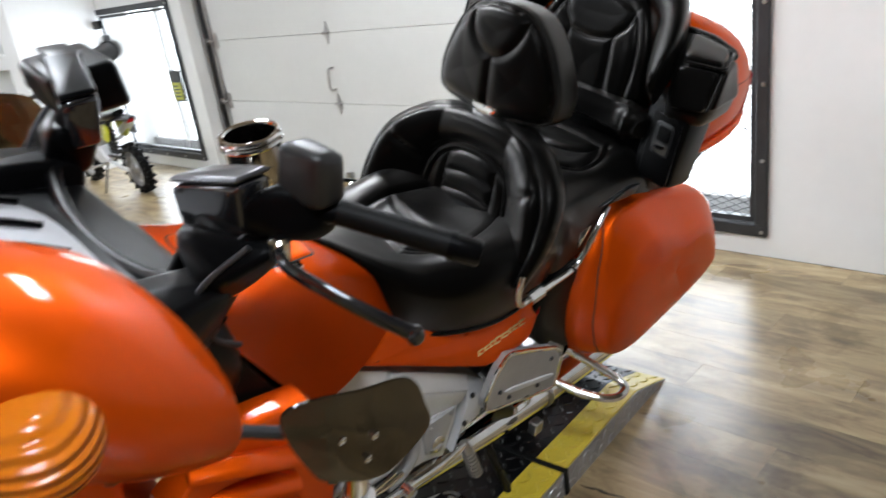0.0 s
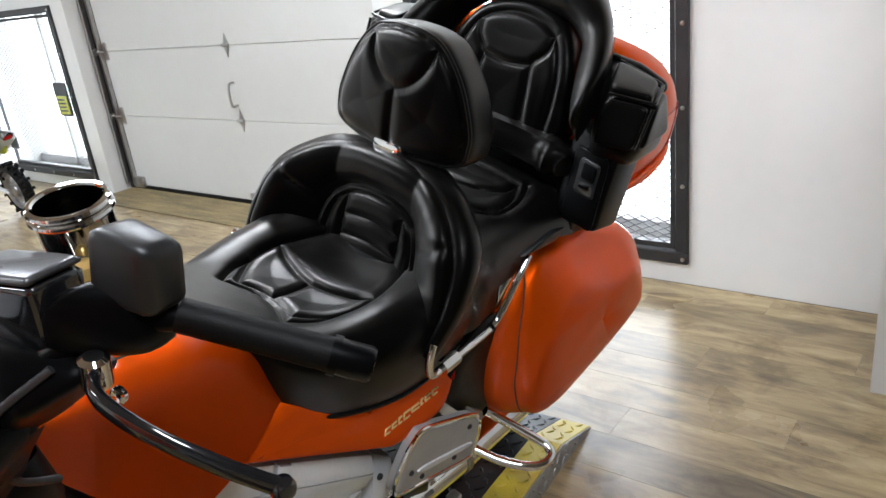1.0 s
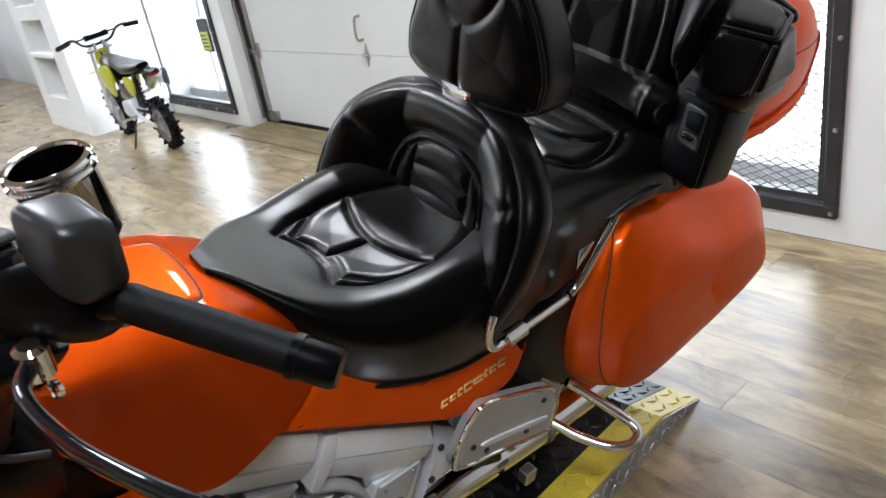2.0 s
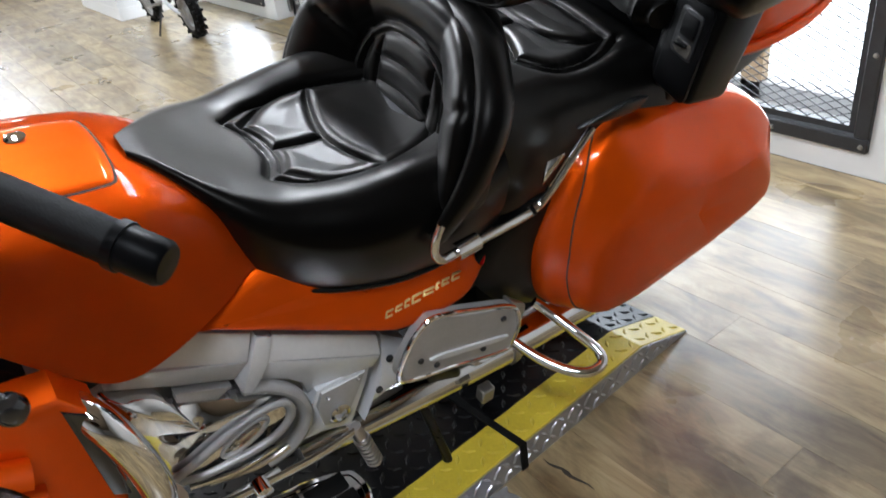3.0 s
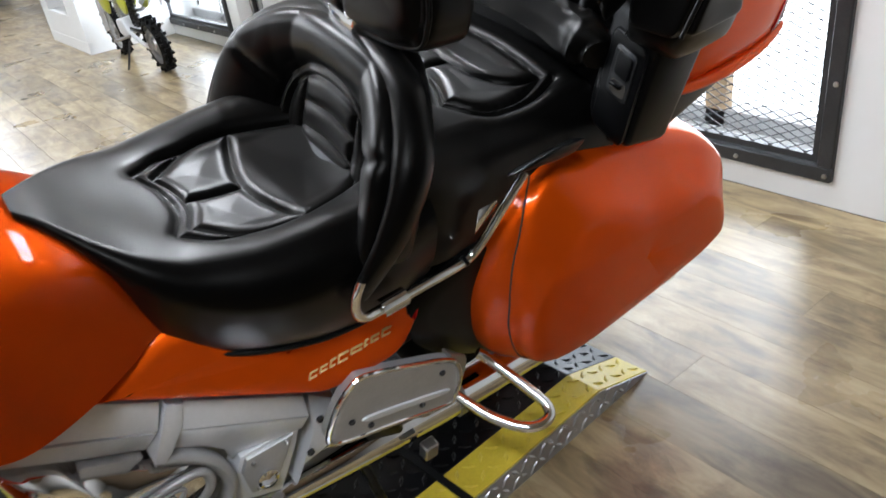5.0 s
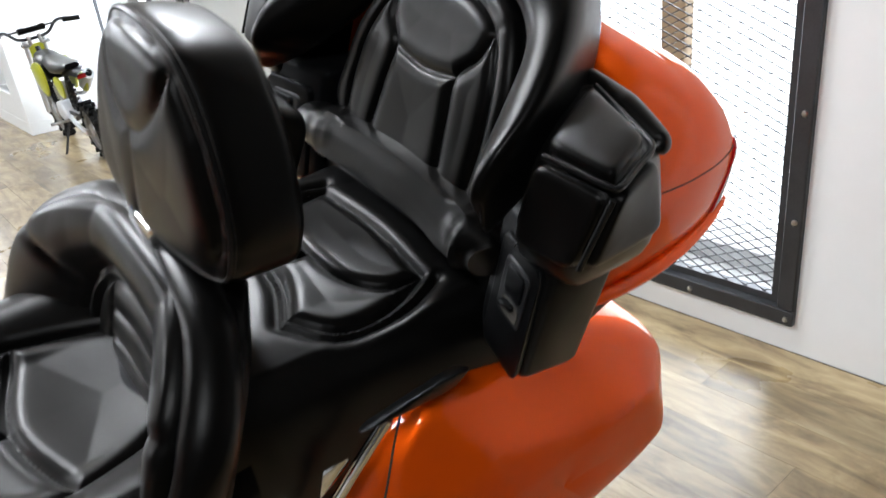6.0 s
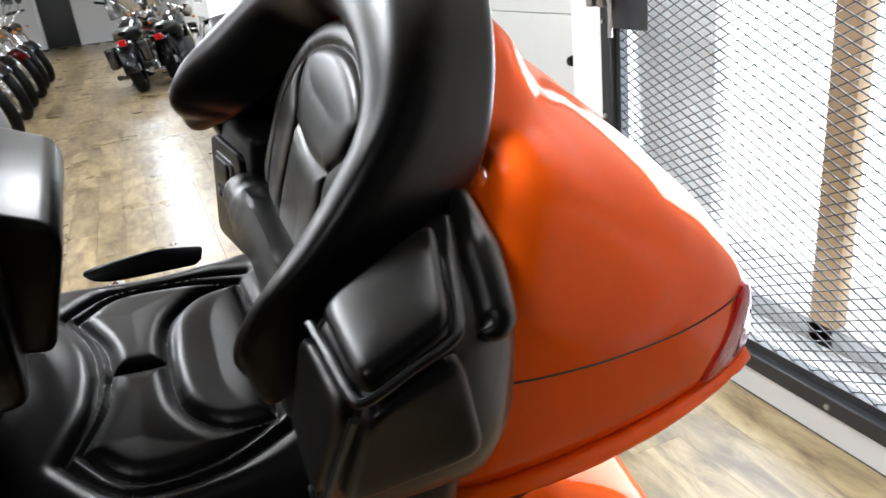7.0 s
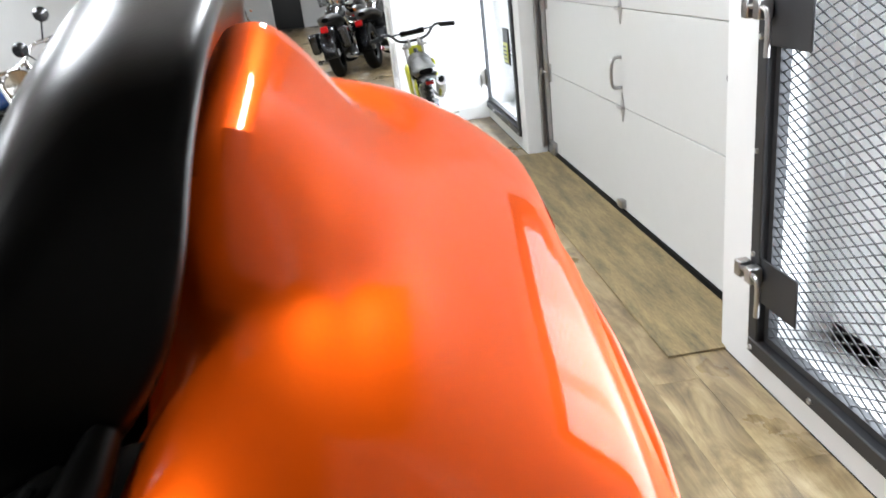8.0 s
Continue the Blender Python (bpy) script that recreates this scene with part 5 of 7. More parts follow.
for s in SIDES:
    part("muffler", tube(sx([(0.19, -0.30, 0.225), (0.205, -0.1, 0.235), (0.205, 0.15, 0.225), (0.2, 0.45, 0.215), (0.2, 0.85, 0.225)], s), 0.042, 20, 40, radii=(0.6, 0.8, 1, 1, 1)), CHROME, bike, "long chrome muffler")
    part("muffler_clamp", tube(sx([(0.206, 0.175, 0.225), (0.206, 0.19, 0.225)], s), 0.045, 20), STEEL, bike)
    # passenger footboard, folded, and its rail
    board = [(-0.087, 0.535), (-0.06, 0.537), (0.03, 0.50), (0.105, 0.462), (0.128, 0.41), (0.12, 0.352), (0.10, 0.34), (-0.02, 0.375), (-0.115, 0.402), (-0.138, 0.432), (-0.115, 0.50)]
    fb = part("passenger_footboard", pillow(board, dense([(0, -0.018), (0, 0.0), (0.003, 0.004), (0.006, 0.002), (0.01, 0.004), (0.03, 0.004)], 14), slanted(0.275, 0.03, 0.0, s), 90), GREYPAINT, bike, "grey metal passenger footboard")
    part("edge_trim", tube([slanted(0.275, 0.03, 0.0, s)(y, z, 0.002) for y, z in board + board[:1]], 0.005, 8, 70), CHROME, fb)
    part("slot", pillow([(-0.06, 0.425), (0.085, 0.385), (0.088, 0.395), (-0.057, 0.437)], [(0, 0.0), (0, 0.007), (0.002, 0.008)], slanted(0.275, 0.03, 0.0, s), 24), SILVER, fb, "pale raised bar")
    for y, z in ((-0.095, 0.445), (-0.06, 0.41), (0.085, 0.445), (0.045, 0.385)):
        screw(slanted(0.275, 0.03, 0.0, s)(y, z, 0.005), (s, 0, 0), fb, 0.006, DARK_STEEL)
    rail = part("step_rail", tube(sx([(0.255, 0.19, 0.40), (0.275, 0.205, 0.388), (0.34, 0.228, 0.368), (0.39, 0.243, 0.353), (0.413, 0.235, 0.344), (0.412, 0.205, 0.338), (0.385, 0.175, 0.335), (0.33, 0.145, 0.338), (0.262, 0.122, 0.348)], s), 0.0105, 14, 60), CHROME, bike, "chrome step rail loop")
    part("rail_mount", hull(sx([(0.25, 0.10, 0.475), (0.28, 0.105, 0.475), (0.275, 0.15, 0.44), (0.25, 0.16, 0.33), (0.27, 0.14, 0.33)], s), 0.005), STEEL, rail)
    # grab rail with its sleeve
    gr = part("grab_rail", tube(sx([(0.268, -0.062, 0.735), (0.273, -0.074, 0.715), (0.276, -0.076, 0.69), (0.274, -0.06, 0.668), (0.271, -0.03, 0.664), (0.27, 0.06, 0.668), (0.268, 0.13, 0.673), (0.268, 0.165, 0.70), (0.266, 0.2, 0.745), (0.26, 0.245, 0.79)], s), 0.0078, 14, 60), CHROME, bike, "bent chrome grab rail")
    part("sleeve", tube(sx([(0.271, -0.032, 0.665), (0.27, 0.012, 0.667)], s), 0.015, 16), CHROME, gr)
    part("dark_band", tube(sx([(0.268, 0.125, 0.672), (0.268, 0.131, 0.674)], s), 0.0095, 14), PLASTIC, gr)
    part("side_badge", hull(sx([(0.255, 0.155, 0.70), (0.262, 0.15, 0.715), (0.262, 0.19, 0.765), (0.258, 0.2, 0.75), (0.245, 0.17, 0.73), (0.25, 0.16, 0.75)], s), 0.004), CHROME, gr, "small chrome badge")
    part("arm_blade", hull(sx([(0.262, 0.195, 0.806), (0.278, 0.2, 0.812), (0.275, 0.30, 0.825), (0.27, 0.37, 0.815), (0.24, 0.36, 0.80), (0.25, 0.22, 0.795), (0.27, 0.34, 0.79)], s), 0.006, 3), PLASTIC, bike, "black plastic armrest blade")
    # rider footboard
    rb = part("rider_footboard", pillow([(0.262, -0.56), (0.262, -0.36), (0.285, -0.265), (0.31, -0.243), (0.35, -0.245), (0.372, -0.27), (0.392, -0.36), (0.392, -0.56)], [(0, -0.012), (0, 0.0), (0.004, 0.004), (0.012, 0.004), (0.014, 0.0), (0.05, 0.0)], lambda a, b, h, s=s: (s * a, b, 0.262 + h), 64), CHROME, bike, "chrome rider footboard with black rubber pads")
    for xa, xb, ya, yb in ((0.284, 0.318, -0.345, -0.27), (0.322, 0.358, -0.345, -0.266), (0.278, 0.325, -0.43, -0.352), (0.33, 0.378, -0.43, -0.352), (0.276, 0.31, -0.54, -0.437), (0.315, 0.345, -0.54, -0.437), (0.35, 0.38, -0.54, -0.437)):
        part("rubber_pad", box((s * xa, ya, 0.258), (s * xb, yb, 0.268), 0.003), RUBBER, rb)
    if s > 0:
        sh = part("shift_lever", tube([(0.318, -0.545, 0.44), (0.32, -0.44, 0.425), (0.322, -0.33, 0.418), (0.32, -0.255, 0.425)], 0.009, 12, 20, flat=(0.005, 0.011, (0, 0, 1))), CHROME, bike, "chrome shift lever")
        bm = tube([(0.315, -0.252, 0.43), (0.345, -0.232, 0.345)], 0.011, 12)
        for k in range(7):
            f = 0.3 + 0.1 * k
            p0 = Vector((0.315, -0.252, 0.43)).lerp(Vector((0.345, -0.232, 0.345)), f)
            p1 = p0 + Vector((0.03, 0.02, -0.085)) * 0.045
            part("peg_rib", tube([p0, p1], 0.0145, 12), STEEL, sh)
        part("toe_peg", bm, STEEL, sh, "ribbed shift peg")
        part("pivot", lathe([(0, -0.012), (0.014, -0.012), (0.014, 0.012), (0, 0.014)], aim((0.325, -0.42, 0.425), (1, 0, 0)), 14), CHROME, sh)
        part("link_rod", tube([(0.30, -0.50, 0.40), (0.30, -0.38, 0.40)], 0.007, 8), STEEL, sh)
part("side_stand", tube([(0.2, -0.05, 0.24), (0.29, -0.03, 0.10), (0.345, -0.01, -0.088)], 0.010, 10), BLACKPLATE, bike, "black steel side stand")
part("stand_foot", box((0.31, -0.05, -0.098), (0.385, 0.03, -0.084), 0.004, 1, None), DARK_STEEL, bike)
part("stand_tab", box((0.275, 0.045, 0.225), (0.30, 0.075, 0.262), 0.003, 1), STEEL, bike)
part("heel_guard", hull([(0.225, -0.05, 0.30), (0.235, -0.03, 0.33), (0.24, 0.03, 0.28), (0.23, 0.05, 0.22), (0.21, -0.02, 0.24), (0.215, 0.04, 0.31)], 0.008), PLASTIC, bike)

# -- lower cowl, fins, deflectors
for s in SIDES:
    cw = slanted(0.36, -0.06, -0.16, s)
    low = part("lower_cowl", plate([(-0.572, 0.70), (-0.605, 0.748), (-0.68, 0.763), (-0.76, 0.775), (-0.86, 0.71), (-0.87, 0.58), (-0.84, 0.42), (-0.72, 0.38), (-0.61, 0.42), (-0.595, 0.50), (-0.572, 0.60)], -0.05, 0.006, cw, 0.008, 3), ORANGE, bike, "orange lower fairing cowl")
    part("air_slot", plate([(-0.608, 0.735), (-0.584, 0.712), (-0.578, 0.56), (-0.598, 0.575)], 0.0, 0.009, cw, 0.002), GLOSS_BLACK, low, "black air slot")
    for k in range(3):
        z = 0.765 - 0.055 * k
        part("fin", tube(sx([(0.29, -0.82, z - 0.01), (0.312, -0.74, z - 0.03), (0.314, -0.66, z - 0.07)], s), 0.012, 10, 16, flat=(0.02, 0.008, (0.3, 0, 1))), ORANGE, low)
    part("fork_gap", plate([(-0.715, 0.90), (-0.66, 0.80), (-0.625, 0.74), (-0.70, 0.66), (-0.86, 0.72), (-0.90, 0.9), (-0.80, 0.93)], -0.04, 0.0, slanted(0.287, 0.1, 0, s), 0.004), PLASTIC, bike, "black inner panel")
    df = part("wind_deflector", pillow([(-0.83, 1.068), (-0.725, 1.03), (-0.655, 1.005), (-0.63, 0.955), (-0.622, 0.905), (-0.69, 0.873), (-0.765, 0.92), (-0.80, 0.965)], [(0, -0.002), (0, 0.002), (0.1, 0.003)], lambda y, z, h, s=s: (s * (0.545 + 0.5 * (y + 0.7) ** 2 + h), y, z), 56), SMOKE, bike, "smoked acrylic wind deflector")
    for y, z in ((-0.757, 0.98), (-0.71, 0.955), (-0.72, 0.925)):
        screw((s * 0.55, y, z), (s, 0, 0), df, 0.005, CHROME)
    part("strut", tube(sx([(0.47, -0.93, 1.06), (0.53, -0.82, 1.02), (0.543, -0.77, 1.0)], s), 0.007, 8, 12), DARK_STEEL, df)

# -- front fairing, dash, mirrors
for s in SIDES:
    part("fairing_pocket", hull(sx([(0.272, -0.685, 1.015), (0.20, -0.69, 1.015), (0.226, -0.712, 0.915), (0.20, -0.712, 0.90), (0.335, -0.93, 1.04), (0.2, -0.93, 1.05), (0.33, -0.93, 0.9), (0.2, -0.93, 0.9)], s), 0.014, 3), PLASTIC, bike, "black fairing pocket")
part("inner_fairing", hull([(x * k, y, z) for k in SIDES for x, y, z in ((0.245, -0.70, 0.965), (0.205, -0.716, 0.905), (0.17, -0.72, 0.80), (0.345, -0.93, 1.0), (0.32, -0.93, 0.82), (0.04, -0.705, 0.95), (0.05, -0.95, 1.03))], 0.012, 3), PLASTIC, bike, "black inner fairing")
nose = hull([(x * k, y, z) for k in SIDES for x, y, z in ((0.20, -0.90, 0.97), (0.31, -0.90, 0.86), (0.30, -0.90, 0.62), (0.22, -1.12, 0.93), (0.25, -1.14, 0.70), (0.13, -1.28, 0.84), (0.14, -1.28, 0.70))], 0.04, 4)
fr = part("front_fairing", nose, ORANGE, bike, "orange front fairing")
part("headlamp", hull([(x * k, y, z) for k in SIDES for x, y, z in ((0.18, -1.18, 0.88), (0.2, -1.2, 0.76), (0.05, -1.295, 0.82), (0.05, -1.297, 0.74))], 0.015), GLASS, fr, "clear headlamp lens")
part("dash", hull([(x * k, y, z) for k in SIDES for x, y, z in ((0.28, -0.92, 0.96), (0.24, -0.68, 0.86), (0.2, -0.70, 0.95), (0.22, -0.92, 1.03), (0.24, -0.9, 0.75), (0.2, -0.66, 0.75))], 0.03, 4), PLASTIC, bike, "black dashboard")
hood = part("dash_trim", rings(bmesh.new(), [[(0.02 + w * math.copysign(abs(math.cos(q)) ** 0.7, math.cos(q)), y, z + h * math.copysign(abs(math.sin(q)) ** 0.7, math.sin(q))) for q in (2 * math.pi * k / 32 for k in range(32))] for y, z, w, h in ((-0.99, 1.0, 0.10, 0.02), (-0.96, 1.005, 0.15, 0.035), (-0.90, 1.0, 0.17, 0.045), (-0.84, 0.985, 0.165, 0.04), (-0.80, 0.97, 0.14, 0.02))]), SATIN, bike, "silver instrument hood")
for k in range(3):
    part("hood_vent", tube([(-0.12 + 0.07 * k, -0.97, 1.043), (-0.10 + 0.08 * k, -0.90, 1.048), (-0.09 + 0.09 * k, -0.84, 1.028)], 0.006, 6, 10), PLASTIC, hood, "black trim line")


def shield(u, v):
    a = (u - 0.5) * 2
    return (0.24 * a * (1 - 0.15 * v), -1.10 + 0.12 * a * a + 0.07 * v, 0.95 + 0.14 * v - 0.05 * a * a)


part("windshield", sheet(shield, 24, 10, 0.004), GLASS, bike, "clear low windshield").visible_shadow = False
for s in SIDES:
    m = pose(s * 0.445, -0.962, 1.142, 0, 0, s * 15.5)
    bm = bmesh.new()
    loops = []
    for k in range(22):
        q = math.pi * (k / 21)
        r = math.sin(q) ** 0.8
        y = 0.162 * min(-math.cos(q), 0.25)
        loops.append([m @ Vector((0.154 * r * math.cos(a), y, 0.109 * r * math.sin(a) - 0.638 * y)) for a in (2 * math.pi * i / 48 for i in range(48))])
    rings(bm, loops)
    mh = part("mirror_housing", bm, ORANGE, bike, "bulbous orange mirror and signal housing")
    loops = []
    for k in range(16):
        q = math.pi * k / 15
        loops.append([Vector((s * (0.578 + 0.054 * math.sin(q) * math.cos(a)), -1.038 - 0.046 * math.cos(q), 1.203 + 0.040 * math.sin(q) * math.sin(a))) for a in (2 * math.pi * i / 28 for i in range(28))])
    part("signal_lens", rings(bmesh.new(), loops), AMBER, mh, "amber turn signal lens")
    part("mirror_stem", hull(sx([(0.26, -0.93, 0.93), (0.29, -1.0, 0.93), (0.43, -0.96, 1.09), (0.43, -1.02, 1.09), (0.27, -0.94, 1.0), (0.42, -0.97, 1.15)], s), 0.015), ORANGE, mh)

# -- handlebar and controls
bar = part("handlebar", tube([(0.36, -0.595, 1.118), (0.30, -0.66, 1.10), (0.2, -0.75, 1.0), (0, -0.78, 0.975), (-0.2, -0.75, 1.0), (-0.30, -0.66, 1.10), (-0.36, -0.595, 1.118)], 0.013, 12, 40), PLASTIC, bike, "black handlebar")
for s in SIDES:
    a, b = Vector((s * 0.352, -0.60, 1.118)), Vector((s * 0.468, -0.517, 1.092))
    bm = tube([a.lerp(b, f) for f in np.linspace(0, 1, 40)], 0.0172, 20, radii=[1.0 - 0.018 * (k % 4 == 0) for k in range(40)])
    gp = part("grip", bm, RUBBER, bar, "black rubber grip")
    d = (b - a).normalized()
    part("grip_ring", tube([b, b + d * 0.008], 0.0198, 20), PLASTIC, gp)
    part("bar_end", lathe([(0, 0.0), (0.0178, 0.0), (0.0178, 0.03), (0.015, 0.034), (0, 0.035)], aim(b + d * 0.008, d), 20), PLASTIC, gp, "black bar end weight")
    sw = part("switch_housing", hull(sx([(0.345, -0.63, 1.15), (0.36, -0.58, 1.14), (0.28, -0.70, 1.15), (0.30, -0.63, 1.16), (0.35, -0.64, 1.085), (0.345, -0.60, 1.08), (0.28, -0.70, 1.08), (0.29, -0.64, 1.08)], s), 0.012, 3), PLASTIC, bar, "black switch housing")
    if s > 0:
        part("dome_cap", hull(sx([(0.296, -0.658, 1.13), (0.362, -0.636, 1.13), (0.358, -0.588, 1.13), (0.294, -0.602, 1.13), (0.30, -0.655, 1.212), (0.362, -0.635, 1.206), (0.358, -0.588, 1.198), (0.296, -0.602, 1.206)], s), 0.013, 3), WORN_BLACK, sw, "rounded worn black cap")
    for dx, dz, r in ((0.0, 0.0, 0.006), (0.022, -0.02, 0.009)):
        screw((s * (0.338 + dx), -0.672, 1.09 + dz), (0.3 * s, -1, 0.2), sw, r, CHROME)
    if s < 0:
        part("control_box", hull([(x, y, z) for x in (-0.37, -0.235) for y, z in ((-0.70, 1.06), (-0.72, 1.14), (-0.60, 1.155), (-0.58, 1.07))], 0.014, 3), PLASTIC, sw, "black control box")
        part("control_lid", box((-0.34, -0.69, 1.156), (-0.27, -0.64, 1.164), 0.004, 2), WORN_BLACK, sw, "worn black metal lid")
        for k in range(4):
            part("cable", tube([(-0.25 - 0.03 * k, -0.66, 1.08), (-0.24 - 0.03 * k, -0.74, 1.0), (-0.2 - 0.03 * k, -0.84, 0.93), (-0.18 - 0.02 * k, -0.9, 0.86)], 0.010, 8, 16), RUBBER, bar, "thick black cable")
    rs = part("reservoir", hull(sx([(0.165, -0.73, 1.125), (0.285, -0.70, 1.158), (0.275, -0.64, 1.158), (0.17, -0.665, 1.125), (0.175, -0.72, 1.04), (0.28, -0.69, 1.06), (0.27, -0.65, 1.06), (0.175, -0.67, 1.04)], s), 0.008, 3), GLOSS_BLACK, bar, "black fluid reservoir")
    part("reservoir_lid", hull(sx([(0.167, -0.731, 1.127), (0.284, -0.701, 1.159), (0.275, -0.642, 1.159), (0.172, -0.664, 1.127), (0.169, -0.728, 1.137), (0.282, -0.699, 1.168), (0.273, -0.644, 1.168), (0.174, -0.667, 1.137)], s), 0.005, 3), WORN_LID if s > 0 else PLASTIC, rs, "worn metal reservoir lid" if s > 0 else "black reservoir lid")
    lv = part("lever", tube(sx([(0.33, -0.675, 1.085), (0.37, -0.695, 1.088), (0.43, -0.685, 1.08), (0.48, -0.655, 1.058), (0.516, -0.622, 1.034)], s), 0.008, 12, 30, flat=(0.007, 0.010, (0, 0, 1))), GLOSS_BLACK, bar, "black hand lever")
    part("ball_end", lathe([(0, -0.012), (0.008, -0.010), (0.0118, -0.003), (0.0118, 0.003), (0.008, 0.010), (0, 0.012)], pose(s * 0.518, -0.62, 1.032), 16), GLOSS_BLACK, lv)
    part("lever_pivot", lathe([(0, -0.016), (0.014, -0.016), (0.014, 0.012), (0.009, 0.016), (0, 0.016)], pose(s * 0.332, -0.676, 1.085), 16), CHROME, lv)
    part("cable", tube(sx([(0.30, -0.70, 1.08), (0.27, -0.76, 1.02), (0.25, -0.74, 0.93), (0.235, -0.69, 0.88)], s), 0.0045, 10, 24), DARK_STEEL, bar, "dark braided cable")
    part("clamp_cover", hull(sx([(0.336, -0.672, 1.085), (0.315, -0.635, 1.065), (0.20, -0.655, 1.06), (0.27, -0.69, 0.99), (0.20, -0.69, 0.975), (0.25, -0.75, 0.985), (0.30, -0.74, 1.04), (0.18, -0.75, 1.08)], s), 0.012, 3), PLASTIC, bar, "black plastic clamp cover")
part("riser", tube([(0.16, -0.74, 0.98), (0.19, -0.70, 1.07)], 0.012, 10), PLASTIC, bar, "black riser")
# cup holder
CUP = pose(0.142, -0.571, 1.052, 8, -6, 0) @ Matrix.Diagonal((0.92, 0.92, 1.0, 1.0))
bm = bmesh.new()
loops = [[CUP @ Vector((r * math.cos(a), r * math.sin(a), z)) for a in (2 * math.pi * i / 40 for i in range(40))] for r, z in ((0.0005, 0.0), (0.040, 0.0), (0.044, 0.006), (0.044, 0.092), (0.040, 0.092), (0.040, 0.008), (0.0005, 0.006))]
rings(bm, loops)
cup = part("cup_holder", bm, NICKEL, bike, "polished dark metal cup holder with a chrome rim")
bm = bmesh.new()
for z, r in ((0.092, 0.0455), (0.082, 0.0465)):
    loops = [CUP @ Vector(((r - 0.001) * math.cos(a), (r - 0.001) * math.sin(a), z)) for a in (2 * math.pi * i / 40 for i in range(41))]
    add_tube(bm, loops, 0.0042, 8, ends=False)
part("chrome_rim", bm, CHROME, cup)
part("clamp_arm", tube([(0.175, -0.595, 1.07), (0.195, -0.64, 1.09), (0.21, -0.69, 1.10)], 0.010, 10, 12), CHROME, cup)
part("clamp_knob", lathe([(0, -0.014), (0.01, -0.012), (0.014, -0.004), (0.014, 0.004), (0.01, 0.012), (0, 0.014)], aim((0.183, -0.60, 1.085), (1, -0.4, 0)), 18), GOLDTRIM, cup, "brass-coloured knob")
part("inner_ring", lathe([(0.0, 0.0), (0.036, 0.0), (0.036, 0.002), (0.0, 0.002)], CUP @ pose(0, 0, 0.009), 30), RUBBER, cup)

# -- wheels
wheel(0.315, 0.17, 0.20, pose(0, 0.46, 0.315), bike, 9)
wheel(0.33, 0.13, 0.215, pose(0, -1.10, 0.33), bike, 9)
part("front_fender", sheet(lambda u, v: (0.085 * math.sin((u - 0.5) * 2.6), -1.10 + (0.36 - 0.05 * abs(u - 0.5)) * math.cos(0.3 + 2.3 * v), 0.33 + (0.36 - 0.12 * (u - 0.5) ** 2 * 4 * 0.4) * math.sin(0.3 + 2.3 * v)), 16, 24, 0.004), ORANGE, bike, "orange front fender")
for s in SIDES:
    part("fork", tube(sx([(0.11, -1.10, 0.33), (0.11, -0.86, 0.88)], s), 0.028, 14), STEEL, bike, "steel fork leg")

# ---- tread-plate ramp ----
RAMP = pose(-0.403, 1.388, 0, 0, 0, 4.0)
ramp = thing("motorcycle_ramp", RAMP, "low steel tread-plate ramp painted black with yellow edges", "ramp")
RW, BAND, RH = 0.74, 0.092, 0.07


def deck(name, x0, x1, mat, ya, yb, end=None):
    """A stretch of deck, sloping down to the floor where end is given."""
    pts = [(x, y, z) for x in (x0, x1) for y, z in (((ya, 0), (ya, RH), (yb, RH), (yb, 0)) if end is None else ((ya, 0), (ya, RH), (yb, RH), (end, 0.006), (end, 0)))]
    return part(name, hull(pts, 0.0015, 1), mat, ramp, smooth=False)


def lugs(x0, x1, ya, yb, mat, parent, height, m=None):
    """Raised lozenges of tread plate, in crossing pairs."""
    bm = bmesh.new()
    step = 0.033
    nx, ny = int((x1 - x0) / step), int((yb - ya) / step)
    for i in range(nx):
        for j in range(ny):
            x, y = x0 + (i + 0.5) * (x1 - x0) / nx, ya + (j + 0.5) * (yb - ya) / ny
            a = radians(45 if (i + j) % 2 else -45)
            d, e = Vector((math.sin(a), math.cos(a), 0)), Vector((math.cos(a), -math.sin(a), 0))
            c = Vector((x, y, height(y)))
            up = Vector((0, 0, 0.0036))
            base = [bm.verts.new(c + q) for q in (d * 0.0165, e * 0.0055, -d * 0.0165, -e * 0.0055)]
            top = [bm.verts.new(c + q + up) for q in (d * 0.012, e * 0.0022, -d * 0.012, -e * 0.0022)]
            for k in range(4):
                bm.faces.new((base[k], base[(k + 1) % 4], top[(k + 1) % 4], top[k]))
            bm.faces.new(top)
    if m is not None:
        bmesh.ops.transform(bm, matrix=m, verts=bm.verts)
    return tagged(part("tread_lug", bm, mat, parent, smooth=False), kind="stuff")


flat_h = lambda y: RH - 0.0004
slope_h = lambda y: RH - 0.0004 if y < 0.42 else RH - 0.0004 - (RH - 0.006) * (y - 0.42) / 0.19
for x0, x1, mat, nm in ((-RW + BAND, -BAND, BLACKPLATE, "deck"), (-BAND, 0.0, YELLOW, "edge_strip"), (-RW, -RW + BAND, YELLOW, "edge_strip")):
    d1 = deck(nm, x0, x1, mat, -2.4, -0.004)
    d2 = deck(nm, x0, x1, mat, 0.004, 0.42, 0.61)
    lugs(x0 + 0.004, x1 - 0.004, -0.95 if nm != "edge_strip" else -1.0, -0.008, mat, d1, flat_h)
    lugs(x0 + 0.004, x1 - 0.004, 0.008, 0.60, mat, d2, slope_h)
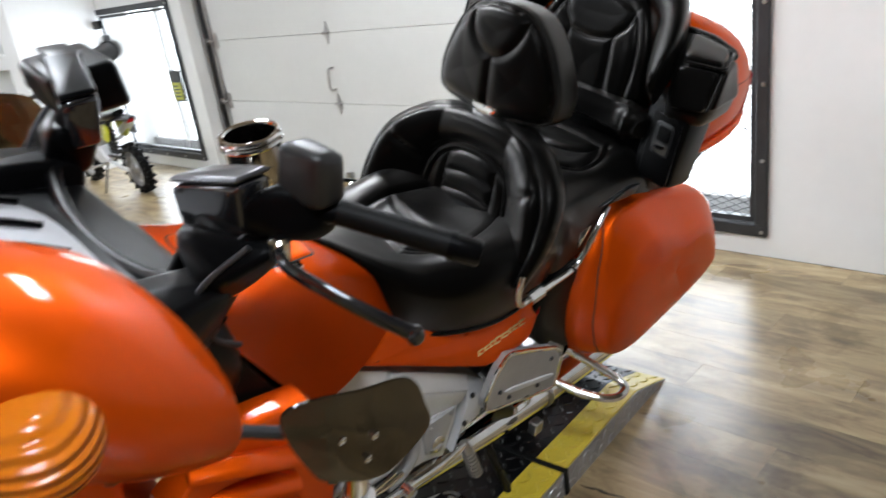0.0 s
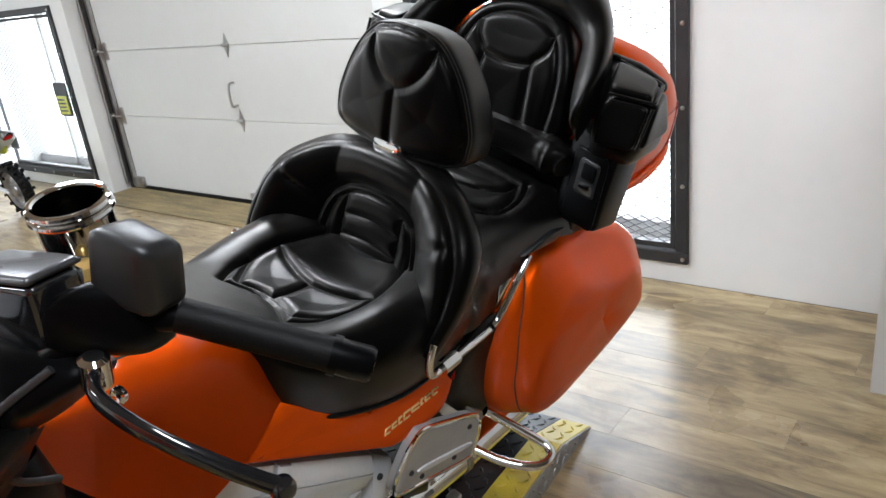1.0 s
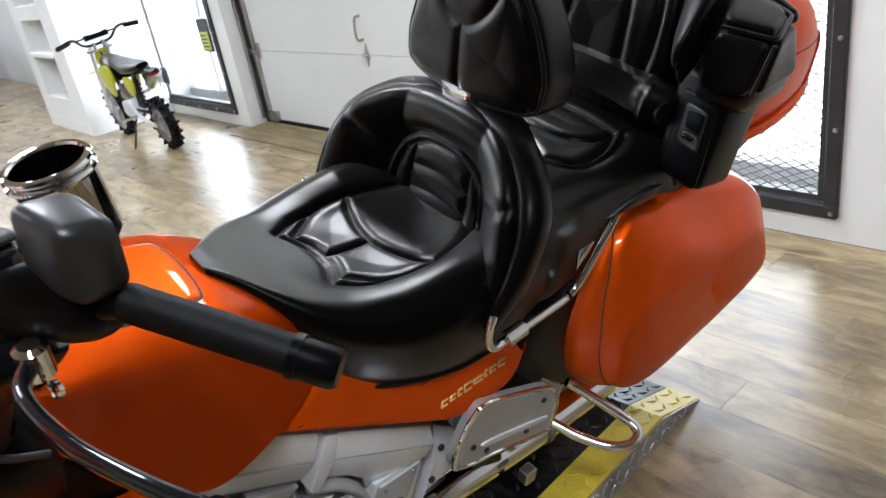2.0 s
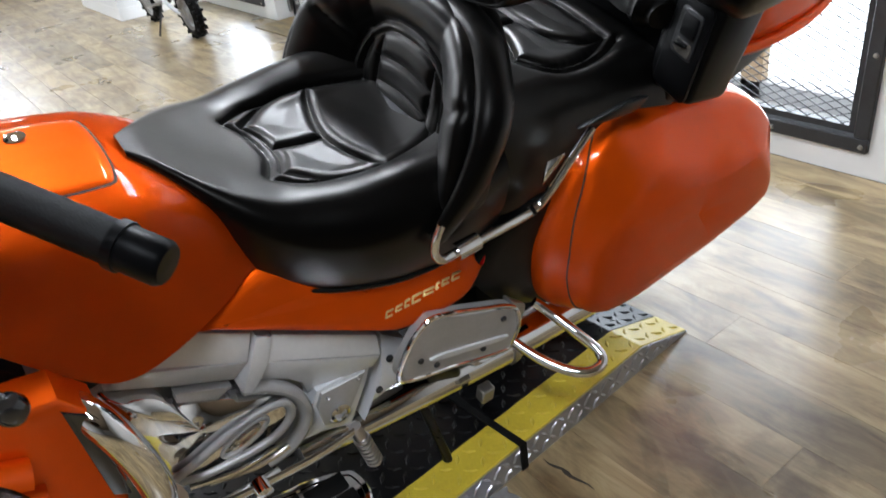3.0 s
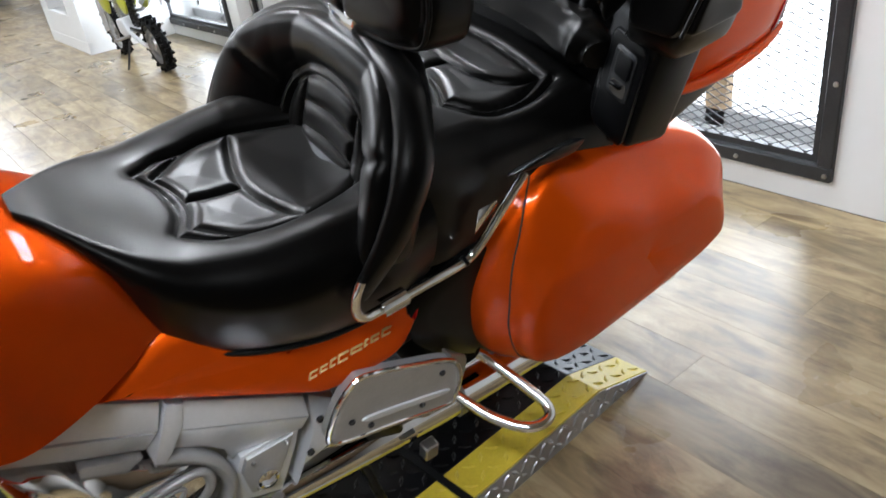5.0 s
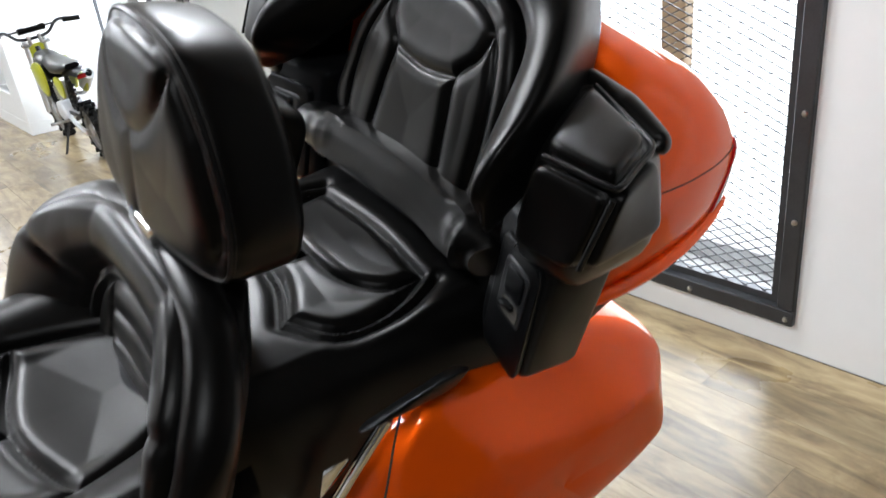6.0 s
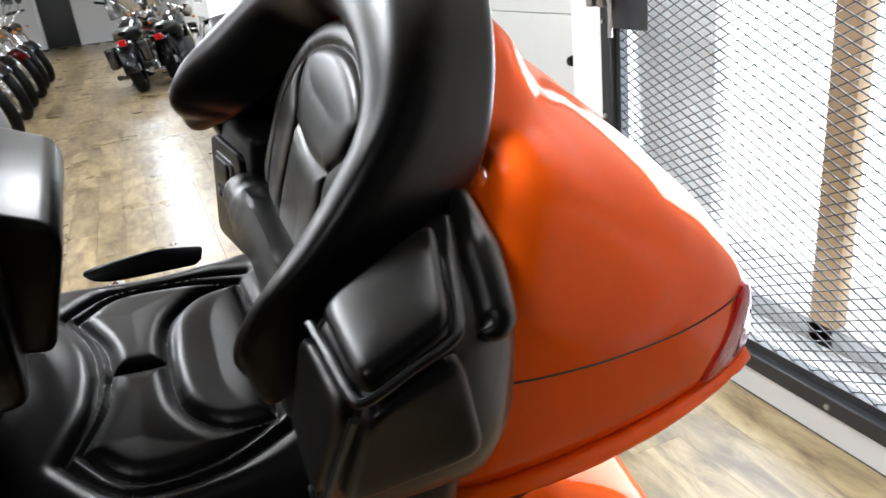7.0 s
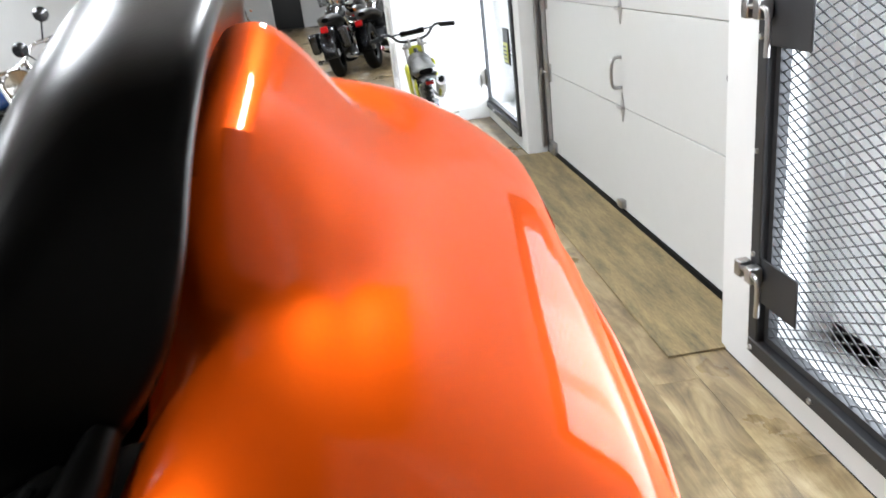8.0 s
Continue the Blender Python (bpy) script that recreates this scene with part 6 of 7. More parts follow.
bm = hull([(0.0, y, z) for y, z in ((-2.4, 0), (-2.4, RH - 0.004), (0.42, RH - 0.004), (0.61, 0.003), (0.61, 0))] + [(0.003, y, z) for y, z in ((-2.4, 0), (-2.4, RH - 0.004), (0.42, RH - 0.004), (0.61, 0.003), (0.61, 0))], 0)
side = part("side_plate", bm, BAREPLATE, ramp, "bare metal tread-plate side", smooth=False)
bm = bmesh.new()
for i in range(52):
    for j in range(2):
        y = -0.95 + i * 0.029
        z = 0.018 + j * 0.03
        if y > 0.42 and z > RH - (RH - 0.006) * (y - 0.42) / 0.19 - 0.014:
            continue
        a = radians(45 if (i + j) % 2 else -45)
        d, e = Vector((0, math.sin(a), math.cos(a))), Vector((0, math.cos(a), -math.sin(a)))
        c = Vector((0.003, y, z))
        base = [bm.verts.new(c + q) for q in (d * 0.0165, e * 0.0055, -d * 0.0165, -e * 0.0055)]
        top = [bm.verts.new(c + q + Vector((0.0032, 0, 0))) for q in (d * 0.012, e * 0.0022, -d * 0.012, -e * 0.0022)]
        for k in range(4):
            bm.faces.new((base[k], base[(k + 1) % 4], top[(k + 1) % 4], top[k]))
        bm.faces.new(top)
tagged(part("tread_lug", bm, BAREPLATE, side, smooth=False), kind="stuff")
bm = box((-RW - 0.004, -0.011, RH - 0.001), (0.006, 0.007, RH + 0.003), 0.001, 1)
add_box(bm, (0.0032, -0.011, 0.0), (0.0075, 0.007, RH + 0.003))
part("strap", bm, RUBBER, ramp, "black strap across the ramp joint")
# bare plate tongue beside the ramp
tongue = [(0.006, -0.62), (0.006, -0.12), (0.03, -0.075), (0.085, -0.07), (0.125, -0.10), (0.14, -0.16), (0.14, -0.62)]
tg = part("plate_tongue", pillow(tongue, [(0, 0.0), (0, 0.005), (0.002, 0.0065), (0.05, 0.0066)], lambda a, b, h: (a, b, h), 60, smooth_outline=True), BAREPLATE, ramp, "bare tread-plate tongue with a rounded end")
lugs(0.015, 0.132, -0.6, -0.11, BAREPLATE, tg, lambda y: 0.0062)

# ---- parked motorcycles of the showroom ----


def paint(name, colour, metal=0.3):
    return finish(name, colour, rough=0.25, metal=metal, coat=0.8, vary=0.1, scale=5)


BLUE, RED, BLACKPAINT, GREEN = paint("blue_tank_paint", (0.02, 0.08, 0.28)), paint("dark_red_paint", (0.22, 0.012, 0.015)), paint("black_tank_paint", (0.01, 0.01, 0.011)), paint("green_paint", (0.05, 0.16, 0.08))


def cruiser(name, m, colour, label, windshield=False, bags=False, group="parked motorcycles"):
    """A cruiser on its wheels: x left, y rear, front at minus y."""
    c = thing(name, m, label, "motorcycle", group)
    wheel(0.32, 0.15, 0.19, pose(0, 0.78, 0.32), c, 12, rim_mat=GLOSS_BLACK)
    front = wheel(0.335, 0.11, 0.23, pose(0, -0.85, 0.335), c, 10, rim_mat=CHROME)
    part("tank", rings(bmesh.new(), [[(w * math.copysign(abs(math.cos(q)) ** 0.8, math.cos(q)), y, z + h * math.sin(q)) for q in (2 * math.pi * k / 24 for k in range(24))] for y, z, w, h in ((-0.42, 0.80, 0.05, 0.05), (-0.36, 0.81, 0.12, 0.10), (-0.2, 0.81, 0.16, 0.12), (0.0, 0.77, 0.14, 0.09), (0.12, 0.73, 0.06, 0.04))]), colour, c)
    part("seat", rings(bmesh.new(), [[(w * math.copysign(abs(math.cos(q)) ** 0.7, math.cos(q)), y, z + h * math.sin(q)) for q in (2 * math.pi * k / 20 for k in range(20))] for y, z, w, h in ((0.08, 0.72, 0.08, 0.04), (0.2, 0.69, 0.16, 0.06), (0.4, 0.70, 0.19, 0.06), (0.5, 0.76, 0.16, 0.06), (0.72, 0.77, 0.13, 0.05), (0.85, 0.76, 0.05, 0.03))]), LEATHER, c, "black leather saddle")
    bm = hull([(x, y, z) for x in (-0.14, 0.14) for y, z in ((-0.35, 0.26), (-0.3, 0.52), (0.25, 0.52), (0.32, 0.3), (0.1, 0.2))], 0.04)
    part("engine", bm, DARK_STEEL, c, "dark engine with finned cylinders")
    for a in (-24, 24):
        bm = bmesh.new()
        for k in range(7):
            add_lathe(bm, [(0, 0), (0.085, 0), (0.085, 0.012), (0, 0.012)], pose(0, -0.03, 0.45, a, 0, 0) @ pose(0, 0, 0.05 + 0.026 * k), 16)
        add_lathe(bm, [(0, 0.0), (0.07, 0), (0.07, 0.26), (0.05, 0.29), (0, 0.29)], pose(0, -0.03, 0.45, a, 0, 0), 16)
        part("cylinder", bm, DARK_STEEL, c)
    for s in (1, -1):
        part("fork", tube([(s * 0.10, -0.85, 0.335), (s * 0.10, -0.45, 0.98)], 0.026, 12), CHROME, c, "chrome fork leg")
        part("grip", tube([(s * 0.30, -0.34, 1.03), (s * 0.42, -0.26, 1.02)], 0.018, 10), RUBBER, c)
        part("mirror", lathe([(0, -0.008), (0.05, -0.006), (0.05, 0.004), (0, 0.01)], pose(s * 0.36, -0.42, 1.2, 80, 0, 0), 16), GLOSS_BLACK, c)
        part("mirror_stem", tube([(s * 0.28, -0.38, 1.04), (s * 0.36, -0.42, 1.2)], 0.006, 6), DARK_STEEL, c)
        part("exhaust", tube([(s * 0.16, -0.2, 0.35), (s * 0.19, -0.02, 0.2), (s * 0.2, 0.4, 0.2), (s * 0.2, 0.98, 0.26)], 0.035, 12, 24), CHROME, c, "chrome exhaust pipe")
        part("turn_signal", lathe([(0, -0.018), (0.016, -0.012), (0.018, 0.012), (0, 0.018)], pose(s * 0.19, -0.68, 0.86, 90, 0, 0), 12), AMBER, c)
        part("swing_arm", tube([(s * 0.11, 0.2, 0.36), (s * 0.11, 0.78, 0.32)], 0.02, 8), DARK_STEEL, c)
        if bags:
            part("saddlebag", hull([(s * x, y, z) for x in (0.14, 0.27) for y, z in ((0.45, 0.62), (0.45, 0.36), (0.95, 0.36), (1.0, 0.64))], 0.04, 3), colour, c)
    part("crash_bar", tube([(-0.12, -0.42, 0.62), (-0.34, -0.44, 0.52), (-0.36, -0.42, 0.3), (-0.14, -0.36, 0.24), (0.14, -0.36, 0.24), (0.36, -0.42, 0.3), (0.34, -0.44, 0.52), (0.12, -0.42, 0.62)], 0.016, 10, 48), CHROME, c, "chrome crash bar")
    part("handlebar", tube([(-0.33, -0.32, 1.03), (-0.2, -0.46, 1.05), (-0.08, -0.52, 0.98), (0.08, -0.52, 0.98), (0.2, -0.46, 1.05), (0.33, -0.32, 1.03)], 0.013, 10, 30), CHROME, c)
    part("headlamp", lathe([(0, 0.0), (0.05, 0.0), (0.09, 0.05), (0.095, 0.12), (0.088, 0.125), (0.0, 0.115)], aim((0, -0.62, 0.9), (0, -1, 0)), 22), NICKEL, c, "round dark chrome headlamp")
    part("front_fender", sheet(lambda u, v: (0.075 * math.sin((u - 0.5) * 2.8), -0.85 + (0.37 - 0.1 * (u - 0.5) ** 2) * math.cos(0.2 + 2.2 * v), 0.335 + (0.37 - 0.1 * (u - 0.5) ** 2) * math.sin(0.2 + 2.2 * v)), 10, 18, 0.003), colour, c)
    part("rear_fender", sheet(lambda u, v: (0.10 * math.sin((u - 0.5) * 2.8), 0.78 + (0.37 - 0.1 * (u - 0.5) ** 2) * math.cos(-0.1 + 2.4 * v), 0.32 + (0.37 - 0.1 * (u - 0.5) ** 2) * math.sin(-0.1 + 2.4 * v)), 10, 18, 0.003), colour, c)
    part("tail_lamp", hull([(x, y, z) for x in (-0.05, 0.05) for y, z in ((1.06, 0.62), (1.12, 0.62), (1.12, 0.70), (1.05, 0.70))], 0.012), REDLENS, c, "red tail lamp")
    part("side_stand", tube([(0.12, -0.05, 0.3), (0.26, 0.0, 0.0)], 0.012, 8), DARK_STEEL, c)
    part("badge", pillow([(-0.05, 0.0), (-0.02, 0.02), (0.05, 0.01), (0.03, -0.02)], [(0, 0.0), (0, 0.006), (0.005, 0.008)], lambda a, b, h: (0.155 + h, -0.2 + a, 0.82 + b), 16), CHROME, c)
    axle, head = Vector((0, -0.85, 0.335)), Vector((0, -0.45, 0.98))
    turn = Matrix.Translation(head) @ Matrix.Rotation(radians(-48), 4, head - axle) @ Matrix.Translation(-head)
    for o in c.children:
        if o.name.split(".")[0] in ("fork", "grip", "mirror", "mirror_stem", "handlebar", "headlamp", "front_fender", "turn_signal"):
            o.data.transform(turn)
    for o in (front, *front.children):
        o.data.transform(turn)
    if windshield:
        w = part("windshield", sheet(lambda u, v: (0.26 * (u - 0.5) * 2 * (1 - 0.2 * v * v), -0.66 + 0.16 * ((u - 0.5) * 2) ** 2 + 0.16 * v, 0.92 + 0.42 * v), 14, 10, 0.004), GLASS, c, "clear windshield")
        w.visible_shadow = False
    return c



def parked(x, front, lean=9, heading=66):
    """A cruiser's place: its front axle at (x, front), nose to the north-east."""
    a = radians(heading)
    return pose(x - 0.85 * math.cos(a), front - 0.85 * math.sin(a), 0, 0, lean, heading + 90)


black_cruiser = cruiser("cruiser_motorcycle", parked(-5.12, 0.5), BLACKPAINT, "black cruiser motorcycle with chrome forks and crash bar")
red_cruiser = cruiser("cruiser_motorcycle", parked(-6.03, 0.48), RED, "dark red cruiser motorcycle with chrome forks")
blue_cruiser = cruiser("cruiser_motorcycle", parked(-8.17, 0.34), BLUE, "blue cruiser motorcycle with chrome forks")
for src, x, f in ((black_cruiser, -7.14, 0.35), (blue_cruiser, -5.03, -0.01), (black_cruiser, -9.4, 0.32), (black_cruiser, -10.4, 0.3), (red_cruiser, -11.4, 0.33), (black_cruiser, -12.4, 0.3), (black_cruiser, -13.4, 0.32)):
    copy_thing(src, parked(x, f))
bagger = cruiser("touring_cruiser", pose(-11.2, 1.86, 0, 0, 8, -98), BLACKPAINT, "black touring cruiser with a red tail lamp and saddlebags", True, True)
copy_thing(black_cruiser, pose(-11.6, 2.45, 0, 0, 8, -105))
copy_thing(bagger, pose(-13.2, 2.2, 0, 0, 8, -95))


def knobby(radius, width, rim, m, parent):
    w = wheel(radius - 0.012, width, rim, m, parent, 24, rim_mat=STEEL)
    turn = m @ pose(0, 0, 0, 0, 90, 0)
    bm = bmesh.new()
    for i in range(34):
        a = 360 * i / 34
        for z in ((-0.36, 0.36) if i % 2 else (-0.12, 0.12)):
            add_box(bm, (radius - 0.03, -0.009, -0.011), (radius, 0.009, 0.011), m=turn @ pose(0, 0, z * width, 0, 0, a))
    k = part("tread_knob", bm, RUBBER, w, "black rubber tread knobs", smooth=False)
    tagged(k, "black rubber tread knobs", "tyre tread", kind="stuff")
    return w


def dirt_bike(m):
    """A small trail bike: x left, y rear, the rear tyre's foot at the origin."""
    d = thing("dirt_bike", m, "small yellow and black dirt bike on its side stand", "motorcycle")
    knobby(0.215, 0.085, 0.145, pose(0, 0, 0.215), d)
    knobby(0.24, 0.07, 0.175, pose(0, -1.06, 0.24), d)
    for s in (1, -1):
        part("swing_arm", tube([(s * 0.065, 0.02, 0.215), (s * 0.07, -0.15, 0.235), (s * 0.06, -0.42, 0.29)], 0.016, 10, 10), SILVER, d, "silver swing arm")
        part("fork", tube([(s * 0.07, -1.06, 0.24), (s * 0.075, -0.80, 0.84)], 0.019, 12), SILVER, d, "silver fork leg")
        part("axle_block", box((s * 0.065 - 0.012, -0.03, 0.195), (s * 0.065 + 0.012, 0.04, 0.235), 0.004), STEEL, d)
        part("side_panel", pillow([(-0.28, 0.60), (-0.10, 0.60), (-0.08, 0.54), (-0.16, 0.46), (-0.26, 0.48)], [(0, 0), (0, 0.012), (0.03, 0.022)], lambda a, b, h, s=s: (s * (0.075 + h + 0.03 * (a + 0.2)), a, b), 24), NEON, d, "fluorescent yellow side panel")
        part("tank_shroud", pillow([(-0.72, 0.66), (-0.5, 0.70), (-0.42, 0.62), (-0.55, 0.44), (-0.68, 0.50)], [(0, 0), (0, 0.012), (0.03, 0.028)], lambda a, b, h, s=s: (s * (0.10 + h), a, b), 24), NEON, d, "fluorescent yellow tank shroud")
        part("foot_peg", tube([(s * 0.08, -0.38, 0.26), (s * 0.21, -0.37, 0.27)], 0.012, 8), STEEL, d)
        part("grip", tube([(s * 0.235, -0.72, 0.925), (s * 0.35, -0.67, 0.915)], 0.019, 12), RUBBER, d, "black rubber grip")
        part("lever", tube([(s * 0.2, -0.76, 0.92), (s * 0.25, -0.80, 0.915), (s * 0.34, -0.77, 0.90)], 0.006, 6, 8), STEEL, d)
        part("bar_riser", box((s * 0.04 - 0.012, -0.79, 0.80), (s * 0.04 + 0.012, -0.76, 0.87), 0.003), STEEL, d)
        part("fork_clamp", box((s * 0.075 - 0.03, -0.84, 0.79), (s * 0.075 + 0.03, -0.77, 0.815), 0.005), STEEL, d)
    part("tank", hull([(s * x, y, z) for s in (-1, 1) for x, y, z in ((0.05, -0.74, 0.76), (0.10, -0.66, 0.72), (0.10, -0.45, 0.68), (0.06, -0.42, 0.70), (0.09, -0.7, 0.55), (0.08, -0.45, 0.56))], 0.02), VINYL, d, "black fuel tank")
    part("seat", rings(bmesh.new(), [[(w * math.copysign(abs(math.cos(q)) ** 0.6, math.cos(q)), y, z + h * math.sin(q)) for q in (2 * math.pi * k / 18 for k in range(18))] for y, z, w, h in ((-0.52, 0.71, 0.03, 0.03), (-0.46, 0.70, 0.08, 0.035), (-0.25, 0.67, 0.10, 0.045), (-0.02, 0.68, 0.095, 0.04), (0.06, 0.695, 0.05, 0.02))]), VINYL, d, "black vinyl seat")
    part("rear_fender", sheet(lambda u, v: (0.075 * (2 * u - 1) * (1 - 0.35 * v), -0.06 + 0.34 * v, 0.655 + 0.07 * v - 0.05 * v * v - 0.03 * (2 * u - 1) ** 2), 8, 10, 0.004), VINYL, d, "black rear fender")
    part("front_fender", sheet(lambda u, v: (0.06 * (2 * u - 1) * (1 - 0.4 * v), -0.92 - 0.42 * v, 0.60 + 0.04 * v - 0.06 * v * v - 0.02 * (2 * u - 1) ** 2), 8, 10, 0.004), NEON, d, "yellow front fender")
    part("number_plate", hull([(x, -0.86 + e, z) for e in (0, 0.008) for x, z in ((-0.06, 0.80), (0.06, 0.80), (0.08, 0.72), (0.0, 0.62), (-0.08, 0.72))], 0.003), NEON, d, "yellow front plate")
    part("handlebar", tube([(-0.35, -0.67, 0.915), (-0.2, -0.735, 0.935), (-0.1, -0.785, 0.855), (0.1, -0.785, 0.855), (0.2, -0.735, 0.935), (0.35, -0.67, 0.915)], 0.0115, 10, 36), DARK_STEEL, d, "black motocross handlebar")
    pad = part("crossbar_pad", tube([(-0.1, -0.752, 0.915), (0.1, -0.752, 0.915)], 0.024, 14), VINYL, d, "black padded crossbar sleeve")
    part("pad_print", box((-0.055, -0.752, 0.934), (0.055, -0.732, 0.9405), 0.002), WHITE_PANEL, pad, "pale printed bar")
    part("crossbar", tube([(-0.19, -0.74, 0.92), (0.19, -0.74, 0.92)], 0.007, 8), DARK_STEEL, d)
    part("frame", tube([(0, -0.80, 0.78), (0, -0.72, 0.5), (0, -0.6, 0.26), (0, -0.42, 0.25), (0, -0.36, 0.45), (0, -0.2, 0.62), (0, 0.02, 0.66)], 0.018, 8, 30), DARK_STEEL, d, "black tubular frame")
    eng = part("engine", hull([(s * 0.085, y, z) for s in (-1, 1) for y, z in ((-0.62, 0.27), (-0.6, 0.38), (-0.42, 0.40), (-0.36, 0.28), (-0.5, 0.22))], 0.02), SILVER, d, "silver engine case")
    bm = bmesh.new()
    for k in range(6):
        add_box(bm, (-0.055, -0.60, 0.395 + 0.018 * k), (0.055, -0.49, 0.404 + 0.018 * k), 0.003, 1)
    add_box(bm, (-0.045, -0.59, 0.38), (0.045, -0.5, 0.52), 0.006, 1)
    part("cylinder", bm, STEEL, eng, "finned cylinder")
    ex = part("exhaust", tube([(-0.04, -0.62, 0.46), (-0.09, -0.6, 0.4), (-0.11, -0.4, 0.42), (-0.105, -0.25, 0.50)], 0.016, 10, 20), STEEL, d, "steel exhaust pipe")
    part("muffler", tube([(-0.105, -0.27, 0.49), (-0.1, 0.0, 0.605)], 0.042, 18), SILVER, ex, "silver muffler can")
    part("muffler_tip", tube([(-0.1, -0.002, 0.604), (-0.099, 0.02, 0.614)], 0.022, 14), RUBBER, ex, "black outlet")
    bm = tube([(0.0, -0.30, 0.32), (0.0, -0.24, 0.56)], 0.018, 10)
    for k in range(6):
        add_lathe(bm, [(0.02, -0.006), (0.034, 0.0), (0.02, 0.006)], aim((0, -0.295 + 0.009 * k, 0.34 + 0.036 * k), (0, 0.24, 0.97)), 14)
    part("shock_absorber", bm, DARK_STEEL, d, "rear spring and damper")
    part("chain_guard", box((0.04, -0.42, 0.30), (0.055, -0.05, 0.325), 0.004), PLASTIC, d)
    part("tail_lamp", box((-0.03, 0.2, 0.62), (0.03, 0.23, 0.65), 0.005), REDLENS, d)
    part("side_stand", tube([(0.07, -0.40, 0.27), (0.19, -0.40, 0.02), (0.205, -0.40, 0.0)], 0.009, 8, 8), DARK_STEEL, d, "black side stand")
    return d


dirt_bike(pose(-5.03, 2.50, 0, 0, 6, -91) @ Matrix.Scale(0.92, 4))

# framed photo in the cabinet, things on the header shelf
frame_thing = thing("picture_frame", pose(-6.93, 2.5, 1.1), "white framed photo standing in a cabinet niche", "picture frame")
part("border", box((-0.16, 0, 0), (0.16, 0.02, 0.24), 0.004), WHITE_PANEL, frame_thing)
part("print", box((-0.13, -0.004, 0.03), (0.13, -0.0005, 0.21)), GREYPAINT, frame_thing, "grey print")
rng = random.Random(5)
for k in range(9):
    h, r = rng.uniform(0.14, 0.26), rng.uniform(0.03, 0.05)
    b = part("bottle", lathe([(0, 0), (r, 0), (r, h * 0.65), (r * 0.4, h * 0.8), (r * 0.4, h), (0, h)], pose(-7.75 - 0.21 * k, 2.5 + rng.uniform(0, 0.1), 1.42), 14), [GREEN, WHITE_PANEL, PLASTIC, YELLOW][k % 4])
    tagged(b, ["green", "white", "black", "yellow"][k % 4] + " bottle on the wall shelf", "bottle", "bottles on the shelf")

# ---- lamps on the ceiling, out of view; the one at (1.2, 0.1) is added fill ----
for lx, ly, watts in LAMPS:
    lamp = thing("ceiling_light", pose(lx, ly, TOP), "long ceiling light with a glowing diffuser, out of view", "ceiling light", "ceiling lights")
    part("housing", box((-0.62, -0.17, -0.07), (0.62, 0.17, 0.0), 0.01), WHITE_PANEL, lamp)
    part("diffuser", box((-0.59, -0.14, -0.085), (0.59, 0.14, -0.0705), 0.005), LAMPGLOW, lamp)

# ---- floor of long planks laid along the back wall ----
floor = tagged(part("floor", box((-22.7, -3.3, -0.1), (12.1, 3.37, -0.006)), UNDERLAY, None, "worn greige wood-look plank floor", smooth=False), category="floor", kind="structure")
PW, PL = 0.152, 1.22
me = bpy.data.meshes.new("plank")
bm = box((0.0004, 0.0003, -0.006), (PL - 0.0004, PW - 0.0003, 0.0))
bmesh.ops.recalc_face_normals(bm, faces=bm.faces)
bm.to_mesh(me)
bm.free()
me.materials.append(PLANK)
rest = bmesh.new()
count = 0
rows_y = [3.055 - PW * (k + 1) for k in range(41)]
for k, py in enumerate(rows_y):
    off = (k * 0.437) % PL
    for i in range(30):
        px = 12.0 - off - PL * (i - 1) - PL
        if px < -22.7 or px > 11.9:
            continue
        if -2.3 < px < 1.8 and py > -0.1 and count < 300:
            ob = new("plank", me)
            ob.location = (px, py, 0)
            ob.parent = floor
            count += 1
        else:
            add_box(rest, (px + 0.0008, py + 0.0008, -0.006), (min(12.05, px + PL - 0.0008), py + PW - 0.0008, 0.0))
far = part("plank_field", rest, PLANK_FIELD, floor, smooth=False)
tagged(far, kind="stuff")
crack = [(0.004 * math.sin(7.3 * k) + 0.016 * k, 0.003 * math.sin(11.0 * k) + 0.002 * k) for k in range(9)]
bm = bmesh.new()
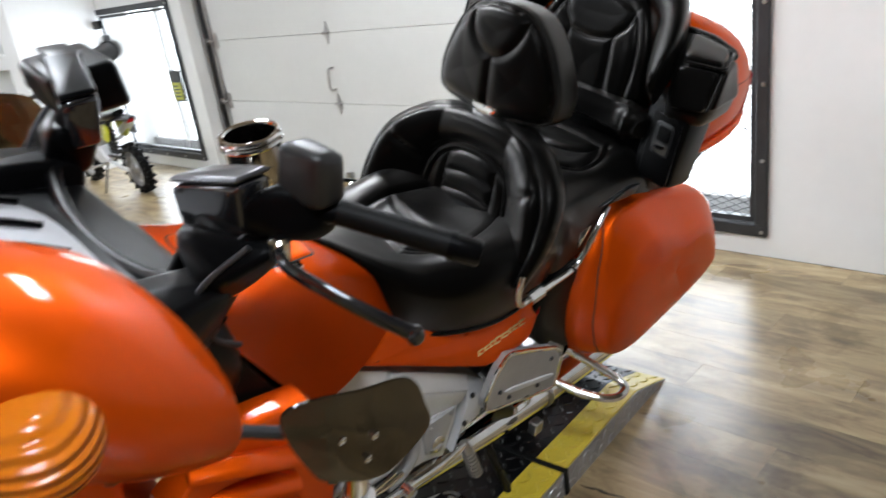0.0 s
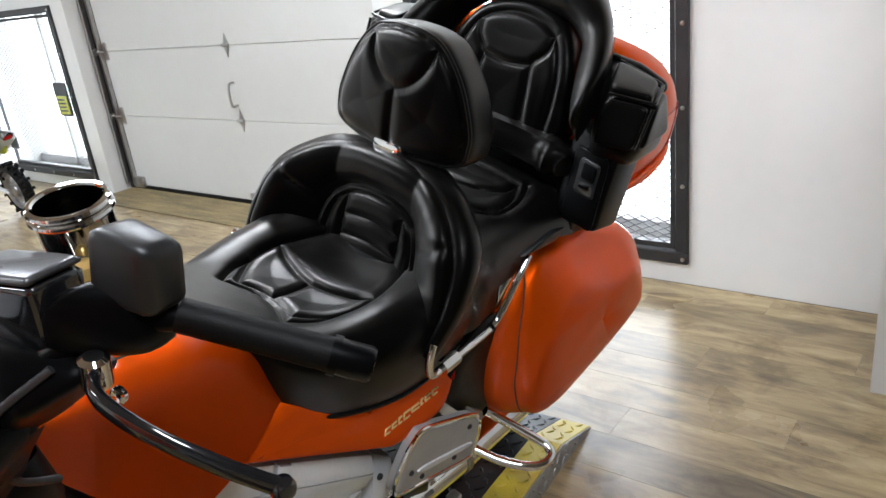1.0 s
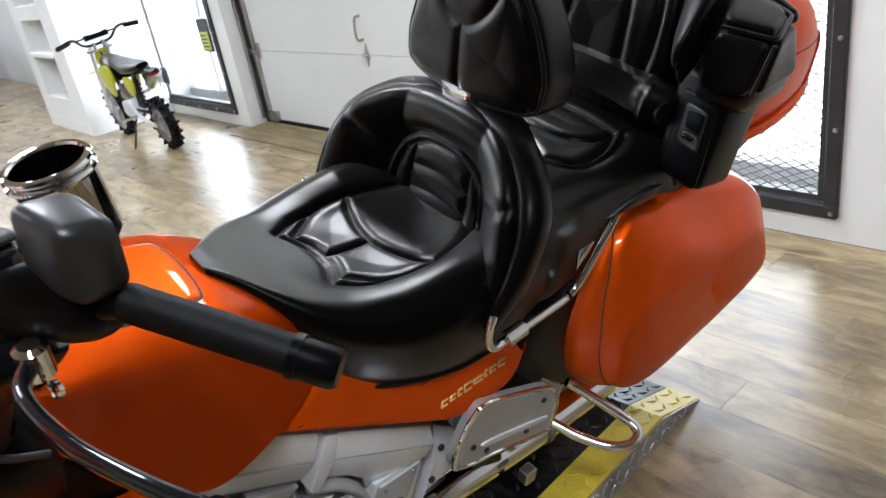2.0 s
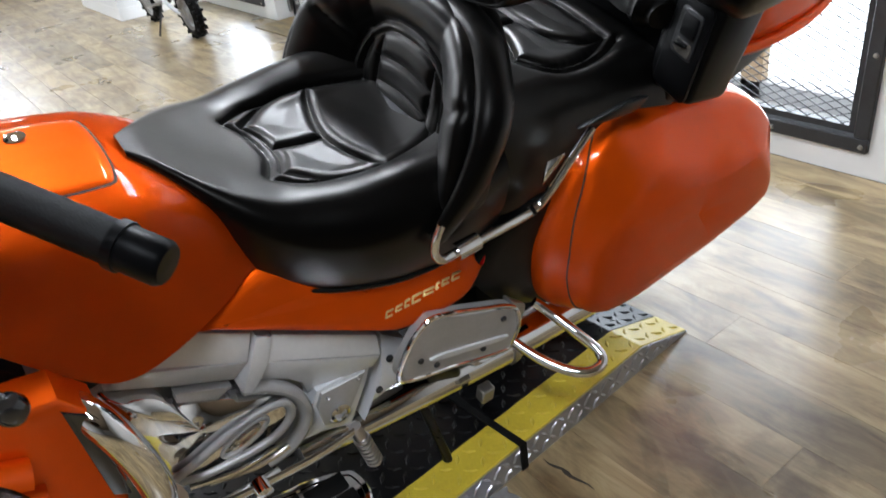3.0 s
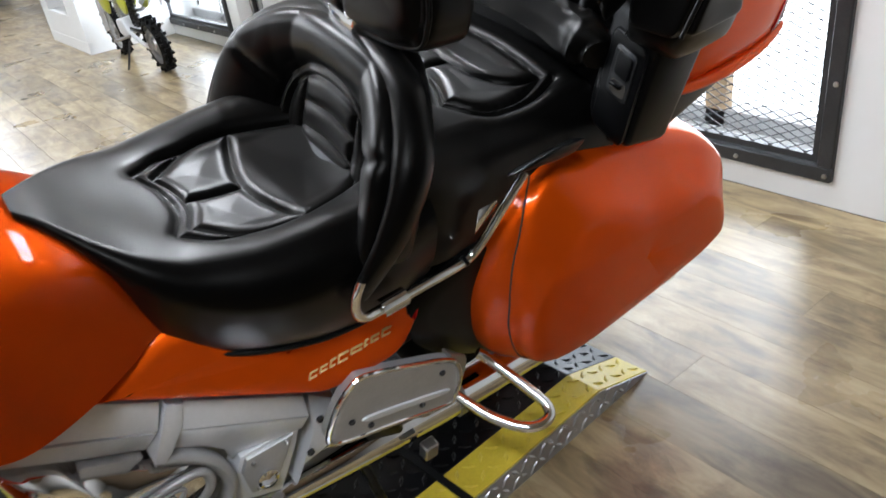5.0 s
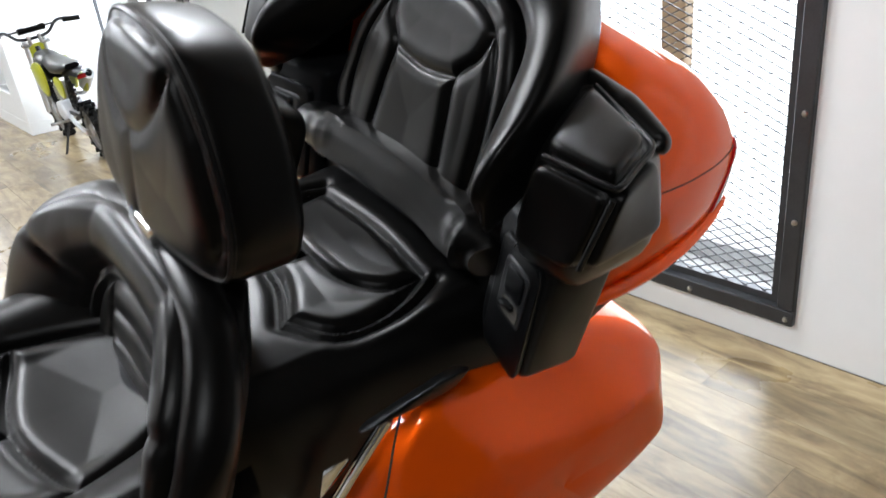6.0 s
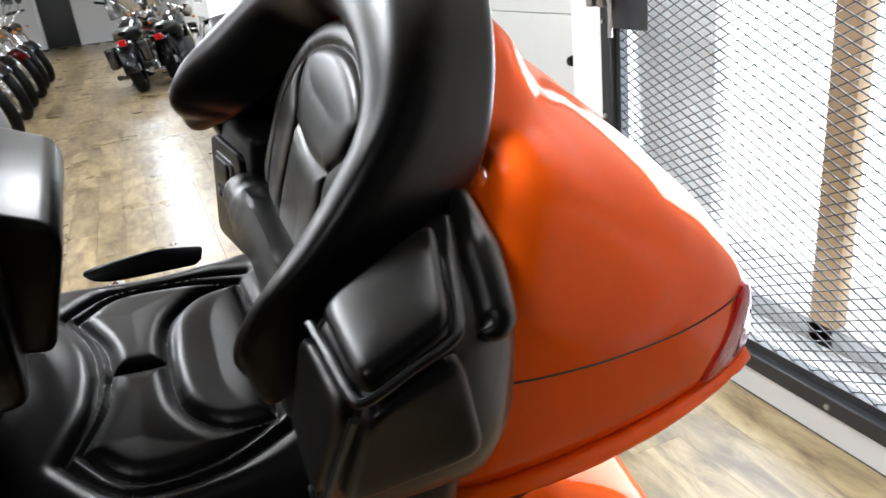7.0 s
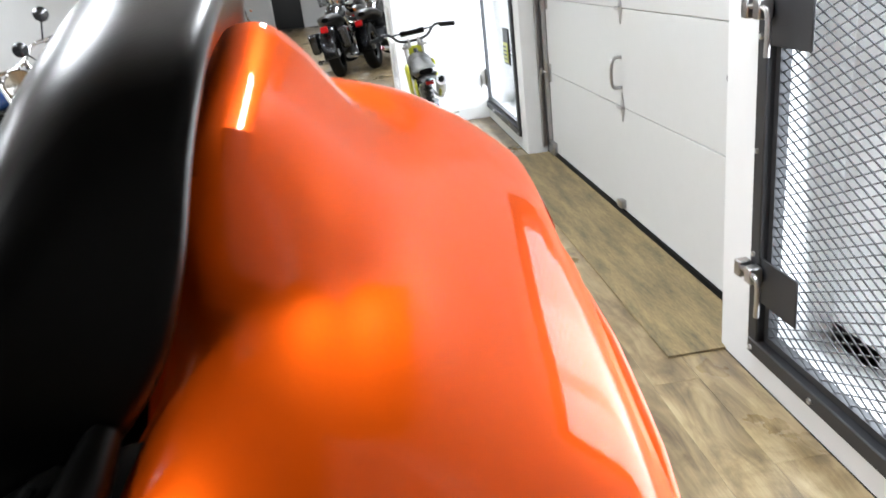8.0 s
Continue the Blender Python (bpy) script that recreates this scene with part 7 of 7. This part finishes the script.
rings(bm, [[(-0.39 + x, 1.432 + y - w, 0.0004), (-0.39 + x, 1.432 + y + w, 0.0004), (-0.39 + x, 1.432 + y + w, 0.0009), (-0.39 + x, 1.432 + y - w, 0.0009)] for (x, y), w in zip(crack, (0.0005, 0.002, 0.004, 0.003, 0.006, 0.004, 0.003, 0.002, 0.0005))])
part("chip", bm, UNDERLAY, floor, "dark chipped plank edge", smooth=False)
tagged(part("plywood_sheet", box((-4.84, 2.86, 0.0005), (-2.0, 3.205, 0.009), 0.002, 1), PLYWOOD), "dirty worn plywood sheet before the garage door", "plywood")


def tyre_mark_paint():
    """Rubber rubbed thinly into the floor, worn through in places."""
    m, nt, b = material("rubbed_tyre_mark")
    b.inputs["Base Color"].default_value, b.inputs["Roughness"].default_value = (0.02, 0.018, 0.016, 1), 0.5
    wear = node(nt, "ShaderNodeTexNoise", Scale=22.0, Detail=6.0, Roughness=0.7)
    nt.links.new(coords(nt), wear.inputs["Vector"])
    r = ramp_of(nt, wear.outputs[0], [(0.38, (0.0, 0.0, 0.0)), (0.72, (0.30, 0.30, 0.30))])
    nt.links.new(r.outputs[0], b.inputs["Alpha"])
    return m


MARK = tyre_mark_paint()
MARKS = [([(-0.376, 1.807), (-0.245, 1.719), (-0.128, 1.647), (-0.004, 1.587)], 0.03),
         ([(-0.316, 1.835), (-0.177, 1.735), (-0.028, 1.661), (0.088, 1.625)], 0.024),
         ([(-0.382, 1.692), (-0.254, 1.614), (-0.159, 1.532), (-0.079, 1.455)], 0.02)]
for pts, wide in MARKS:
    line = spline([(x, y, 0.0012) for x, y in pts], 30)
    bm = bmesh.new()
    rows = []
    for k, p in enumerate(line):
        t = (line[min(k + 1, 29)] - line[max(k - 1, 0)]).normalized()
        side = Vector((-t.y, t.x, 0)) * wide * (0.25 + 0.75 * math.sin(math.pi * (k + 0.5) / 30))
        rows.append((bm.verts.new(p - side), bm.verts.new(p + side)))
    for a, b in zip(rows, rows[1:]):
        bm.faces.new((a[0], a[1], b[1], b[0]))
    part("tyre_mark", bm, MARK, floor, "dark rubbed tyre mark", smooth=False)
